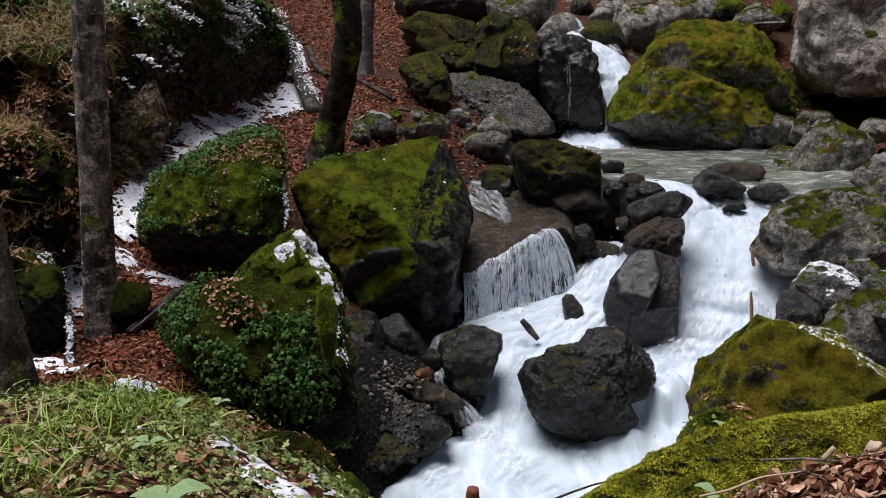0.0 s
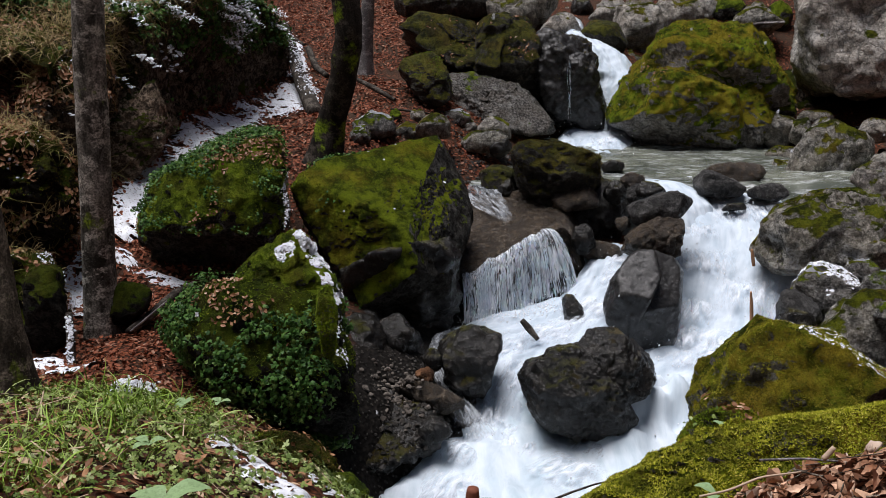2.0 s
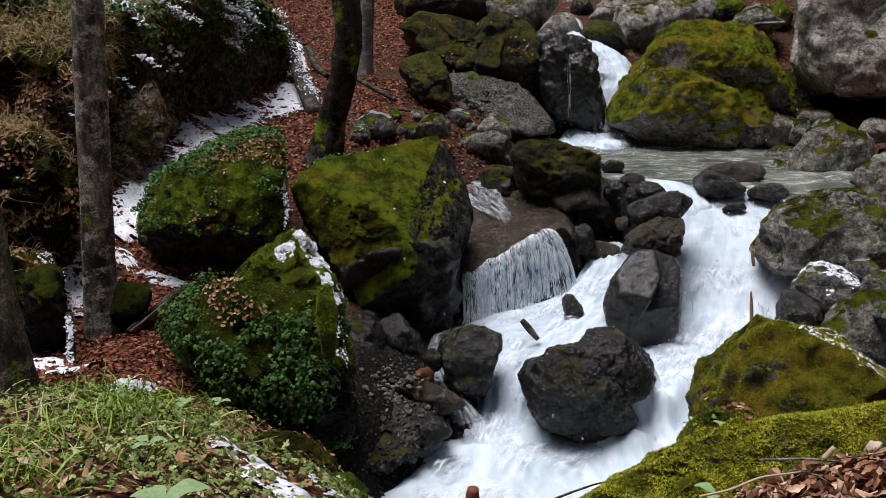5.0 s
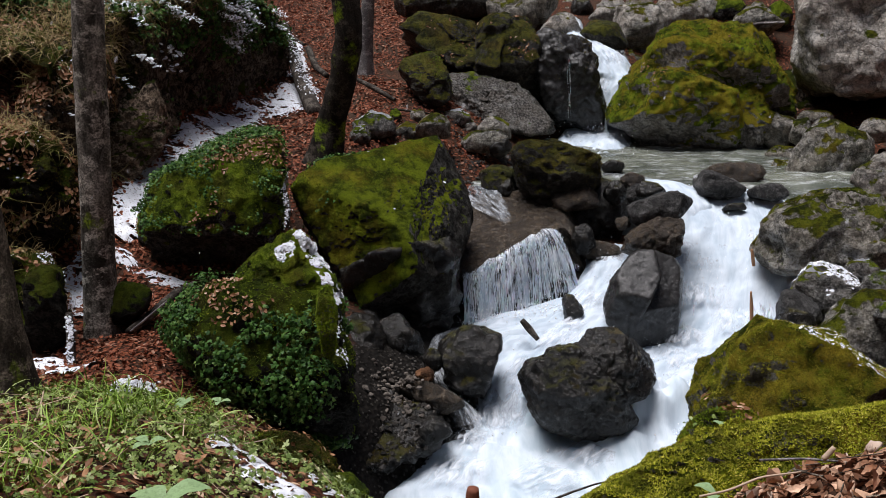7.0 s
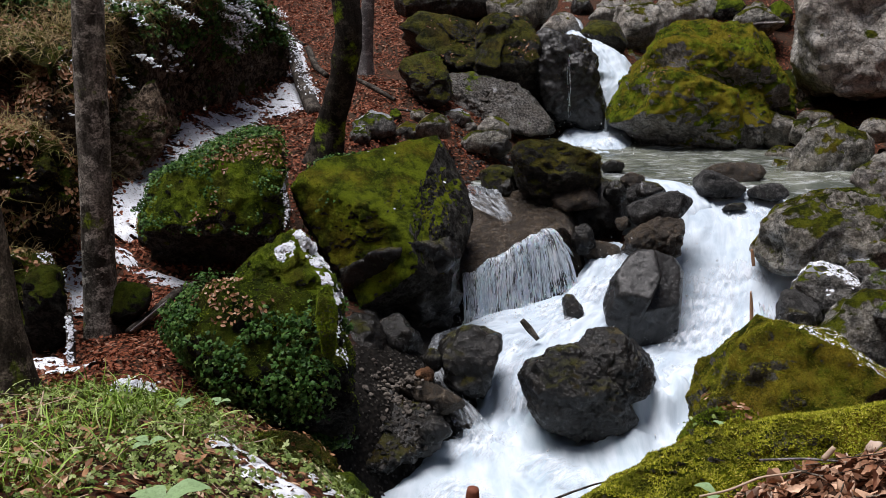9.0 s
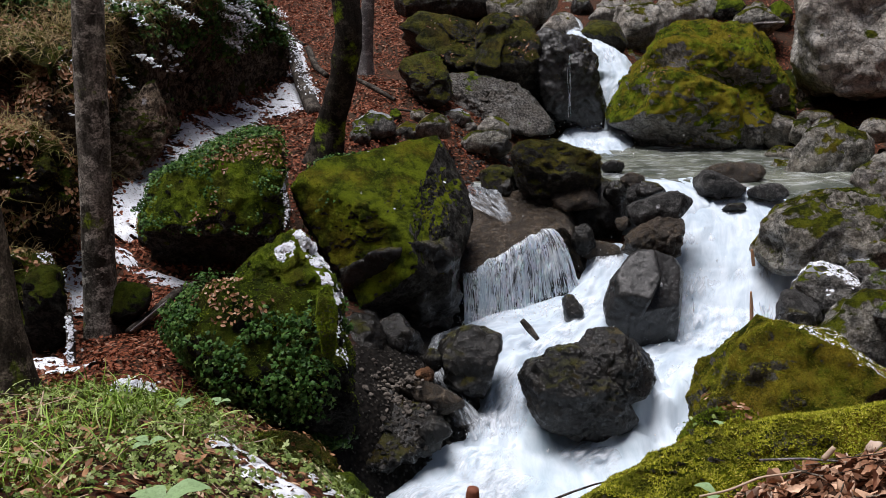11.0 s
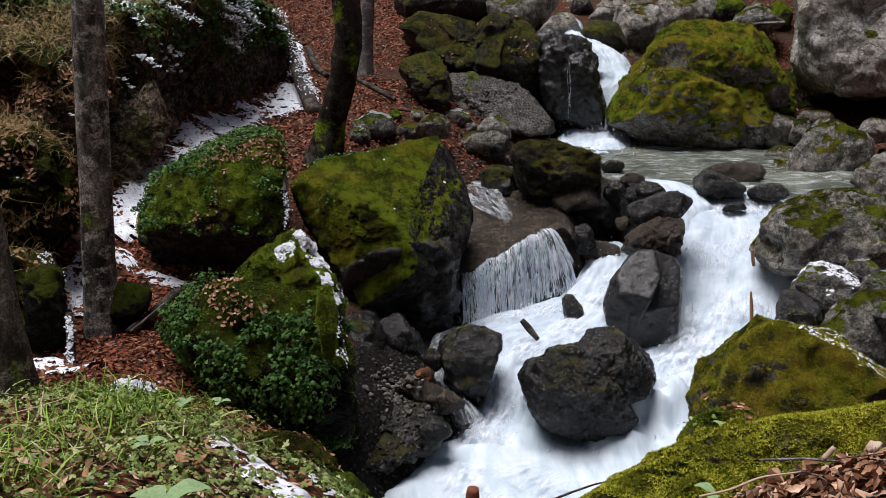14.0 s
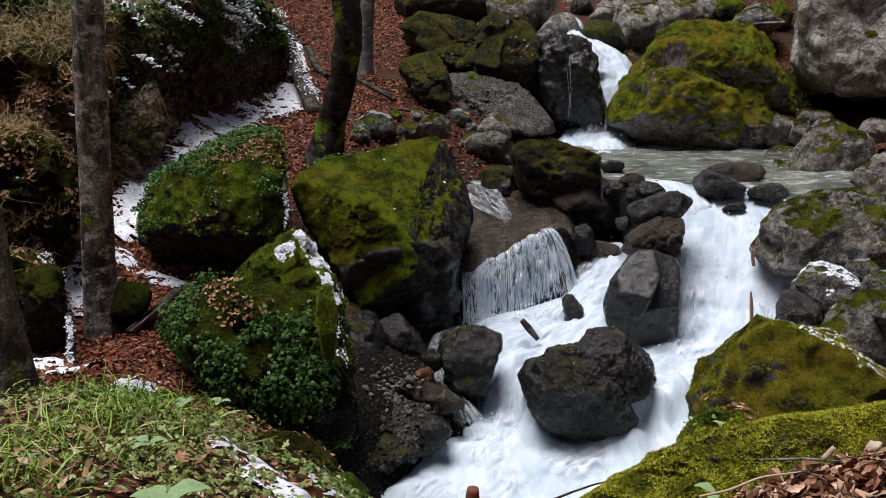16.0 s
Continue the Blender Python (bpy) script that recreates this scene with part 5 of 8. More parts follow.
def along(line, s):
    i = np.linspace(0, 1, len(line))
    return np.stack([np.interp(s, i, line[:, c]) for c in range(3)], -1)


def slab_mesh():
    """A sloping top from the pool's edge to the lip and an undercut face below it."""
    s = np.linspace(-0.15, 1.2, 130)
    lip_, back = along(LIP, s), along(SLAB_BACK, s)
    lip_[:, 0] += (s - np.clip(s, 0, 1)) * 1.5
    back[:, 0] += (s - np.clip(s, 0, 1)) * 1.5
    bend = 0.7 * (np.abs(s - np.clip(s, 0, 1)) / 0.2) ** 1.6
    rows = []
    for t in np.linspace(0, 1, 70):
        p = back + (lip_ - back) * t
        p[:, 2] += 0.05 * math.sin(t * math.pi) - 0.04 * t ** 6 - bend
        rows.append(p)
    for t in np.linspace(0, 1, 36)[1:]:
        p = lip_.copy()
        p[:, 2] = lip_[:, 2] - bend - 0.04 - (lip_[:, 2] + 0.35) * t
        p[:, 1] += 0.35 * math.sin(t * 1.5) - 0.03 * math.sin(t * 9)
        rows.append(p)
    v = np.stack(rows, 1)
    at, f = v.reshape(-1, 3), grid_faces(len(s), len(rows))
    nrm = normals_of(at, f)
    h = 0.03 * fbm(at, 2.2, 4, 31) + 0.035 * (0.3 - np.abs(fbm(at, 3.5, 4, 35, 0.6))) + 0.006 * fbm(at, 14, 2, 37)
    return at + nrm * h[:, None] * np.sign(nrm[:, 2:3].mean()), np.concatenate([f[:, [0, 1, 2]], f[:, [0, 2, 3]]])


_v, _f = slab_mesh()
fan_slab = tagged(new("rock_slab", raw_mesh("rock_slab", _v, _f, rock_brown)), "wet brown rock slab that water runs over", "rock slab")
ribbon("stream_run", [(0.42, 11.9, 0.99, 0.5), (0.44, 11.3, 0.985, 0.5), (0.46, 10.9, 0.94, 0.46), (0.56, 10.6, 0.885, 0.42), (0.66, 10.35, 0.835, 0.26), (0.74, 10.15, 0.785, 0.06)],
       film, "thin sheet of water sliding over a brown slab", 15, 0.012, 0.03, category="stream")


# ---- trees ----
def bark_material(name, dark, light, moss=0.0):
    k = Nodes(name)
    plates = k.noise(7, 7, 0.7, 0.4, k.stretch(1.0, 1.0, 0.35))
    lichen = k.ramp(k.noise(6.5, 9, 0.75, 0.0, k.stretch(1, 1, 1.6)), 0.50, 0.58)
    fine = k.noise(70, 5, 0.7)
    colour = k.mix(k.ramp(plates, 0.35, 0.68), dark, light)
    colour = k.mix(k.math("MULTIPLY", lichen, 0.75), colour, tuple(c * 2.0 for c in light))
    colour = k.mix(k.ramp(fine, 0.38, 0.6, 0.7, 0.0), colour, tuple(c * 0.5 for c in dark))
    if moss:
        m = k.ramp(k.noise(3.0, 6, 0.65), 0.72 - moss, 0.82 - moss)
        colour = k.mix(m, colour, k.mix(k.ramp(k.noise(40, 5), 0.3, 0.7), MOSS_A, MOSS_B))
    k.bump(k.math("ADD", plates, k.math("MULTIPLY", fine, 0.4)), 0.8, 0.015)
    return k.done(colour, 0.85)


bark_grey = bark_material("grey_beech_bark", (0.026, 0.024, 0.019), (0.36, 0.34, 0.30), 0.13)
bark_dark = bark_material("dark_mossy_bark", (0.012, 0.010, 0.008), (0.055, 0.046, 0.037), 0.19)
bark_rough = bark_material("furrowed_bark", (0.026, 0.021, 0.016), (0.17, 0.145, 0.115), 0.14)
bark_bare = bark_material("dark_bare_bark", (0.02, 0.016, 0.013), (0.09, 0.078, 0.066))
bark_pale = bark_material("pale_grey_bark", (0.11, 0.10, 0.10), (0.24, 0.225, 0.22))


def tube(points, sides=28, step=0.04, rough=0.05, seed=1, flare=0.0, cap=False):
    """A round limb along points, each (x, y, z, radius)."""
    length = np.linalg.norm(np.diff(np.array(points)[:, :3], axis=0), axis=1).sum()
    q, t = spline(points, max(6, int(length / step)))
    d = np.gradient(q[:, :3], axis=0)
    d /= np.linalg.norm(d, axis=1)[:, None] + 1e-9
    ref = np.array([0.31, 0.95, 0.05])
    a = np.cross(d, ref)
    a /= np.linalg.norm(a, axis=1)[:, None] + 1e-9
    b = np.cross(d, a)
    ang = np.linspace(0, 2 * np.pi, sides, endpoint=False)
    ring = a[:, None] * np.cos(ang)[None, :, None] + b[:, None] * np.sin(ang)[None, :, None]
    r = np.repeat(q[:, 3:4], sides, 1)
    at = (q[:, None, :3] + ring * r[..., None]).reshape(-1, 3)
    r = r * (1 + rough * fbm(at * np.array([1, 1, 0.5]), 5.0, 4, seed).reshape(r.shape))
    if flare:
        r = r * (1 + flare * np.exp(-t / 0.25)[:, None] * (1.0 + 0.5 * np.cos(ang * 4 + seed)[None]))
    if cap:
        r, ring = np.concatenate([0 * r[:1], r, 0 * r[-1:]]), np.concatenate([ring[:1], ring, ring[-1:]])
        q = np.concatenate([q[:1], q, q[-1:]])
    v = (q[:, None, :3] + ring * r[..., None]).reshape(-1, 3)
    i = (np.arange(len(q) - 1)[:, None] * sides + np.arange(sides)[None]).ravel()
    j = (np.arange(len(q) - 1)[:, None] * sides + (np.arange(sides)[None] + 1) % sides).ravel()
    f = np.stack([i, j, j + sides, i + sides], 1)
    return v, f


def tree(points, bark, label, seed, flare=0.5, limbs=5, rough=0.05):
    """A bare early-spring tree: a trunk and high limbs."""
    base = points[0][:3]
    ob = tagged(new("tree"), label, "tree")
    ob.location = base
    shift = np.array(base)
    v, f = tube(points, seed=seed, flare=flare, rough=rough)
    part("trunk", raw_mesh("trunk", v - shift, f, bark), ob)
    rng = np.random.default_rng(seed)
    x, y, z, r = points[-1]
    for k in range(limbs):
        a, up = k * 2.4 + rng.random(), rng.uniform(0.5, 1.4)
        x0, y0, z0 = x, y, z - 0.05 - k * 0.3
        line = [(x0, y0, z0, r * 0.6)]
        for s in range(1, 5):
            line.append((x0 + math.cos(a) * s * 0.6 + rng.normal(0, 0.1), y0 + math.sin(a) * s * 0.6 + rng.normal(0, 0.1),
                         z0 + up * s * 0.6, r * 0.6 * (1 - s / 4.6)))
        v, f = tube(line, 8, 0.15, 0.03, seed + k)
        part("limb", raw_mesh("limb", v - shift, f, bark), ob)
    return ob


tree([(-2.715, 7.2, 0.25, 0.135), (-2.71, 7.2, 0.8, 0.128), (-2.665, 7.2, 1.8, 0.12), (-2.61, 7.2, 3.1, 0.115), (-2.5, 7.3, 5.2, 0.10), (-2.45, 7.3, 7.5, 0.07)],
     bark_grey, "slender grey beech tree with patchy lichen", 21, 0.35)
tree([(-2.47, 4.95, 0.7, 0.20), (-2.54, 5.05, 1.3, 0.175), (-2.63, 5.15, 2.0, 0.165), (-2.78, 5.3, 3.2, 0.15), (-3.0, 5.5, 6.0, 0.12), (-3.1, 5.6, 8.0, 0.08)],
     bark_rough, "furrowed brown tree trunk at the edge of the grass", 22, 0.35, rough=0.10)
tree([(-1.36, 10.6, 1.25, 0.16), (-1.25, 10.6, 1.75, 0.15), (-1.10, 10.5, 2.3, 0.145), (-1.00, 10.4, 2.75, 0.15), (-1.03, 10.4, 3.15, 0.15), (-1.1, 10.4, 4.6, 0.13), (-1.2, 10.5, 7, 0.08)],
     bark_dark, "dark curved mossy tree rising between boulders", 23, 0.5, rough=0.12)
tree([(-1.20, 15.0, 2.0, 0.11), (-1.19, 15.0, 2.4, 0.10), (-1.14, 15.0, 3.2, 0.10), (-1.0, 15.1, 5.5, 0.09), (-0.9, 15.2, 8, 0.05)],
     bark_pale, "thin pale tree on the leafy slope", 24, 0.2)


# ---- the bluff: an overhanging rock wall along the path ----
def bluff(name, line, material, label, seed, back=1.8):
    """A rock face over a line of (x, y, foot, top, lean) that leans out over the path and runs back into the hill."""
    q, t = spline(line, int(len(line) * 45))
    d = np.gradient(q[:, :2], axis=0)
    d /= np.linalg.norm(d, axis=1)[:, None] + 1e-9
    out = np.stack([d[:, 1], -d[:, 0]], 1)
    lean = q[:, 4]
    rows, n = [], 90
    for s in np.linspace(0, 1, n):
        if s < 0.68:
            k = s / 0.68
            push, z = lean * math.sin(k * 1.75) ** 0.8 - 0.10 * k ** 3, q[:, 2] - 0.3 + (q[:, 3] - q[:, 2] + 0.3) * k
        else:
            k = (s - 0.68) / 0.32
            push, z = lean * 0.8 - back * k, q[:, 3] + 0.12 * math.sin(k * 1.4) + 0.25 * k
        rows.append(np.stack([q[:, 0] + out[:, 0] * push, q[:, 1] + out[:, 1] * push, z], 1))
    v = np.stack(rows, 1)
    at = v.reshape(-1, 3)
    f = grid_faces(len(q), n)
    nrm = normals_of(at, f)
    step = fbm(at * np.array([1, 1, 0.6]), 0.9, 4, seed + 2, 0.55) * 3
    flat = np.floor(step) + np.clip((step - np.floor(step) - 0.7) / 0.3, 0, 1)
    h = 0.16 * fbm(at, 0.7, 3, seed) + 0.06 * flat + 0.10 * (0.3 - np.abs(fbm(at * np.array([1, 1, 0.5]), 1.8, 4, seed + 4, 0.6))) + 0.012 * fbm(at, 9, 3, seed + 5)
    at = at + nrm * h[:, None]
    f = np.concatenate([f[:, [0, 1, 2]], f[:, [0, 2, 3]]])
    me = raw_mesh(name, at, f, material)
    return tagged(new(name, me), label, "bluff")


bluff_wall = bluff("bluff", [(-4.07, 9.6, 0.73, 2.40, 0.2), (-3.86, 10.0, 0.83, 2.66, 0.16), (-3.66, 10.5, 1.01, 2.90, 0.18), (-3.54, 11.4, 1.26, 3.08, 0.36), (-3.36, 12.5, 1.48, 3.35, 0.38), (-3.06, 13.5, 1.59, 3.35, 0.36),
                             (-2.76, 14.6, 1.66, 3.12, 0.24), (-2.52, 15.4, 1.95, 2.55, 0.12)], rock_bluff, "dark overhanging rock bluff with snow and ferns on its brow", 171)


# ---- leaves, grass, ivy, snow ----
def leaf_material(name, a, b, c, rough=0.6, through=0.0, clumps=0.0):
    """Leaves whose tone varies from one to the next."""
    k = Nodes(name)
    one = k.island()
    colour = k.mix(k.ramp(one, 0.0, 0.6), a, b)
    colour = k.mix(k.ramp(one, 0.72, 1.0), colour, c)
    colour = k.mix(k.ramp(k.noise(90, 4, 0.7), 0.4, 0.75, 0.0, 0.45), colour, tuple(x * 0.4 for x in a))
    if clumps:
        colour = k.mix(k.ramp(k.noise(7, 7, 0.7), 0.38, 0.58, clumps, 0.0), colour, tuple(x * 0.35 for x in a))
        colour = k.mix(k.ramp(k.noise(3.2, 6, 0.7), 0.54, 0.64, 0.0, 0.75), colour, (0.07, 0.055, 0.018))
    k.bump(k.noise(60, 3), 0.3, 0.004)
    return k.done(colour, rough, transmission_weight=0.0, sheen_weight=through)


dry_leaf = leaf_material("dry_beech_leaf", (0.125, 0.036, 0.019), (0.27, 0.088, 0.045), (0.40, 0.22, 0.15), 0.55)
# darker brown for the mat: shade in the heap's gaps is put into the colour
dark_leaf = leaf_material("damp_brown_leaf", (0.07, 0.030, 0.016), (0.24, 0.115, 0.065), (0.48, 0.30, 0.20), 0.5)
tan_leaf = leaf_material("tan_fallen_leaf", (0.16, 0.075, 0.036), (0.38, 0.205, 0.11), (0.58, 0.42, 0.29), 0.5)
ivy_leaf = leaf_material("ivy_leaf", (0.022, 0.058, 0.014), (0.062, 0.145, 0.030), (0.15, 0.24, 0.06), 0.4)
herb_leaf = leaf_material("spring_herb_leaf", (0.085, 0.135, 0.03), (0.23, 0.30, 0.085), (0.42, 0.48, 0.23), 0.5)
grass_blade = leaf_material("grass_blade", (0.12, 0.22, 0.03), (0.28, 0.43, 0.07), (0.52, 0.62, 0.24), 0.4)
straw_blade = leaf_material("withered_grass_blade", (0.15, 0.11, 0.05), (0.38, 0.29, 0.14), (0.22, 0.23, 0.06), 0.6)
moss_tuft = leaf_material("moss_tuft", (0.21, 0.245, 0.016), (0.54, 0.55, 0.045), (0.76, 0.68, 0.16), 0.9, clumps=0.8)
moss_tuft_brown = leaf_material("brownish_moss_tuft", (0.04, 0.036, 0.007), (0.12, 0.10, 0.014), (0.20, 0.16, 0.03), 0.9, clumps=0.8)
moss_tuft_olive = leaf_material("olive_moss_tuft", (0.12, 0.12, 0.010), (0.32, 0.30, 0.025), (0.50, 0.43, 0.06), 0.9, clumps=0.6)
moss_tuft_gold = leaf_material("golden_moss_tuft", (0.20, 0.175, 0.010), (0.48, 0.41, 0.03), (0.64, 0.50, 0.06), 0.9, clumps=0.6)
moss_tuft_dark = leaf_material("shaded_moss_tuft", (0.07, 0.115, 0.008), (0.225, 0.33, 0.020), (0.42, 0.42, 0.05), 0.9, clumps=0.5)


def snow_material():
    k = Nodes("old_snow")
    dirt = k.ramp(k.noise(34, 7, 0.75), 0.55, 0.62)
    k.bump(k.noise(24, 6, 0.7), 0.6, 0.03)
    return k.done(k.mix(dirt, (0.83, 0.86, 0.92), (0.10, 0.065, 0.045)), 0.6)


snow = snow_material()
rng = np.random.default_rng(5)


def ground_points(count, x0, x1, y0, y1, keep=None, seed=1):
    r = np.random.default_rng(seed)
    x, y = r.uniform(x0, x1, count), r.uniform(y0, y1, count)
    if keep is not None:
        ok = keep(x, y)
        x, y = x[ok], y[ok]
    z, e = height(x, y), 0.05
    n = np.stack([(z - height(x + e, y)) / e, (z - height(x, y + e)) / e, np.ones(len(x))], 1)
    return np.stack([x, y, z], 1), n / np.linalg.norm(n, axis=1)[:, None]


def stuff(name, me, label, category):
    return tagged(new(name, me), label, category, kind="stuff")


def dry(x, y):
    """Places clear of the water."""
    z = height(x, y)
    wet = ((y < 9.2) & (z < -0.22)) | ((y >= 9.2) & (y < 11.2) & (x > 0.1) & (x < 3.9) & (z < 0.9)) | ((y >= 11.2) & (y < 16.8) & (x > -0.1) & (z < 1.04)) \
        | ((y > 16.5) & (np.abs(x - 2.7) < 0.9))
    return ~wet


def patchy(x, y, freq=0.9, level=-0.25, seed=4):
    return fbm(np.stack([x, y, np.zeros_like(x)], 1), freq, 3, seed) > level


def leaf_litter(label, count, box, size, seed, keep=None, material=None, lift=0.0):
    p, n = ground_points(count, *box, keep=keep, seed=seed)
    r = np.random.default_rng(seed + 50)
    p = p + n * (lift + r.uniform(0.0, 0.03, len(p)))[:, None]
    me = scatter("leaf_litter", LEAF_V, LEAF_F, p, frames_for(n, r, 0.4), r.uniform(0.7, 1.15, len(p)) * size, material or dry_leaf)
    return stuff("leaf_litter", me, label, "leaf litter")


leaf_litter("russet fallen beech leaves over the far slope", 38000, (-5.5, 1.2, 9.4, 21.5), 0.054, 31, lambda x, y: dry(x, y) & patchy(x, y, 0.8, -0.45))
leaf_litter("russet fallen leaves in the hollow below the tree", 13000, (-4.2, -1.2, 5.2, 9.4), 0.044, 32, lambda x, y: patchy(x, y, 0.9, -0.5) & ~((x > -1.0) & (y < 8.4)))
leaf_litter("brown fallen leaves between stones on the stream bank", 9000, (3.2, 9.5, 5.5, 20.0), 0.065, 33, lambda x, y: dry(x, y) & patchy(x, y, 0.7, -0.05))
NEAR_EDGE = lambda cx, cy, rx, ry: (lambda x, y: ((x - cx) / rx) ** 2 + ((y - cy) / ry) ** 2 + 0.5 * fbm(np.stack([x, y, 0 * x], 1), 1.3, 3, 6) < 1.0)
leaf_litter("brown fallen leaves under the grass", 9000, (-4.5, 0.6, 0.2, 5.6), 0.050, 34, NEAR_EDGE(-1.7, 3.3, 2.6, 2.4), tan_leaf)

leaf_litter("brown leaves fallen on the snowy path", 1500, (-3.6, -1.9, 8.8, 15.0), 0.05, 35, lambda x, y: patchy(x, y, 2.5, 0.1, 5), None, 0.05)
leaf_litter("curled tan leaves among herbs on the near bank", 420, (-2.2, -0.7, 2.4, 3.3), 0.055, 36, lambda x, y: patchy(x, y, 3.0, 0.05, 6), tan_leaf, 0.04)


def strip(n=5, bend=0.6, width=0.05):
    """A tapered blade that bends over, one metre long."""
    v, f = [], []
    for i in range(n):
        s = i / (n - 1)
        a = bend * s
        y, z = math.sin(a) * s * 0.9, math.cos(a) * s
        w = width * (1 - s ** 2) * 0.5 + 0.002
        v += [(-w, y, z), (w, y, z - 0.0)]
    for i in range(n - 1):
        f.append((2 * i, 2 * i + 1, 2 * i + 3, 2 * i + 2))
    return np.array(v), np.array(f)


def blades(label, p, n, size, material, seed, bend=0.7, width=0.05, spread=0.35, name="grass", lean=None):
    r = np.random.default_rng(seed)
    v, f = strip(6, bend, width)
    if lean is not None:
        n = n + np.array(lean)
        n /= np.linalg.norm(n, axis=1)[:, None]
    me = scatter(name, v, f, p, frames_for(n, r, spread), r.uniform(0.5, 1.1, len(p)) * size, material, True)
    return stuff(name, me, label, "grass" if name == "grass" else name)


def tussocks(x0, x1, y0, y1, clumps, per, seed, radius=0.06, keep=None):
    """Blades in clumps, as grass grows."""
    r = np.random.default_rng(seed)
    c, n = ground_points(clumps, x0, x1, y0, y1, keep=keep, seed=seed)
    k = np.repeat(np.arange(len(c)), per)
    p = c[k] + np.concatenate([r.normal(0, radius, (len(k), 2)), np.zeros((len(k), 1))], 1)
    p[:, 2] = height(p[:, 0], p[:, 1]) - 0.01
    return p, n[k]


GRASS_SIDE = lambda x, y: patchy(x, y, 1.5, -0.2, 9) & (x < -1.15 + 0.2 * (y - 3.0))
p, n = tussocks(-2.9, -0.6, 2.5, 5.0, 190, 14, 41, 0.05, GRASS_SIDE)
blades("fresh green grass on the near bank", p, n, 0.16, grass_blade, 42, 0.9, 0.030, 0.5)
p, n = tussocks(-2.9, -1.2, 2.5, 4.5, 120, 16, 43, 0.05, GRASS_SIDE)
blades("long fresh grass tussocks on the near bank", p, n, 0.25, grass_blade, 44, 1.1, 0.024, 0.45)


def herbs(label, count, box, size, material, seed, lift=0.07, keep=None):
    p, n = ground_points(count, *box, keep=keep, seed=seed)
    r = np.random.default_rng(seed)
    p = p + n * r.uniform(0.01, lift, len(p))[:, None]
    me = scatter("herb", HERB_V, HERB_F, p, frames_for(n, r, 0.55), r.uniform(0.5, 1.2, len(p)) * size, material)
    return stuff("herb", me, label, "herb")


herbs("pale green spring herbs carpeting the near bank", 12500, (-3.2, -0.1, 2.3, 5.2), 0.030, herb_leaf, 45, 0.09, lambda x, y: patchy(x, y, 2.2, -0.15, 12) & NEAR_EDGE(-1.75, 3.5, 1.75, 1.75)(x, y))
herbs("pale herbs at the edge of the near bank", 1100, (-1.3, -0.3, 2.5, 4.3), 0.036, herb_leaf, 47, 0.08)
herbs("broad green herb leaves on the near bank", 25, (-2.2, -0.6, 2.9, 4.5), 0.05, herb_leaf, 46, 0.12)


def ivy_on(ob, count, size, seed, name="ivy", material=None, keep=None, lift=0.06, label="glossy dark green ivy", spread=0.55):
    v, f = world_surface(ob)
    r = np.random.default_rng(seed)
    p, n = sample(v, f, count, r)
    if keep is not None:
        ok = keep(p, n)
        p, n = p[ok], n[ok]
    p = p + n * r.uniform(0.005, lift, len(p))[:, None] + np.array([0, 0, 0.3 * lift]) * r.random((len(p), 1))
    n = n + np.array([0, -0.2, 0.6])
    me = scatter(name, IVY_V, IVY_F, p, frames_for(n / np.linalg.norm(n, axis=1)[:, None], r, spread),
                 r.uniform(0.55, 1.15, len(p)) * size, material or ivy_leaf)
    return stuff(name, me, label, name)


ivy_on(bush_mound, 24000, 0.034, 51, lift=0.10, label="dense dark green ivy over the mound",
       keep=lambda p, n: (n[:, 1] < 0.35) & (fbm(p, 2.6, 3, 15) - 0.7 * (p[:, 0] + 1.0) > 0.10) & (p[:, 2] < 1.12 + 0.15 * gnoise(p, 3, 2)) & (p[:, 0] < -0.72 + 0.12 * gnoise(p, 2.5, 4)))
ivy_on(ivy_boulder, 20000, 0.032, 52, lift=0.07, label="ivy creeping over the mossy boulder",
       keep=lambda p, n: (n[:, 1] < 0.4) & (fbm(p, 1.7, 3, 8) + 0.8 * n[:, 2] > 0.52))
ivy_on(moss_block, 4500, 0.032, 53, lift=0.04, label="sparse ivy on the mossy boulder",
       keep=lambda p, n: (n[:, 1] < 0.4) & (p[:, 0] < -0.75) & (fbm(p, 1.9, 3, 3) > 0.12))


def litter_on(ob, count, size, seed, level=0.35, keep=None):
    v, f = world_surface(ob)
    r = np.random.default_rng(seed)
    p, n = sample(v, f, count, r)
    ok = (n[:, 2] > 0.25) & (fbm(p, 1.6, 3, seed) > level)
    if keep is not None:
        ok &= keep(p, n)
    p, n = p[ok], n[ok]
    p = p + n * r.uniform(0.004, 0.02, len(p))[:, None]
    me = scatter("leaf_litter", LEAF_V, LEAF_F, p, frames_for(n, r, 0.35), r.uniform(0.6, 1.1, len(p)) * size, tan_leaf)
    return stuff("leaf_litter", me, "brown leaves caught on a mossy rock", "leaf litter")


litter_on(ivy_boulder, 11000, 0.036, 61, 0.22)
litter_on(bush_mound, 6000, 0.038, 62, 0.05, lambda p, n: p[:, 2] > 0.95)
litter_on(giant, 6000, 0.05, 63, 0.62)
litter_on(moss_right, 2500, 0.045, 64, 0.5, lambda p, n: n[:, 2] > 0.5)
litter_on(bank_edge, 120, 0.04, 59, 0.0)
litter_on(moss_right_low, 900, 0.05, 60, -0.3, lambda p, n: p[:, 0] > 1.66)
litter_on(upper_wall, 2200, 0.05, 65, 0.3)


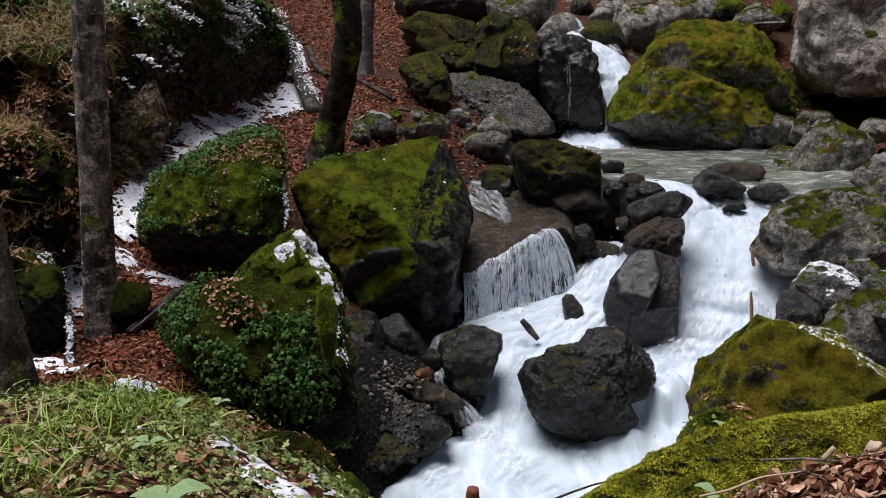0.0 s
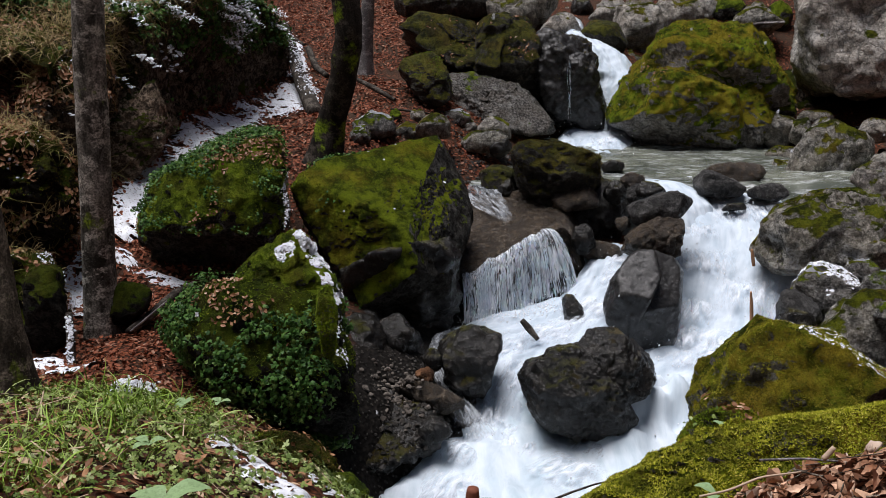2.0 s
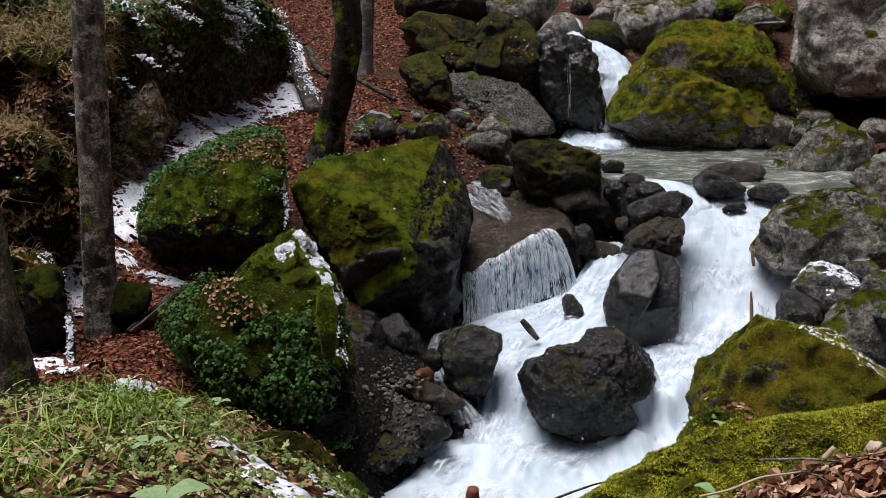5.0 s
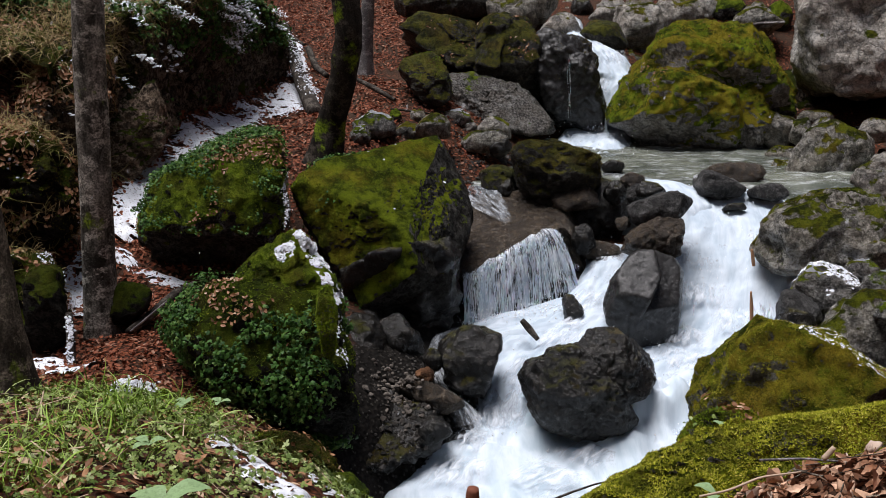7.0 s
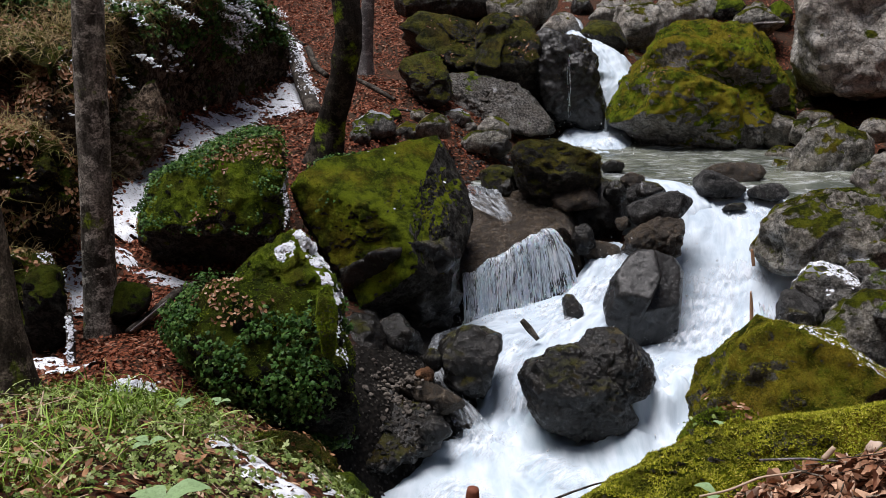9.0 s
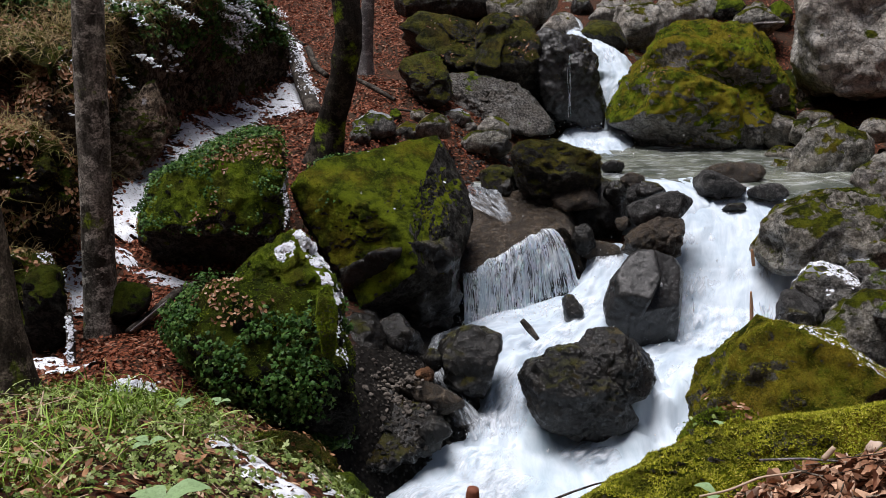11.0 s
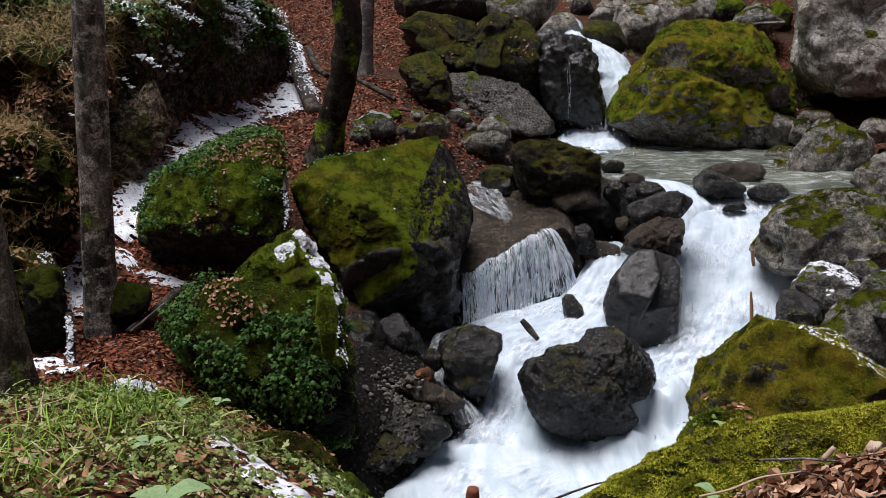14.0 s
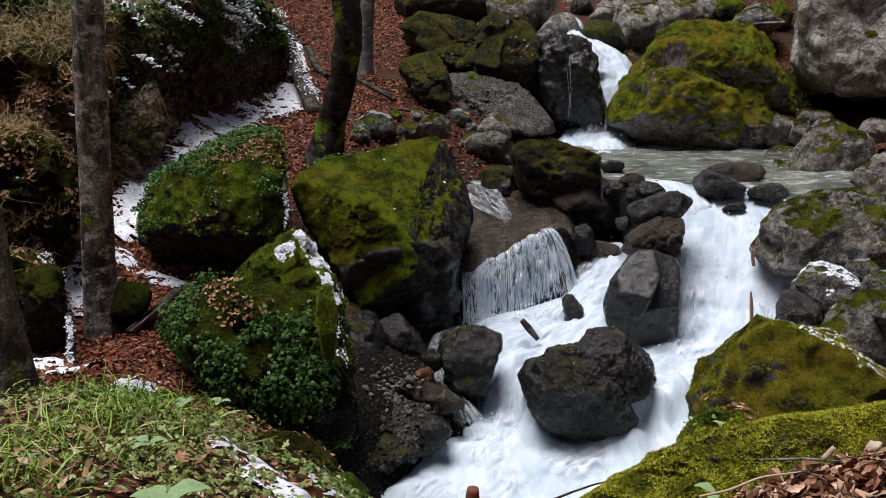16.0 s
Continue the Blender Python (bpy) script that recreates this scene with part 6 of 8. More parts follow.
def moss_on(ob, count, size, seed, material, keep=None, level=-0.35):
    """Moss tufts that break the outline of a stone."""
    v, f = world_surface(ob)
    r = np.random.default_rng(seed)
    p, n = sample(v, f, count, r)
    ok = (n[:, 1] < 0.5) & (fbm(p, 1.9, 3, seed) + 0.8 * n[:, 2] > level)
    if keep is not None:
        ok &= keep(p, n)
    p, n = p[ok], n[ok]
    lift = n + np.array([0, 0, 0.35])
    me = scatter("moss", TUFT_V, TUFT_F, p, frames_for(lift / np.linalg.norm(lift, axis=1)[:, None], r, 0.35),
                 r.uniform(0.5, 1.2, len(p)) * size, material)
    ob_moss = part("moss", me, ob, "soft green moss cushion")
    ob_moss.matrix_parent_inverse = Matrix.Translation(-Vector(ob.location))
    ob_moss["kind"] = "stuff"


moss_on(ridge, 105000, 0.017, 71, moss_tuft)
moss_on(moss_right, 70000, 0.015, 72, moss_tuft_olive, level=0.02)
moss_on(moss_right, 26000, 0.016, 88, moss_tuft, level=0.45)
moss_on(moss_right_low, 7000, 0.018, 73, moss_tuft_dark)
moss_on(moss_post, 5000, 0.016, 74, moss_tuft_dark)
moss_on(moss_block, 40000, 0.014, 75, moss_tuft_dark, keep=lambda p, n: (n[:, 2] > 0.35) & (n[:, 0] < 0.25), level=0.25)
moss_on(ivy_boulder, 20000, 0.022, 76, moss_tuft_dark, level=0.15)
moss_on(hump, 6000, 0.018, 77, moss_tuft_dark, level=0.3)
moss_on(moss_hill, 5000, 0.028, 62, moss_tuft_dark, level=0.35)
moss_on(upper_wall, 12000, 0.03, 79, moss_tuft_brown, level=0.45)
moss_on(dark_block, 9000, 0.022, 80, moss_tuft_brown, level=0.25)
moss_on(grey_big, 6000, 0.018, 68, moss_tuft_dark, level=0.75)
moss_on(bush_mound, 16000, 0.016, 69, moss_tuft_dark, level=0.2)
moss_on(bluff_wall, 14000, 0.03, 84, moss_tuft_brown, level=0.4)
moss_on(fall_rock, 5000, 0.03, 85, moss_tuft_brown, level=0.5)
moss_on(bank_edge, 9000, 0.016, 65, moss_tuft_brown, level=-0.1)
moss_on(bank_edge, 3000, 0.016, 64, moss_tuft_dark, level=0.55)
moss_on(bank_moss, 3000, 0.014, 66, moss_tuft_dark)
moss_on(bank_bump, 2500, 0.014, 67, moss_tuft_dark)
moss_on(left_a, 14000, 0.022, 86, moss_tuft_brown, level=0.0)
moss_on(left_a, 12000, 0.018, 63, moss_tuft_dark, level=0.55)
moss_on(left_b, 9000, 0.02, 87, moss_tuft_brown, level=0.1)
moss_on(giant, 20000, 0.032, 78, moss_tuft_gold, level=0.25)


# ---- near litter: leaves one could pick up ----
def near_leaves():
    heap = tagged(new("leaf_heap"), "heap of curled russet beech leaves on the near bank", "leaf litter")
    heap.location = (1.5, 2.9, 1.4)
    r = np.random.default_rng(81)
    kinds = []
    for k in range(5):
        u, w = np.meshgrid(np.linspace(-0.5, 0.5, 7), np.linspace(-1, 1, 5), indexing="ij")
        half = 0.25 * np.cos(u * np.pi * 0.96) ** 1.2
        z = 0.9 * np.abs(w) ** 1.5 * half / 0.3 * r.uniform(0.2, 1.4) + r.uniform(-1.6, 1.6) * u ** 2 + 0.05 * np.sin(u * 18 + w * 2) + r.uniform(-0.25, 0.25) * u * w
        v = np.stack([w * half, u * 1.05, z], -1).reshape(-1, 3)
        kinds.append(raw_mesh("leaf", v, grid_faces(7, 5), curled_leaf))
    x, y = r.uniform(0.85, 2.3, 300), r.uniform(2.35, 3.55, 300)
    z = height(x, y)
    for i in range(300):
        leaf = new("leaf", kinds[i % 5])
        leaf.parent = heap
        leaf.location = (x[i] - 1.5, y[i] - 2.9, z[i] - 1.4 + r.uniform(0.005, 0.05))
        leaf.rotation_euler = (r.normal(0, 0.9), r.normal(0, 0.9), r.uniform(0, 6.28))
        s = r.uniform(0.034, 0.086)
        leaf.scale = (s, s, s)


def curled_material():
    k = Nodes("curled_dry_leaf")
    one = k.each()
    colour = k.mix(k.ramp(one, 0.0, 0.5), (0.22, 0.095, 0.055), (0.66, 0.42, 0.28))
    colour = k.mix(k.ramp(one, 0.7, 1.0), colour, (0.72, 0.56, 0.44))
    colour = k.mix(k.ramp(k.noise(60, 5, 0.7), 0.48, 0.75, 0, 0.45), colour, (0.08, 0.035, 0.02))
    k.bump(k.noise(120, 3), 0.3, 0.003)
    return k.done(colour, 0.5)


curled_leaf = curled_material()
near_leaves()
leaf_litter("mat of brown leaves on the near bank", 9000, (0.6, 3.4, 1.8, 3.9), 0.052, 83, NEAR_EDGE(1.95, 2.95, 1.5, 1.1), dark_leaf)


# ---- snow ----
def snow_patch(label, points, seed, holes=0.25, step=0.02, lift=0.035):
    """Old snow along a line of (x, y, 0, width), thin and broken at its edges."""
    q, t = spline(points, int(np.linalg.norm(np.diff(np.array(points)[:, :2], axis=0), axis=1).sum() / step) + 6)
    d = np.gradient(q[:, :2], axis=0)
    d /= np.linalg.norm(d, axis=1)[:, None] + 1e-9
    c = np.linspace(-1, 1, 56)
    x = q[:, None, 0] + d[:, None, 1] * c[None] * q[:, None, 3] / 2
    y = q[:, None, 1] - d[:, None, 0] * c[None] * q[:, None, 3] / 2
    p = np.stack([x.ravel(), y.ravel(), np.zeros(x.size)], 1)
    field = 0.62 - np.broadcast_to(np.abs(c)[None] ** 3, x.shape).ravel() * 1.2 + 0.55 * fbm(p, 3.0, 3, seed) + 0.8 * fbm(p * np.array([1, 2.2, 1]), 9.0, 4, seed + 3, 0.7) - holes
    soft = 0.62 - np.broadcast_to(np.abs(c)[None] ** 3, x.shape).ravel() * 1.2 + 0.55 * fbm(p, 3.0, 3, seed) - holes
    z = height(p[:, 0], p[:, 1]) - 0.012 + lift * np.clip(soft * 1.6 + 0.3, 0, 1.3) + 0.006 * fbm(p, 18, 2, seed)
    f = grid_faces(*x.shape)
    f = f[(field[f] > 0.02).all(1)]
    used, f = np.unique(f, return_inverse=True)
    me = raw_mesh("snow_patch", np.stack([p[:, 0], p[:, 1], z], 1)[used], f.reshape(-1, 4), snow)
    return tagged(new("snow_patch", me), label, "snow")


snow_patch("crusted snow lying along a sloping path", [(-3.25, 8.9, 0, 0.45), (-3.17, 9.3, 0, 0.7), (-3.13, 10.1, 0, 0.75), (-3.03, 11.4, 0, 0.8), (-2.8, 12.8, 0, 0.95),
            (-2.3, 14.2, 0, 1.1), (-2.2, 15.0, 0, 0.8)], 91, 0.06, lift=0.05)
snow_patch("thin snow at the foot of a mossy boulder", [(-3.12, 8.7, 0, 0.22), (-2.8, 8.35, 0, 0.3), (-2.3, 8.3, 0, 0.16)], 92, 0.2)
snow_patch("snow in the shade beside a tree", [(-3.3, 8.5, 0, 0.3), (-3.2, 8.0, 0, 0.35), (-3.05, 7.5, 0, 0.3)], 93, 0.15)
snow_patch("thin broken snow on dark soil", [(-3.0, 6.7, 0, 0.3), (-2.75, 6.2, 0, 0.5), (-2.35, 6.05, 0, 0.3)], 94, 0.12)
snow_patch("snow remnant among herbs on the near bank", [(-1.05, 4.0, 0, 0.16), (-0.86, 3.6, 0, 0.28), (-0.66, 3.4, 0, 0.34), (-0.45, 3.0, 0, 0.2)], 96, 0.38, 0.012, 0.04)
snow_patch("snow remnant at the edge of the near bank", [(-0.62, 4.0, 0, 0.12), (-0.5, 3.75, 0, 0.2), (-0.42, 3.5, 0, 0.18)], 97, 0.22, 0.012, 0.045)
snow_patch("snow streak down the leafy slope", [(-2.35, 15.2, 0, 0.35), (-2.4, 16.3, 0, 0.3), (-2.55, 17.2, 0, 0.2)], 98, 0.2, lift=0.06)


def snow_clumps(ob, count, size, seed, keep):
    v, f = world_surface(ob)
    r = np.random.default_rng(seed)
    p, n = sample(v, f, count, r)
    ok = keep(p, n)
    p, n = p[ok], n[ok]
    p, n = p + 0.15 * size * n, n + np.array([0, -0.1, 0.5])
    me = scatter("snow_dusting", SCRAP_V * np.array([1.4, 1.1, 1.0]), SCRAP_F, p, frames_for(n / np.linalg.norm(n, axis=1)[:, None], r, 0.2), r.uniform(0.4, 1.2, len(p)) * size, snow, True)
    return stuff("snow_dusting", me, "scraps of snow caught on shaded rock", "snow")


CAUGHT = lambda seed, level: (lambda p, n: ((p[:, 0] > -4.0) | (p[:, 1] < 9.4)) & (n[:, 2] > 0.15) & (n[:, 1] < 0.4) & (fbm(p, 2.5, 3, seed) > level))
for _ob, _n, _s, _k, _l in ((left_a, 900, 0.014, 104, 0.25),
                            (left_b, 4500, 0.016, 105, 0.05), (left_c, 2500, 0.018, 106, 0.2), (moss_block, 120, 0.02, 108, 0.3)):
    snow_clumps(_ob, _n, _s, _k, CAUGHT(_k, _l))
snow_clumps(hump, 34000, 0.014, 107, lambda p, n: (n[:, 2] > -0.15) & (n[:, 1] < 0.5) & ((np.abs(p[:, 0] + 0.90 - 0.75 * (1.46 - p[:, 2]) + 0.03 * gnoise(p, 7, 2)) < 0.027)
            | (np.hypot(p[:, 0] + 1.05, p[:, 2] - 1.47 + 0.03 * gnoise(p, 9, 4)) < 0.06)) & (fbm(p, 11, 3, 3) > -0.15))


def brow_snow(ob, clusters, per, seed, keep, size=0.022, wide=0.07):
    """Snow lying in streaks on the leaves that hang over a brow."""
    v, f = world_surface(ob)
    r = np.random.default_rng(seed)
    p, n = sample(v, f, clusters * 60, r)
    ok = keep(p, n)
    p, n = p[ok][:clusters], n[ok][:clusters]
    k = np.repeat(np.arange(len(p)), per)
    slide = r.normal(0, 1, (len(k), 1)) * np.array([0.85, 0.2, -0.5]) * wide + r.normal(0, 0.25 * wide, (len(k), 3))
    up = np.tile((0.0, -0.35, 1.0), (len(k), 1))
    me = scatter("snow_dusting", SCRAP_V * np.array([1.7, 1.0, 0.8]), SCRAP_F, p[k] + n[k] * r.uniform(0.06, 0.17, (len(k), 1)) + slide + np.array([0, 0, 0.04]), frames_for(up, r, 0.45), r.uniform(0.25, 1.15, len(k)) * size, snow, False)
    return stuff("snow_dusting", me, "streaks of snow on leaves over a dark bluff", "snow")


ivy_on(bluff_wall, 20000, 0.055, 55, lift=0.14, label="dark evergreen leaves hanging over the bluff's brow", material=ivy_leaf,
       keep=lambda p, n: (n[:, 1] < 0.5) & (p[:, 1] > 10.9 + 0.5 * gnoise(p, 1, 3)) & (p[:, 2] > 2.6 - 0.02 * (p[:, 1] - 11) + 0.35 * gnoise(p, 1.6, 5)) & (fbm(p, 1.8, 3, 9) > -0.25))
ivy_on(bluff_wall, 4000, 0.05, 56, lift=0.08, label="scattered ivy on the shaded bluff", material=ivy_leaf,
       keep=lambda p, n: (n[:, 1] < 0.5) & (p[:, 2] > 1.6) & (fbm(p, 1.2, 3, 19) > 0.25))
brow_snow(bluff_wall, 130, 46, 101, lambda p, n: (n[:, 1] < 0.5) & (p[:, 1] > 11.2) & (p[:, 1] < 15.2) & (p[:, 2] > 2.62 + 0.3 * gnoise(p, 1.4, 8)) & (fbm(p, 1.3, 3, 12) > 0.05), 0.018, 0.07)
brow_snow(bluff_wall, 34, 12, 102, lambda p, n: (n[:, 1] < 0.5) & (p[:, 1] < 11.6) & (p[:, 2] > 1.9) & (fbm(p, 1.5, 3, 14) > 0.1), 0.026, 0.07)
snow_clumps(bush_mound, 9000, 0.012, 112, lambda p, n: (p[:, 0] > -0.74 + 0.05 * gnoise(p, 4, 2)) & (p[:, 0] < -0.55) & (p[:, 2] > 0.8) & (n[:, 1] < 0.4) & (fbm(p, 9, 3, 3) > 0.06))
snow_clumps(moss_right, 26000, 0.011, 109, lambda p, n: (p[:, 0] > 2.2) & (n[:, 1] > -0.12) & (n[:, 1] < 0.3) & (n[:, 2] > 0.35) & (fbm(p, 5, 2, 3) > -0.35))
snow_clumps(bank_moss, 2500, 0.022, 113, lambda p, n: (n[:, 2] > -0.1) & (fbm(p, 5, 3, 6) > 0.02))
snow_clumps(grey_two, 9000, 0.012, 110, lambda p, n: (n[:, 2] > 0.55) & (n[:, 1] > -0.6) & (fbm(p, 3, 3, 6) > -0.1))


# ---- withered grass and ferns over the bluff and the slope ----
def drape(ob, count, size, seed, keep=None, top=0.3):
    v, f = world_surface(ob)
    r = np.random.default_rng(seed)
    p, n = sample(v, f, count, r)
    ok = (n[:, 2] > top) & (n[:, 1] < 0.5) & (fbm(p, 1.5, 3, seed) > -0.1)
    if keep is not None:
        ok &= keep(p)
    blades("withered grass hanging over a bluff", p[ok], n[ok], size, straw_blade, seed, 1.5, 0.022, 0.4, "dry_grass", (0.1, -0.7, 0.0))


drape(bluff_wall, 15000, 0.30, 111, lambda p: (p[:, 1] < 12.3) & (p[:, 2] > 2.15 + 0.35 * (p[:, 1] - 9.6) + 0.2 * gnoise(p, 2, 3)), top=-0.2)
litter_on(bluff_wall, 9000, 0.055, 117, -0.1, lambda p, n: p[:, 0] < -3.4)
drape(left_a, 4000, 0.22, 113, top=-0.2)
drape(left_b, 900, 0.18, 140, top=0.0)
drape(left_c, 2600, 0.30, 114)
litter_on(left_a, 9000, 0.05, 118, -0.15)
litter_on(left_c, 9000, 0.055, 119, -0.45)
litter_on(left_b, 2500, 0.05, 120, 0.0)
p, n = tussocks(-6.5, -3.0, 8.5, 14.5, 260, 22, 115, 0.09, lambda x, y: (x < -3.6) & patchy(x, y, 1.2, -0.3, 7))
blades("withered grass on the slope above the bluff", p, n, 0.38, straw_blade, 116, 1.4, 0.03, 0.4, "dry_grass", (0.2, -0.7, 0.0))


# ---- stones of the gravel bank ----
def pebbles(label, count, box, lo, hi, seed, material, keep=None):
    p, n = ground_points(count, *box, keep=keep, seed=seed)
    r = np.random.default_rng(seed)
    d, f = sphere(1)
    w = d * np.array([1.0, 0.75, 0.5])
    w = w * (1 + 0.22 * gnoise(d, 1.6, seed))[:, None]
    cut = np.random.default_rng(seed + 1)
    for k in range(9):
        m = cut.normal(0, 1, 3)
        m /= np.linalg.norm(m)
        reach = w @ m
        limit = reach.max() * cut.uniform(0.6, 0.85)
        w = w * np.where(reach > limit, limit / np.maximum(reach, 1e-6), 1)[:, None]
    s = lo + (hi - lo) * r.random(len(p)) ** 2.5
    me = scatter("gravel", w, f, p, frames_for(n, r, 0.35), s, material)
    return stuff("gravel", me, label, "gravel")


def gravel_material():
    k = Nodes("wet_gravel")
    colour = k.mix(k.island(), (0.010, 0.009, 0.008), (0.075, 0.068, 0.060))
    colour = k.mix(k.ramp(k.noise(50, 5), 0.4, 0.7, 0, 0.5), colour, (0.03, 0.028, 0.026))
    return k.done(colour, 0.45)


gravel = gravel_material()
pebbles("wet grey gravel and cobbles at the water's edge", 1500, (-1.1, 0.25, 5.7, 8.2), 0.012, 0.06, 121, gravel)
pebbles("cobbles along the pool", 420, (-0.4, 1.2, 11.0, 13.6), 0.04, 0.15, 122, gravel)
pebbles("cobbles between boulders on the bank", 220, (3.3, 6.5, 7.0, 15.0), 0.04, 0.17, 123, gravel)
pebbles("cobbles of the upper stream bed", 500, (0.8, 6.0, 17.0, 27.0), 0.08, 0.38, 124, rock_pale)


# ---- wood ----
def stick(name, points, bark, label, seed, category="branch", rough=0.08, sides=10, step=0.02):
    v, f = tube(points, sides, step, rough, seed, cap=True)
    base = np.array(points[0][:3])
    ob = new(name, raw_mesh(name, v - base, f, bark))
    ob.location = base
    return tagged(ob, label, category)


def wood_material(name, a, b):
    k = Nodes(name)
    colour = k.mix(k.noise(30, 6, 0.7, 0.0, k.stretch(1, 1, 0.15)), a, b)
    k.bump(k.noise(60, 4), 0.4, 0.005)
    return k.done(colour, 0.6)


wood_orange = wood_material("raw_orange_wood", (0.30, 0.14, 0.07), (0.55, 0.32, 0.18))
wood_pale = wood_material("pale_broken_wood", (0.35, 0.25, 0.17), (0.62, 0.48, 0.36))
wood_red = wood_material("wet_red_wood", (0.10, 0.03, 0.018), (0.26, 0.10, 0.06))


def stones_on(ob, count, lo, hi, seed, material, label):
    """Angular fragments lying on a shelf."""
    v, f = world_surface(ob)
    r = np.random.default_rng(seed)
    p, n = sample(v, f, count, r)
    ok = n[:, 2] > 0.35
    p, n = p[ok], n[ok]
    d, t = sphere(1)
    w = d * np.array([1.0, 0.7, 0.4])
    for k in range(12):
        m = r.normal(0, 1, 3)
        m /= np.linalg.norm(m)
        reach = w @ m
        limit = reach.max() * r.uniform(0.5, 0.8)
        w = w * np.where(reach > limit, limit / np.maximum(reach, 1e-6), 1)[:, None]
    s = lo + (hi - lo) * r.random(len(p)) ** 2.5
    return stuff("gravel", scatter("gravel", w, t, p, frames_for(n, r, 0.3), s, material), label, "gravel")


def cobbles(label, count, box, lo, hi, seed, material, on, group):
    """Single angular stones heaped on the ground and on a rock."""
    r = np.random.default_rng(seed)
    kinds = []
    for k in range(6):
        d, t = sphere(2)
        w = d * np.array([1.0, 0.72, 0.5])
        for j in range(14):
            m = r.normal(0, 1, 3)
            m /= np.linalg.norm(m)
            reach = w @ m
            limit = reach.max() * r.uniform(0.55, 0.85)
            w = w * np.where(reach > limit, limit / np.maximum(reach, 1e-6), 1)[:, None]
        kinds.append(raw_mesh("cobble", w, t, material, False))
    tops = np.concatenate([world_surface(ob)[0] for ob in on])
    for k in range(count):
        x, y = r.normal((box[0] + box[1]) / 2, (box[1] - box[0]) / 4), r.normal((box[2] + box[3]) / 2, (box[3] - box[2]) / 4)
        z = float(height(x, y)[0])
        near = tops[np.hypot(tops[:, 0] - x, tops[:, 1] - y) < 0.025]
        z = max(z, float(near[:, 2].max())) if len(near) else z
        s = lo + (hi - lo) * r.random() ** 2
        ob = tagged(new("cobble", kinds[k % 6]), label, "stone", group)
        ob.location, ob.scale = (x, y, z + 0.2 * s), (s, s, s)
        ob.rotation_euler = (r.normal(0, 0.3), r.normal(0, 0.3), r.uniform(0, 6.28))


def cobble_material():
    k = Nodes("pale_brown_cobble")
    colour = k.mix(k.each(), (0.035, 0.029, 0.024), (0.24, 0.21, 0.18))
    colour = k.mix(k.ramp(k.noise(55, 6, 0.7), 0.42, 0.62, 0.5, 0.0), colour, (0.05, 0.042, 0.036))
    k.bump(k.noise(70, 5, 0.7), 0.4, 0.008)
    return k.done(colour, 0.6)


cobbles("small angular pale brown stone on the gravel bank", 150, (-0.60, -0.14, 6.85, 7.5), 0.016, 0.055, 131, cobble_material(), (bank_shelf, bank_slab), "stones of the gravel bank")
stones_on(bank_shelf, 2600, 0.012, 0.08, 125, gravel, "dark angular shale fragments on a wet shelf")


def straws(label, count, box, seed, material):
    """Thin dry stalks lying on the leaves."""
    p, n = ground_points(count, *box, seed=seed)
    r = np.random.default_rng(seed)
    a = np.arange(3) * 2.1
    v = np.array([(0.012 * math.cos(t), y, 0.012 * math.sin(t) + 0.05 * y * y) for y in (-0.5, -0.1, 0.25, 0.5) for t in a])
    f = np.array([(i * 3 + j, i * 3 + (j + 1) % 3, i * 3 + 3 + (j + 1) % 3, i * 3 + 3 + j) for i in range(3) for j in range(3)])
    p = p + n * r.uniform(0.03, 0.07, len(p))[:, None]
    return stuff("twigs", scatter("twigs", v, f, p, frames_for(n, r, 0.15), r.uniform(0.08, 0.28, len(p)), material), label, "twig")


straws("dry twigs and stalks strewn over fallen leaves", 80, (0.8, 2.4, 2.3, 3.6), 126, bark_rough)
straws("pale dry stalks among fallen leaves", 22, (0.8, 2.4, 2.3, 3.6), 127, wood_pale)
straws("dry stalks among herbs", 90, (-2.6, -0.5, 2.5, 4.8), 128, wood_pale)
straws("dead twigs on the leafy slope", 160, (-3.0, 1.0, 10.5, 19.0), 129, bark_bare)

ivy_on(moss_right_low, 130, 0.035, 54, "herb", herb_leaf, lambda p, n: (np.abs(p[:, 0] - 1.55) < 0.07) & (n[:, 1] < 0.3), 0.04, "small green seedling on moss")


def leafy_plant(at, count, size, label, seed):
    """A few broad leaves on one root."""
    r = np.random.default_rng(seed)
    ob = tagged(new("leafy_plant"), label, "plant")
    ob.location = at
    for k in range(count):
        u, w = np.meshgrid(np.linspace(0, 1, 9), np.linspace(-1, 1, 5), indexing="ij")
        half = 0.30 * np.sin(np.clip(u, 0.02, 1) * math.pi * 0.97) ** 0.7
        rise = 0.9 * u - 0.75 * u ** 2 + 0.18 * np.abs(w) * half + 0.02 * np.sin(u * 14 + w)
        a, s = k * 2.3 + r.uniform(0, 1), size * r.uniform(0.75, 1.2)
        x, y = w * half, u
        v = np.stack([x * math.cos(a) - y * math.sin(a), x * math.sin(a) + y * math.cos(a), rise], -1).reshape(-1, 3) * s
        part("leaf", raw_mesh("leaf", v, grid_faces(9, 5), broad_leaf), ob)


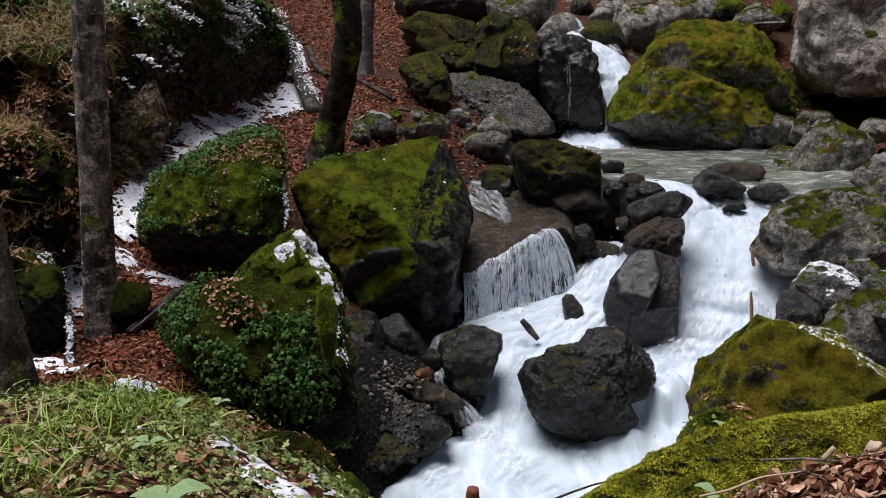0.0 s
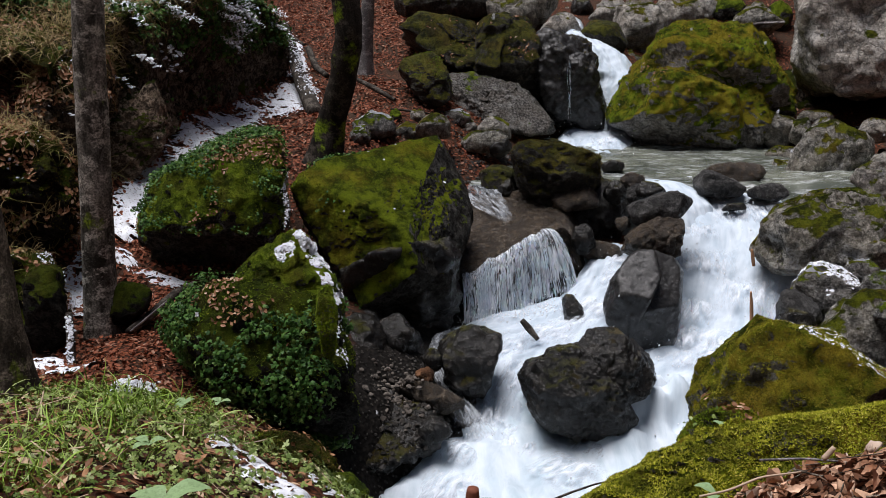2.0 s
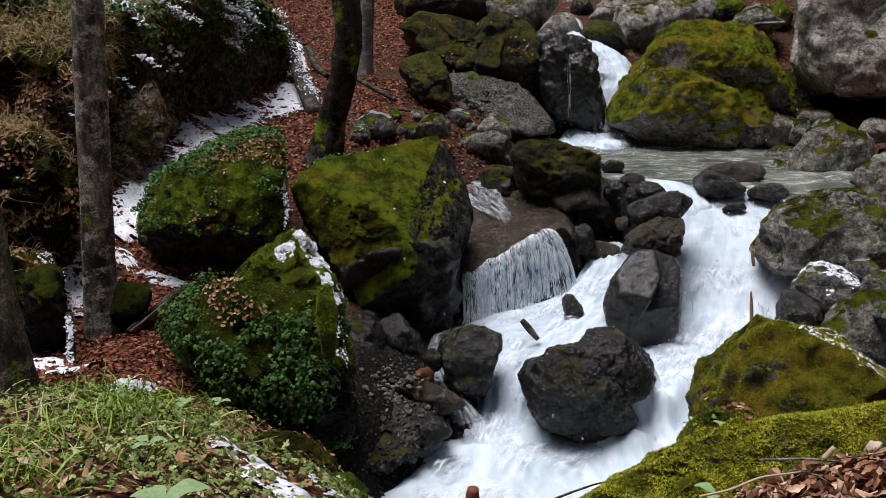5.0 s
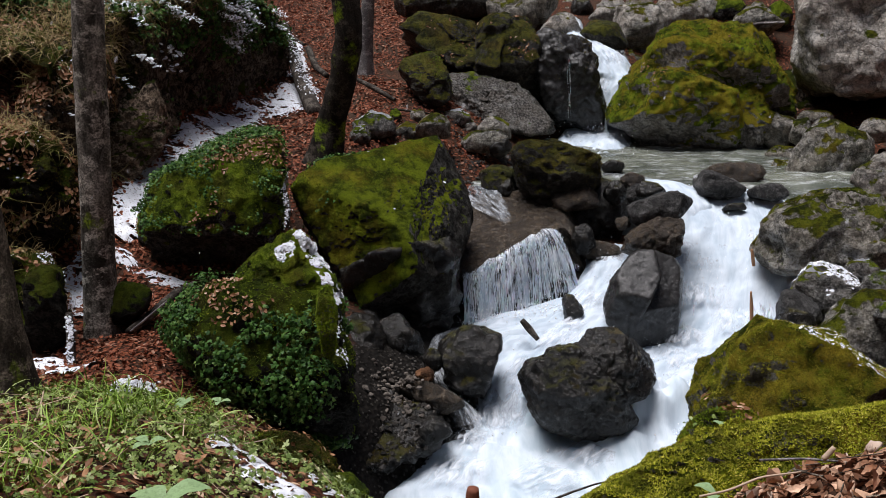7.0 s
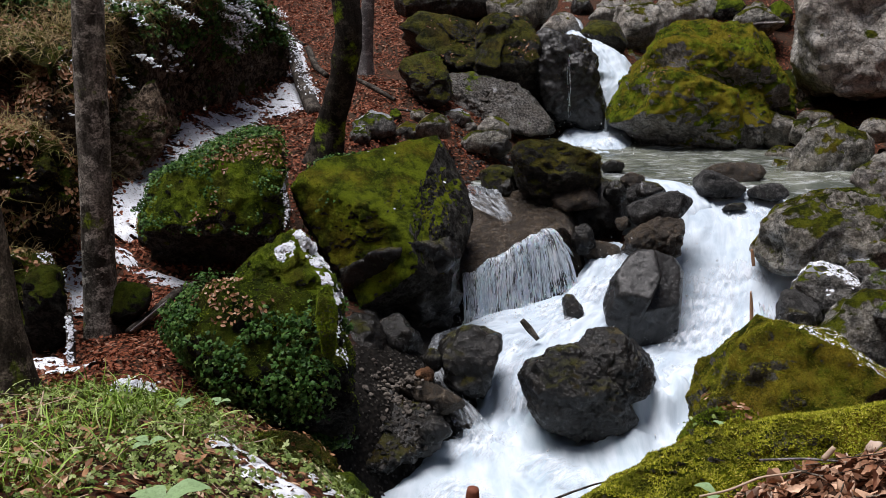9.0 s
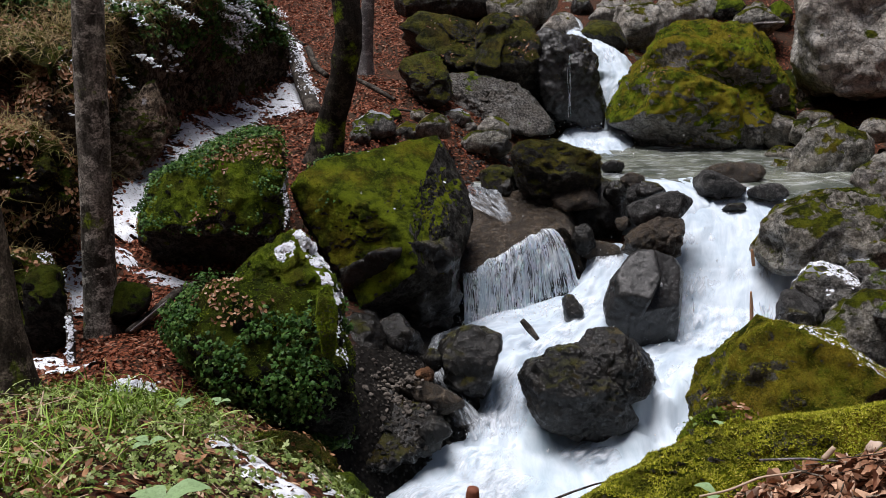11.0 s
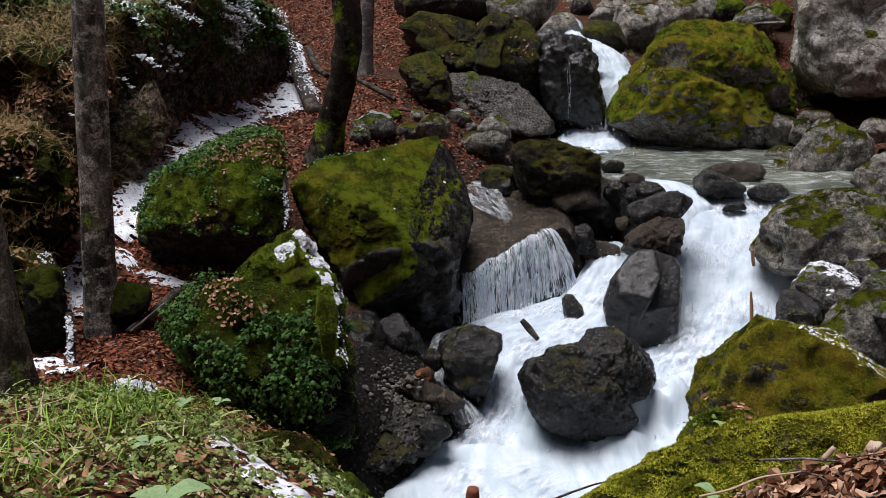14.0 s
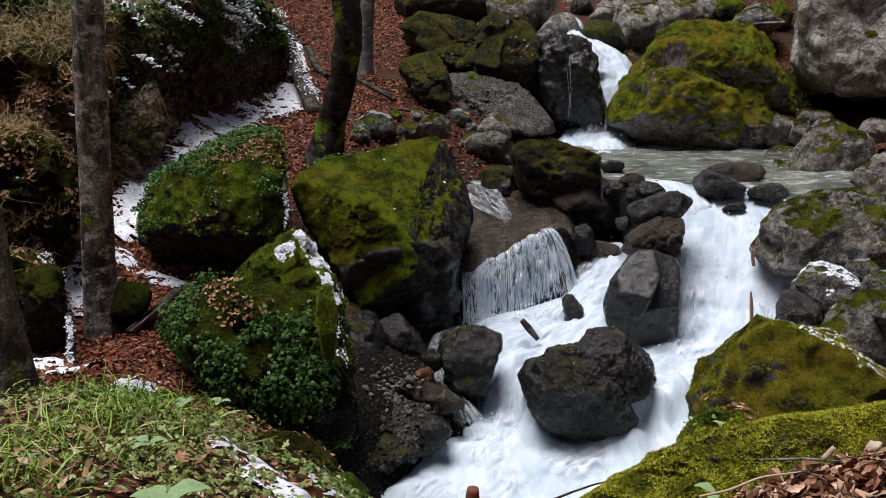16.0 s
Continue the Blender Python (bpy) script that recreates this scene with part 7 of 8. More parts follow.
broad_leaf = leaf_material("broad_green_leaf", (0.14, 0.22, 0.09), (0.24, 0.35, 0.17), (0.24, 0.35, 0.17), 0.5)
leafy_plant((-0.90, 2.74, 1.47), 5, 0.14, "broad pale green leaves near the bank edge", 190)
leafy_plant((-1.08, 3.2, 1.46), 3, 0.065, "broad dark green leaves among herbs", 191)
leafy_plant((-1.23, 4.2, 1.19), 5, 0.06, "broad green leaves at the back of the bank", 192)
leafy_plant((-1.06, 4.2, 1.2), 4, 0.055, "upright green leaves at the back of the bank", 193)
leafy_plant((0.92, 2.9, 1.42), 2, 0.07, "small green leaf among moss and twigs", 194)
leafy_plant((1.58, 5.0, 0.72), 5, 0.05, "green seedling on a mossy stone", 195)


def snow_along(label, points, count, wide, size, seed):
    """Scraps of snow that cling along a stem."""
    r = np.random.default_rng(seed)
    q, _ = spline(points, 60)
    p = q[r.integers(0, 60, count), :3] + r.normal(0, wide, (count, 3)) * np.array([1, 0.5, 1])
    n = np.tile((0.25, -0.7, 0.7), (count, 1))
    return stuff("snow_dusting", scatter("snow_dusting", SCRAP_V, SCRAP_F, p, frames_for(n, r, 0.35), r.uniform(0.3, 1.2, count) * size, snow, True), label, "snow")


stick("twig", [(0.547, 4.6, 0.455, 0.006), (0.666, 4.5, 0.569, 0.006), (0.765, 4.4, 0.667, 0.005), (0.825, 4.2, 0.798, 0.004)], bark_bare, "thin dark twig arching over the water", 130, "twig")
stick("twig", [(0.952, 3.65, 1.065, 0.005), (1.0, 3.75, 1.127, 0.005), (1.109, 3.85, 1.158, 0.004), (1.238, 4.0, 1.162, 0.003)], bark_bare, "dark twig lying across the moss", 131, "twig")
stick("branch", [(-2.453, 7.0, 0.581, 0.03), (-2.332, 7.2, 0.654, 0.035), (-2.234, 7.6, 0.721, 0.04), (-2.173, 8.0, 0.689, 0.03)], bark_bare, "dark fallen branch in the hollow", 132, "branch")
stick("branch", [(-2.395, 6.9, 0.625, 0.008), (-2.211, 6.9, 0.774, 0.01), (-2.075, 6.9, 0.886, 0.008)], bark_pale, "thin pale branch in the hollow", 133, "branch")
stick("log", [(-2.631, 16.0, 2.792, 0.1), (-2.341, 15.2, 2.327, 0.1), (-2.107, 14.4, 1.947, 0.11), (-1.751, 13.2, 1.61, 0.12)], bark_bare, "dark leaning log dusted with snow", 134, "log")
stick("branch", [(-2.087, 15.0, 2.464, 0.05), (-1.914, 14.6, 2.186, 0.05), (-1.699, 14.2, 2.085, 0.04)], bark_bare, "crooked dead branch with snow", 135, "branch")
stick("branch", [(-1.229, 13.6, 2.085, 0.03), (-0.977, 13.4, 1.982, 0.04), (-0.654, 13.2, 1.82, 0.03)], bark_bare, "rotten branch across the leaves", 136, "branch")
stick("branch", [(-0.7, 12.6, 1.763, 0.015), (-0.328, 12.6, 1.725, 0.015), (-0.03, 12.7, 1.663, 0.012)], bark_bare, "thin branch above the stones", 137, "branch")
stick("branch", [(-3.259, 18.0, 3.069, 0.03), (-2.799, 17.0, 2.683, 0.03), (-2.272, 16.0, 2.474, 0.02)], bark_bare, "bare branch on the slope", 138, "branch")
stick("broken_stick", [(3.15, 9.3, 0.498, 0.016), (3.131, 9.3, 0.599, 0.018), (3.112, 9.3, 0.687, 0.010)], wood_orange, "broken orange stick wedged by a boulder", 139, "broken stick")
stick("broken_stick", [(2.937, 8.6, 0.113, 0.018), (2.923, 8.6, 0.282, 0.018), (2.905, 8.6, 0.449, 0.010)], wood_orange, "upright splintered orange stick in the cascade", 140, "broken stick")
stick("broken_stick", [(1.306, 3.0, 1.502, 0.01), (1.324, 3.0, 1.523, 0.011), (1.346, 3.0, 1.554, 0.009)], wood_pale, "short pale broken stick among leaves", 141, "broken stick")
stick("twig", [(0.813, 2.75, 1.499, 0.004), (0.927, 2.8, 1.495, 0.004), (1.043, 2.85, 1.516, 0.004), (1.201, 2.9, 1.51, 0.003)], wood_pale, "thin straw-coloured twig on the leaves", 142, "twig")
stick("twig", [(1.191, 3.3, 1.352, 0.005), (1.361, 3.3, 1.359, 0.005), (1.488, 3.2, 1.395, 0.004)], bark_pale, "thin grey twig on the leaves", 143, "twig")
stick("twig", [(1.242, 3.1, 1.419, 0.004), (1.363, 3.0, 1.427, 0.004), (1.535, 3.0, 1.427, 0.004)], bark_rough, "thin brown twig on the leaves", 144, "twig")
stick("stump", [(0.142, 4.0, 0.758, 0.035), (0.136, 4.0, 0.816, 0.034), (0.141, 4.0, 0.868, 0.025)], wood_red, "broken red-brown wooden stub by the water", 145, "stump")
stick("driftwood", [(0.735, 8.5, 0.20, 0.026), (0.81, 8.46, 0.115, 0.036), (0.895, 8.42, 0.02, 0.022)], bark_bare, "short grey driftwood in the white water", 146, "driftwood")
stick("twig", [(-1.727, 3.7, 1.308, 0.004), (-1.736, 3.8, 1.341, 0.004), (-1.753, 3.9, 1.391, 0.003)], wood_pale, "dry straw-coloured stalk in the grass", 147, "twig")
stick("branch", [(5.381, 18.0, 2.715, 0.03), (5.779, 17.8, 2.798, 0.03), (6.136, 17.5, 2.821, 0.02)], bark_pale, "bare branch behind the giant boulder", 148, "branch")
stick("snag", [(-2.658, 6.4, 0.511, 0.03), (-2.689, 6.5, 0.711, 0.03), (-2.766, 6.7, 0.839, 0.025)], bark_bare, "thin dark snag plastered with snow", 149, "snag")
stick("branch", [(-1.405, 8.350, 1.107, 0.02), (-1.386, 8.400, 1.278, 0.018), (-1.441, 8.500, 1.441, 0.018), (-1.443, 8.700, 1.564, 0.012)], bark_bare, "thin snowy stem between two boulders", 150, "branch")
snow_along("snow plastered on a thin snag", [(-2.649, 6.36, 0.526, 0.022), (-2.676, 6.42, 0.654, 0.026), (-2.673, 6.48, 0.761, 0.018), (-2.735, 6.6, 0.849, 0.022)], 190, 0.013, 0.012, 188)
snow_along("snow caught on a thin stem", [(-1.415, 8.320, 1.117, 0.012), (-1.396, 8.370, 1.288, 0.022), (-1.451, 8.470, 1.451, 0.03), (-1.453, 8.670, 1.574, 0.018)], 170, 0.016, 0.011, 176)
snow_along("snow lying on small mossy stones", [(-1.84, 5.02, 0.93, 0.02), (-1.74, 5.0, 0.96, 0.02), (-1.62, 5.0, 0.93, 0.02)], 150, 0.024, 0.013, 190)
snow_along("snow lying along a leaning log", [(-2.545, 15.72, 2.662, 0.03), (-2.283, 15.05, 2.334, 0.06), (-2.049, 14.3, 1.996, 0.05), (-1.874, 13.7, 1.799, 0.03)], 900, 0.05, 0.020, 189)


# ---- the fanned curtain of water ----
def drops_material():
    k = Nodes("falling_water")
    colour = k.mix(k.island(), (0.52, 0.58, 0.68), (0.92, 0.94, 0.97))
    return k.done(colour, 0.2, specular_ior_level=0.7, subsurface_weight=0.3, subsurface_scale=0.02)


falling = drops_material()
def lip(s):
    p = along(LIP, s)
    at = np.stack([s * 9.0, 0 * s, 0 * s + 2.5], -1).reshape(-1, 3)
    p[..., 2] += (0.035 * fbm(at, 1.0, 3, 71)).reshape(p[..., 2].shape)
    p[..., 1] += (0.07 * fbm(at, 0.8, 3, 75)).reshape(p[..., 1].shape)
    return p


def sideways(s):
    """How water leaves the lip: straight off at one end, bending outwards at the other."""
    return np.array([0.06 + 0.75 * min(1, max(0, (s - 0.45) / 0.33)) ** 2, -0.75, 0.0])


def floor_time(s):
    """How long a drop takes from the lip to the foam below."""
    return math.sqrt(max(0.02, float(lip(np.array([s]))[0][2]) - 0.02 - 0.30 * s ** 2) / 4.9)


def thread(s, t0, t1, r, seed, n=6):
    """A thread of water off the lip between two moments of its fall; the ring of each step has four sides."""
    t = np.linspace(t0, t1, n)
    start = lip(np.array([s]))[0]
    out = sideways(s)
    g = start[None] + out[None] * t[:, None] - np.array([0, 0, 4.9])[None] * (t ** 2)[:, None]
    g[:, 0] += 0.01 * np.sin(t * 30 + seed)
    rr = r * (0.55 + 0.6 * np.random.default_rng(seed).random(n))
    rr[[0, -1]] *= 0.3
    a = np.arange(4) * np.pi / 2
    v = g[:, None] + rr[:, None, None] * np.stack([np.cos(a), np.sin(a), 0 * a], 1)[None]
    i = (np.arange(n - 1)[:, None] * 4 + np.arange(4)[None]).ravel()
    j = (np.arange(n - 1)[:, None] * 4 + (np.arange(4)[None] + 1) % 4).ravel()
    return v.reshape(-1, 3), np.stack([i, j, j + 4, i + 4], 1)


def threads(spec):
    vs, fs, base = [], [], 0
    for one in spec:
        v, f = thread(*one)
        vs.append(v)
        fs.append(f + base)
        base += len(v)
    return np.concatenate(vs), np.concatenate(fs)


_r = np.random.default_rng(141)
_spec = []
_lanes = np.sort(_r.random(46)) * 0.80
for _k in range(3000):
    _s = min(0.80, max(0.0, _lanes[_r.integers(46)] + _r.normal(0, 0.004 if _k % 3 else 0.03)))
    _end = floor_time(_s)
    _t = _end * _r.random() ** 0.75
    _thick = 0.0014 + 0.0045 * _r.random() ** 2.2
    _spec.append((_s, _t, min(_end + 0.02, _t + _r.uniform(0.010, 0.045)), _thick, int(_r.integers(1e6)), 4))
for _k in range(150):
    _spec.append((_lanes[_r.integers(46)], 0.0, _r.uniform(0.05, 0.16), _r.uniform(0.0015, 0.0035), int(_r.integers(1e6)), 6))
_v, _f = threads(_spec)


def veil_mesh(push):
    """A sheet that falls freely from the lip."""
    s, t = np.linspace(0, 0.80, 90), np.linspace(0, 0.36, 40)
    ways = np.array([sideways(x) for x in s]) * np.array([1, -push / 0.75, 1])
    g = lip(s)[:, None] + ways[:, None] * t[None, :, None] - np.array([0, 0, 4.9]) * (t ** 2)[None, :, None]
    at = g.reshape(-1, 3)
    g = at + np.array([0, 1, 0]) * (0.03 * fbm(at * np.array([4, 1, 1]), 2.0, 3, 61))[:, None]
    me = raw_mesh("veil", g, grid_faces(90, 40), veil)
    lay = me.uv_layers.new(name="flow")
    loops = np.empty(len(me.loops), np.int32)
    me.loops.foreach_get("vertex_index", loops)
    uv = np.stack([np.repeat(s * 1.4, 40), np.tile(t * 2.0, 90)], 1)
    lay.data.foreach_set("uv", uv[loops].astype(np.float32).ravel())
    return me


water_fan = tagged(new("water_fan"), "fan of falling water over a brown rock slab", "waterfall")
part("veil", veil_mesh(-0.70), water_fan, "streaky white veil of water")
part("veil", veil_mesh(-0.55), water_fan, "streaky white veil of water")
stuff("water_curtain", raw_mesh("water_curtain", _v, _f, falling, True), "fan of falling water threads over a rock slab", "waterfall")


def trickle(label, top, drop, count, width, seed, out=0.15, thick=1.0):
    """A few threads down a rock face."""
    r = np.random.default_rng(seed)
    vs, fs, base = [], [], 0
    for k in range(count):
        x = top[0] + r.normal(0, width)
        line = [(x + r.normal(0, 0.008), top[1] - out * s, top[2] - drop * s, thick * r.uniform(0.0015, 0.0045)) for s in (lambda a, b: np.linspace(a, a + b, 4))(r.uniform(0, 0.8), r.uniform(0.06, 0.25))]
        v, f = tube(line, 5, 0.05, 0.2, seed + k)
        vs.append(v)
        fs.append(f + base)
        base += len(v)
    return stuff("trickle", raw_mesh("trickle", np.concatenate(vs), np.concatenate(fs), falling, True), label, "waterfall")


trickle("thin water threads down the dark upper rock", (1.95, 14.92, 2.45), 1.1, 26, 0.012, 158, 0.2, 0.35)
ribbon("stream_run", [(0.15, 8.6, 0.10, 0.10), (-0.05, 8.25, 0.13, 0.10), (-0.10, 7.9, 0.07, 0.10), (-0.02, 7.62, -0.05, 0.10), (0.2, 7.3, -0.16, 0.14), (0.35, 7.1, -0.34, 0.2)],
       film, "narrow white run round a small dark boulder", 28, 0.03, 0.02, category="stream")
trickle("water fringe at the side of the big cascade", (2.25, 9.05, 0.35), 0.75, 160, 0.06, 152, 0.25)
trickle("water fringe beside a grey boulder", (3.2, 8.9, 0.25), 0.4, 160, 0.10, 153, 0.2)
ribbon("stream_run", [(-0.35, 8.3, 0.20, 0.25), (-0.3, 8.05, 0.05, 0.3), (-0.05, 7.85, -0.02, 0.4), (0.05, 7.6, -0.12, 0.3), (0.2, 7.35, -0.35, 0.5)], film,
       "shallow trickle across brown stones", 17, 0.012, category="stream")


def spray_material():
    k = Nodes("white_spray")
    return k.done(k.mix(k.island(), (0.90, 0.92, 0.95), (0.97, 0.97, 0.98)), 0.6, specular_ior_level=0.05)


spray_white = spray_material()


# ---- spray: drops thrown up along the falls ----
def spray(label, line, count, wide, high, lo, hi, seed):
    """Drops about a line of (x, y, z, width), thickest low down."""
    r = np.random.default_rng(seed)
    q, _ = spline(line, 60)
    k = r.integers(0, 60, count)
    p = q[k, :3] + np.stack([r.normal(0, wide, count) + q[k, 3] * r.uniform(-0.5, 0.5, count), r.normal(0, wide, count),
                             np.abs(r.normal(0, high, count))], 1)
    d, f = sphere(1)
    up = np.tile((0.0, 0.0, 1.0), (count, 1))
    s = lo + (hi - lo) * r.random(count) ** 3
    return stuff("spray", scatter("spray", d * np.array([0.8, 0.8, 1.3]), f, p, frames_for(up, r, 0.3), s, spray_white, True), label, "spray")


spray("spray leaping off the broad cascade", RIGHT_FALL[2:], 700, 0.05, 0.05, 0.003, 0.011, 181)
spray("spray between the dark boulders", LEFT_FALL, 400, 0.05, 0.05, 0.003, 0.010, 182)
spray("spray at the foot of the fan", [(0.22, 8.95, 0.0, 0.1), (0.7, 9.05, 0.0, 0.2), (1.2, 9.2, 0.05, 0.2)], 900, 0.06, 0.07, 0.003, 0.010, 183)
spray("spray at the foot of the upper waterfall", UPPER_FALL[3:], 220, 0.08, 0.10, 0.004, 0.012, 184)


# ---- what moves: pieces of water that circle through the falls, and snowflakes ----
def sheet_material():
    """Streaks of foam that thin out towards the edge of their sheet."""
    k = Nodes("drifting_foam")
    coord = k.tree.nodes.new("ShaderNodeUVMap")
    coord.uv_map = "edge"
    split = k.tree.nodes.new("ShaderNodeSeparateXYZ")
    k.link(coord.outputs[0], split.inputs[0])
    fade = k.math("MULTIPLY", k.ramp(k.math("ABSOLUTE", split.outputs[0]), 0.35, 0.95, 1.0, 0.0), k.ramp(k.math("ABSOLUTE", split.outputs[1]), 0.35, 0.95, 1.0, 0.0))
    flow = k.tree.nodes.new("ShaderNodeUVMap")
    flow.uv_map = "flow"
    streak = k.noise(1.0, 7, 0.68, 0.6, k.stretch(16, 5, 1, flow.outputs[0]))
    k.put(k.bsdf.inputs["Alpha"], k.math("MULTIPLY", fade, k.ramp(streak, 0.38, 0.68, 0.0, 0.85)))
    return k.done((0.76, 0.81, 0.87), 0.8, specular_ior_level=0.03)


drifting = sheet_material()


def sheet_mesh(seed, width, length):
    """A ragged sheet of foam, lying along y."""
    u, w = np.meshgrid(np.linspace(-1, 1, 26), np.linspace(-1, 1, 32), indexing="ij")
    at = np.stack([u.ravel() * width / 2, w.ravel() * length / 2, np.full(u.size, seed * 1.7)], 1)
    h = 0.03 * fbm(at * np.array([3, 1.6, 1]), 1.4, 4, seed) + 0.03 - 0.05 * np.maximum(np.abs(u), np.abs(w)).ravel() ** 2
    me = raw_mesh("foam_sheet", np.stack([at[:, 0], at[:, 1], h], 1), grid_faces(26, 32), drifting)
    loops = np.empty(len(me.loops), np.int32)
    me.loops.foreach_get("vertex_index", loops)
    for name, uv in (("flow", at[:, :2] + seed), ("edge", np.stack([u.ravel(), w.ravel()], 1))):
        me.uv_layers.new(name=name).data.foreach_set("uv", uv[loops].astype(np.float32).ravel())
    return me


def flow_rows(fall, off, period, phase):
    """Rows down a fall with a sheet laid on the water, a way back below the bed, and again."""
    q, _ = spline(fall, 11)
    d = np.gradient(q[:, :3], axis=0)
    stops = []
    for k in range(11):
        y = Vector(d[k]).normalized()
        x = Vector((d[k][1], -d[k][0], 0)).normalized()
        m = Matrix((x, y, x.cross(y))).transposed().to_4x4()
        p = Vector(q[k, :3]) + x * off * float(q[k, 3])
        p.z += 0.015 if 0 < k < 10 else -0.2
        stops.append((0.85 * k / 10, Matrix.Translation(p) @ m))
    low = Matrix.Translation((stops[0][1].translation + stops[-1][1].translation) / 2 + Vector((0, 0, -0.9))) @ stops[5][1].to_quaternion().to_matrix().to_4x4()
    stops.append((0.93, low))
    marks = [((k + phase + s) * period, m) for k in range(-2, int(16 / period) + 2) for s, m in stops]
    rows = [(t, m) for t, m in marks if 0.02 < t < 15.98]
    before = [m for t, m in marks if t <= 0.02][-1]
    after = [m for t, m in marks if t >= 15.98][0]
    return [(0.0, before)] + rows + [(16.0, after)]


def circle_rows(line, period, phase, turn, rng_):
    """Rows along line, a fast way back under the bed, and again, to the clip's end."""
    rows, k = [], math.floor(-phase) - 1
    n = len(line)
    marks = []
    while (k + phase) * period < 17:
        t0 = (k + phase) * period
        for i, (x, y, z) in enumerate(line):
            marks.append((t0 + 0.8 * period * i / (n - 1), x, y, z))
        mx, my = (line[0][0] + line[-1][0]) / 2, (line[0][1] + line[-1][1]) / 2
        marks.append((t0 + 0.9 * period, mx, my, min(line[0][2], line[-1][2]) - 0.35))
        k += 1
    marks = np.array(marks)
    times = [0.0] + [float(t) for t in marks[:, 0] if 0.05 < t < 15.95] + [16.0]
    for t in times:
        p = [float(np.interp(t, marks[:, 0], marks[:, c])) for c in (1, 2, 3)]
        rows.append((t, pose(*p, 12 * math.sin(t * 5 + turn), 10 * math.cos(t * 4 + turn), turn * 57)))
    return rows


def bob_rows(seed, side, up, every=0.25):
    r = np.random.default_rng(seed)
    rows = []
    for k in range(int(16 / every) + 1):
        rows.append((k * every, pose(r.normal(0, side), r.normal(0, side), r.normal(0, up))))
    return rows


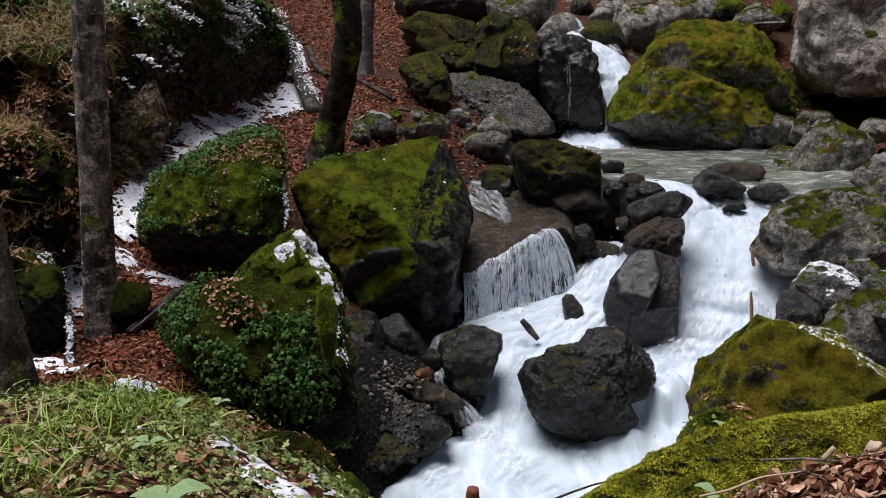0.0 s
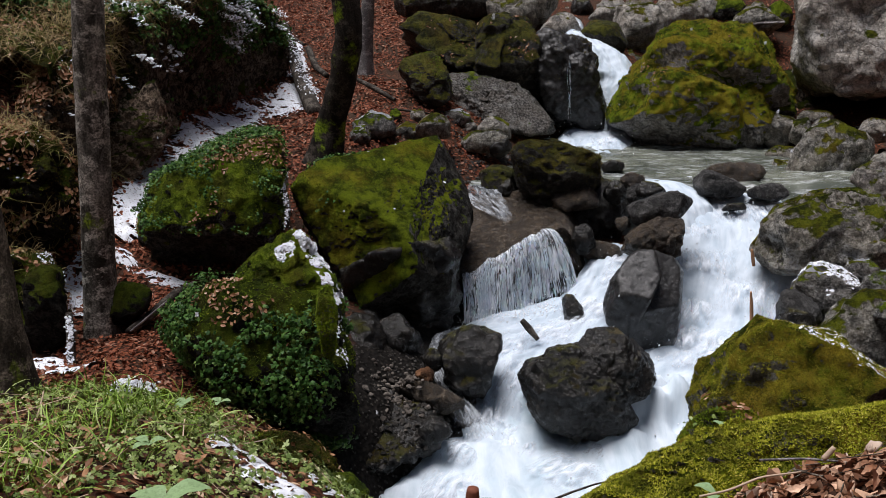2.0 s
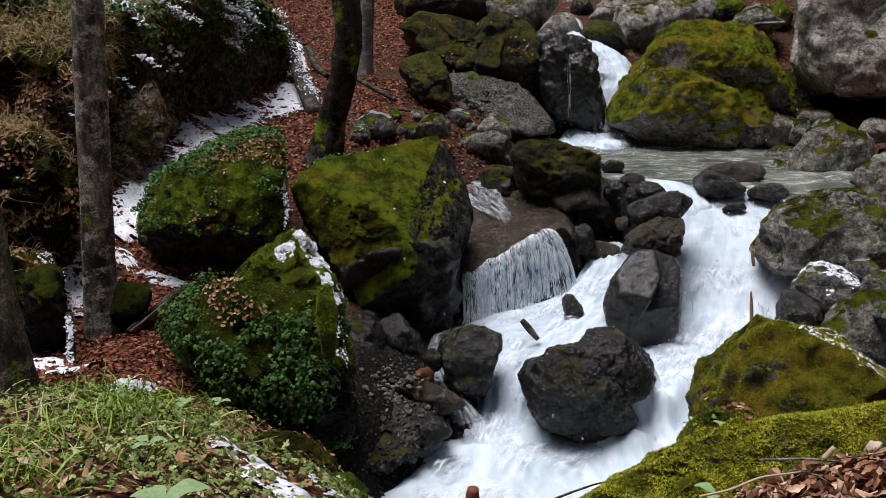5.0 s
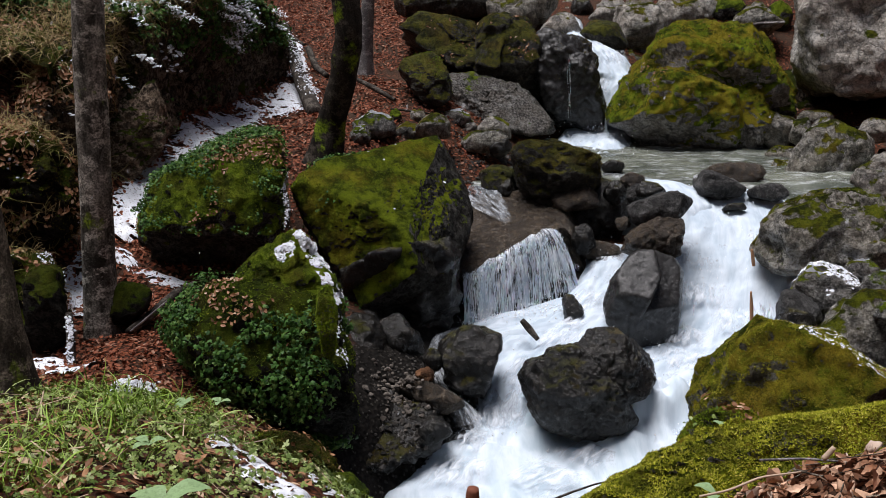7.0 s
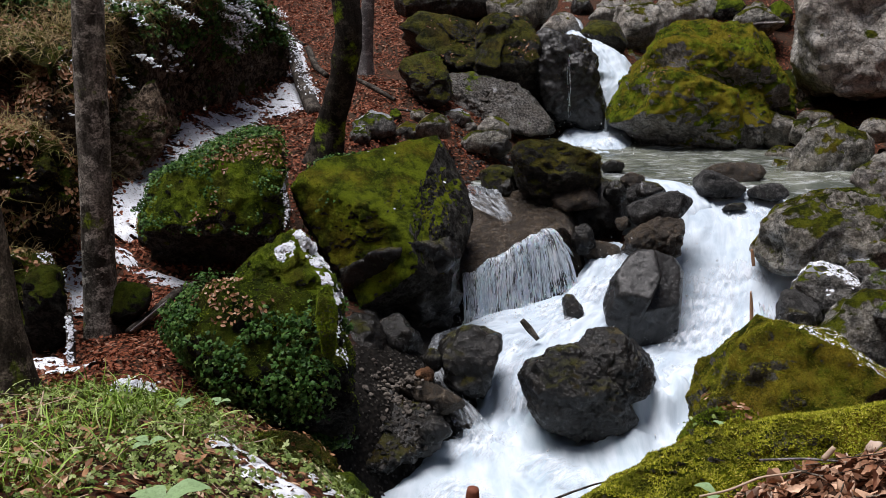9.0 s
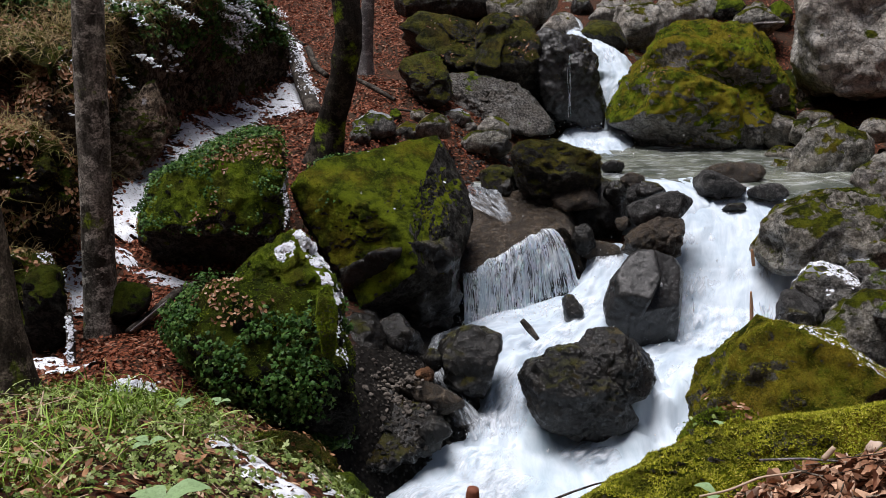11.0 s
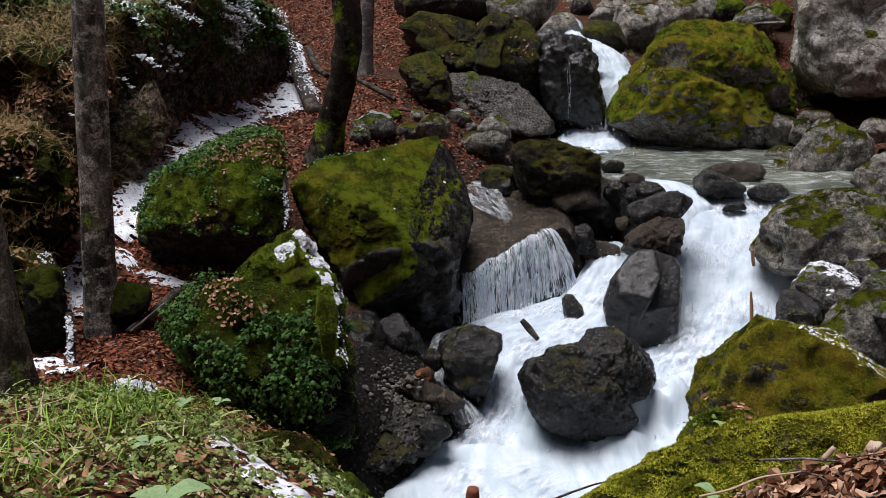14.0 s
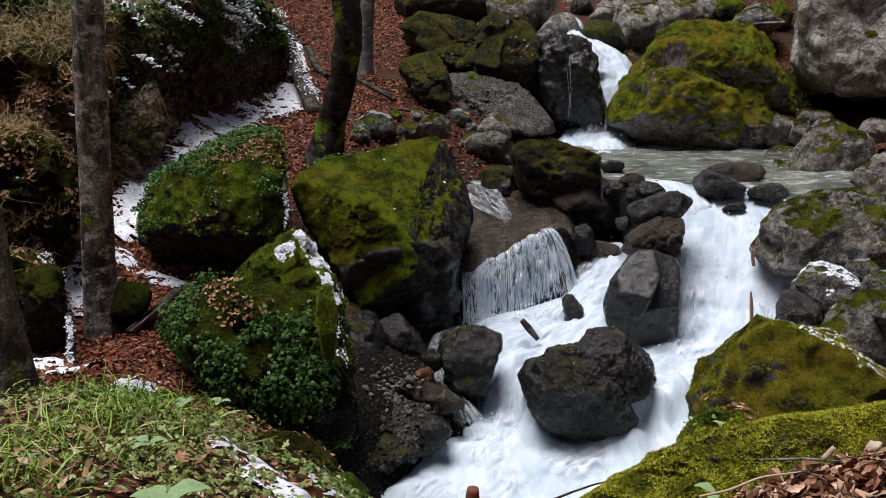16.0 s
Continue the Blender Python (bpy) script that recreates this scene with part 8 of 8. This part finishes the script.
def motions():
    r = np.random.default_rng(161)
    pool = [(2.0, 7.9, -0.37, 1.2), (1.7, 7.3, -0.36, 1.3), (1.3, 6.7, -0.37, 1.6), (0.6, 6.1, -0.38, 1.8), (0.0, 5.4, -0.40, 1.6)]
    pool_two = [(0.5, 7.4, -0.36, 0.8), (0.4, 6.9, -0.36, 0.9), (0.2, 6.4, -0.37, 1.0), (-0.1, 5.7, -0.39, 1.0)]
    for fall, count, speed, label, group in (
            (RIGHT_FALL, 16, 1.5, "sheet of white foam sliding down the broad cascade", "foam of the broad cascade"),
            (LEFT_FALL, 11, 1.2, "sheet of white foam sliding between dark boulders", "foam of the left cascade"),
            (UPPER_FALL, 6, 1.8, "sheet of white foam in the upper waterfall", "foam of the upper waterfall"),
            (pool, 6, 0.8, "sheet of white foam drifting over the lower pool", "foam of the lower pool"),
            (pool_two, 4, 0.8, "sheet of white foam drifting over the lower pool", "foam of the lower pool")):
        length = np.linalg.norm(np.diff(np.array(fall)[:, :3], axis=0), axis=1).sum()
        width = float(np.mean(np.array(fall)[:, 3]))
        for k in range(count):
            me = sheet_mesh(k + count * 3, width * r.uniform(0.35, 0.6), r.uniform(0.45, 0.75))
            ob = tagged(new("foam_sheet", me), label, "foam", group)
            walk(ob, flow_rows(fall, r.uniform(-0.24, 0.24), length / speed / 0.85, (k + r.random()) / count))
    # drops thrown up beside the falls
    d, f = sphere(2)
    drop = raw_mesh("water_drop", d * np.array([0.8, 0.8, 1.2]), f, spray_white)
    for k in range(70):
        q, _ = spline((RIGHT_FALL[2:], LEFT_FALL, UPPER_FALL[3:])[0 if k < 38 else 1 if k < 62 else 2], 40)
        x, y, z, w = q[r.integers(2, 38)]
        x += w * r.uniform(-0.48, 0.48)
        ob = tagged(new("water_drop", drop), "white drop of water thrown up by a fall", "water drop", "drops over the falls")
        s = r.uniform(0.004, 0.011)
        ob.scale = (s, s, s)
        up, sx, sy = r.uniform(0.7, 1.4), r.uniform(-0.35, 0.35), r.uniform(-0.7, -0.1)
        flight = 2 * up / 9.8
        line = [(x + sx * t, y + sy * t, z - 0.05 + up * t - 4.9 * t * t) for t in np.linspace(0, flight * 1.2, 5)]
        walk(ob, circle_rows(line, flight * 1.9, r.random(), 0.0, r))
    # threads of the fan, falling again and again
    for k in range(26):
        s0 = 0.8 * (k + r.random()) / 26
        spec = [(min(0.8, max(0, s0 + r.normal(0, 0.02))), t, t + r.uniform(0.012, 0.03), r.uniform(0.002, 0.006), int(r.integers(1e6)), 4)
                for t in r.uniform(0.0, 0.14, 40)]
        v, f = threads(spec)
        base = lip(np.array([s0]))[0]
        ob = tagged(new("falling_water", raw_mesh("falling_water", v - base, f, falling, True)),
                    "falling threads of water in the fan", "waterfall", "threads of the water fan")
        line = [(base[0], base[1] + 0.12, base[2] - 0.06)] + [(base[0] + sideways(s0)[0] * t, base[1] - 0.75 * t, base[2] - 4.9 * t * t - 0.4 * t) for t in (0.0, 0.12, 0.24, 0.34)]
        line.append((line[-1][0], line[-1][1] + 0.1, line[-1][2] - 0.35))
        walk(ob, circle_rows(line, 0.62, r.random(), 0.0, r))
    # the sheets of water quiver
    for ob in scene.objects:
        if ob.name.startswith(("cascade", "waterfall", "water_lower_pool")):
            walk(ob, bob_rows(len(ob.name) + int(ob.name[-1] == "1"), 0.015, 0.012))
        elif ob.name.startswith(("water_curtain", "trickle", "stream_run", "water_upper_pool")):
            walk(ob, bob_rows(len(ob.name), 0.006, 0.005))
    # a light fall of snow that settles where it lands
    d, f = sphere(1)
    flake = raw_mesh("snowflake", d * np.array([1, 1, 0.5]), f, snow)
    for k in range(150):
        y = r.uniform(1.6, 10.0)
        x = r.uniform(-0.5, 0.5) * y * 1.02
        z = r.uniform(0.0, 15.5)
        ob = tagged(new("snowflake", flake), "small white falling snowflake", "snowflake", "falling snowflakes")
        s = r.uniform(0.005, 0.010)
        ob.scale = (s, s, s)
        speed, wind, sway = r.uniform(0.7, 1.1), r.uniform(-0.15, 0.05), r.uniform(0, 6)
        rows = []
        for i in range(17):
            xi, yi, zi = x + wind * i + 0.06 * math.sin(i * 1.3 + sway), y + 0.05 * math.cos(i + sway), z - speed * i
            low = float(height(xi, yi)[0]) + 0.002
            if zi < low and rows and rows[-1][1].translation.z <= low + 0.05:
                rows.append((float(i), rows[-1][1]))
            else:
                rows.append((float(i), pose(xi, yi, max(zi, low), 20 * math.sin(i), 15 * math.cos(i * 1.3), 30 * math.sin(i * 0.7))))
        walk(ob, rows)


motions()
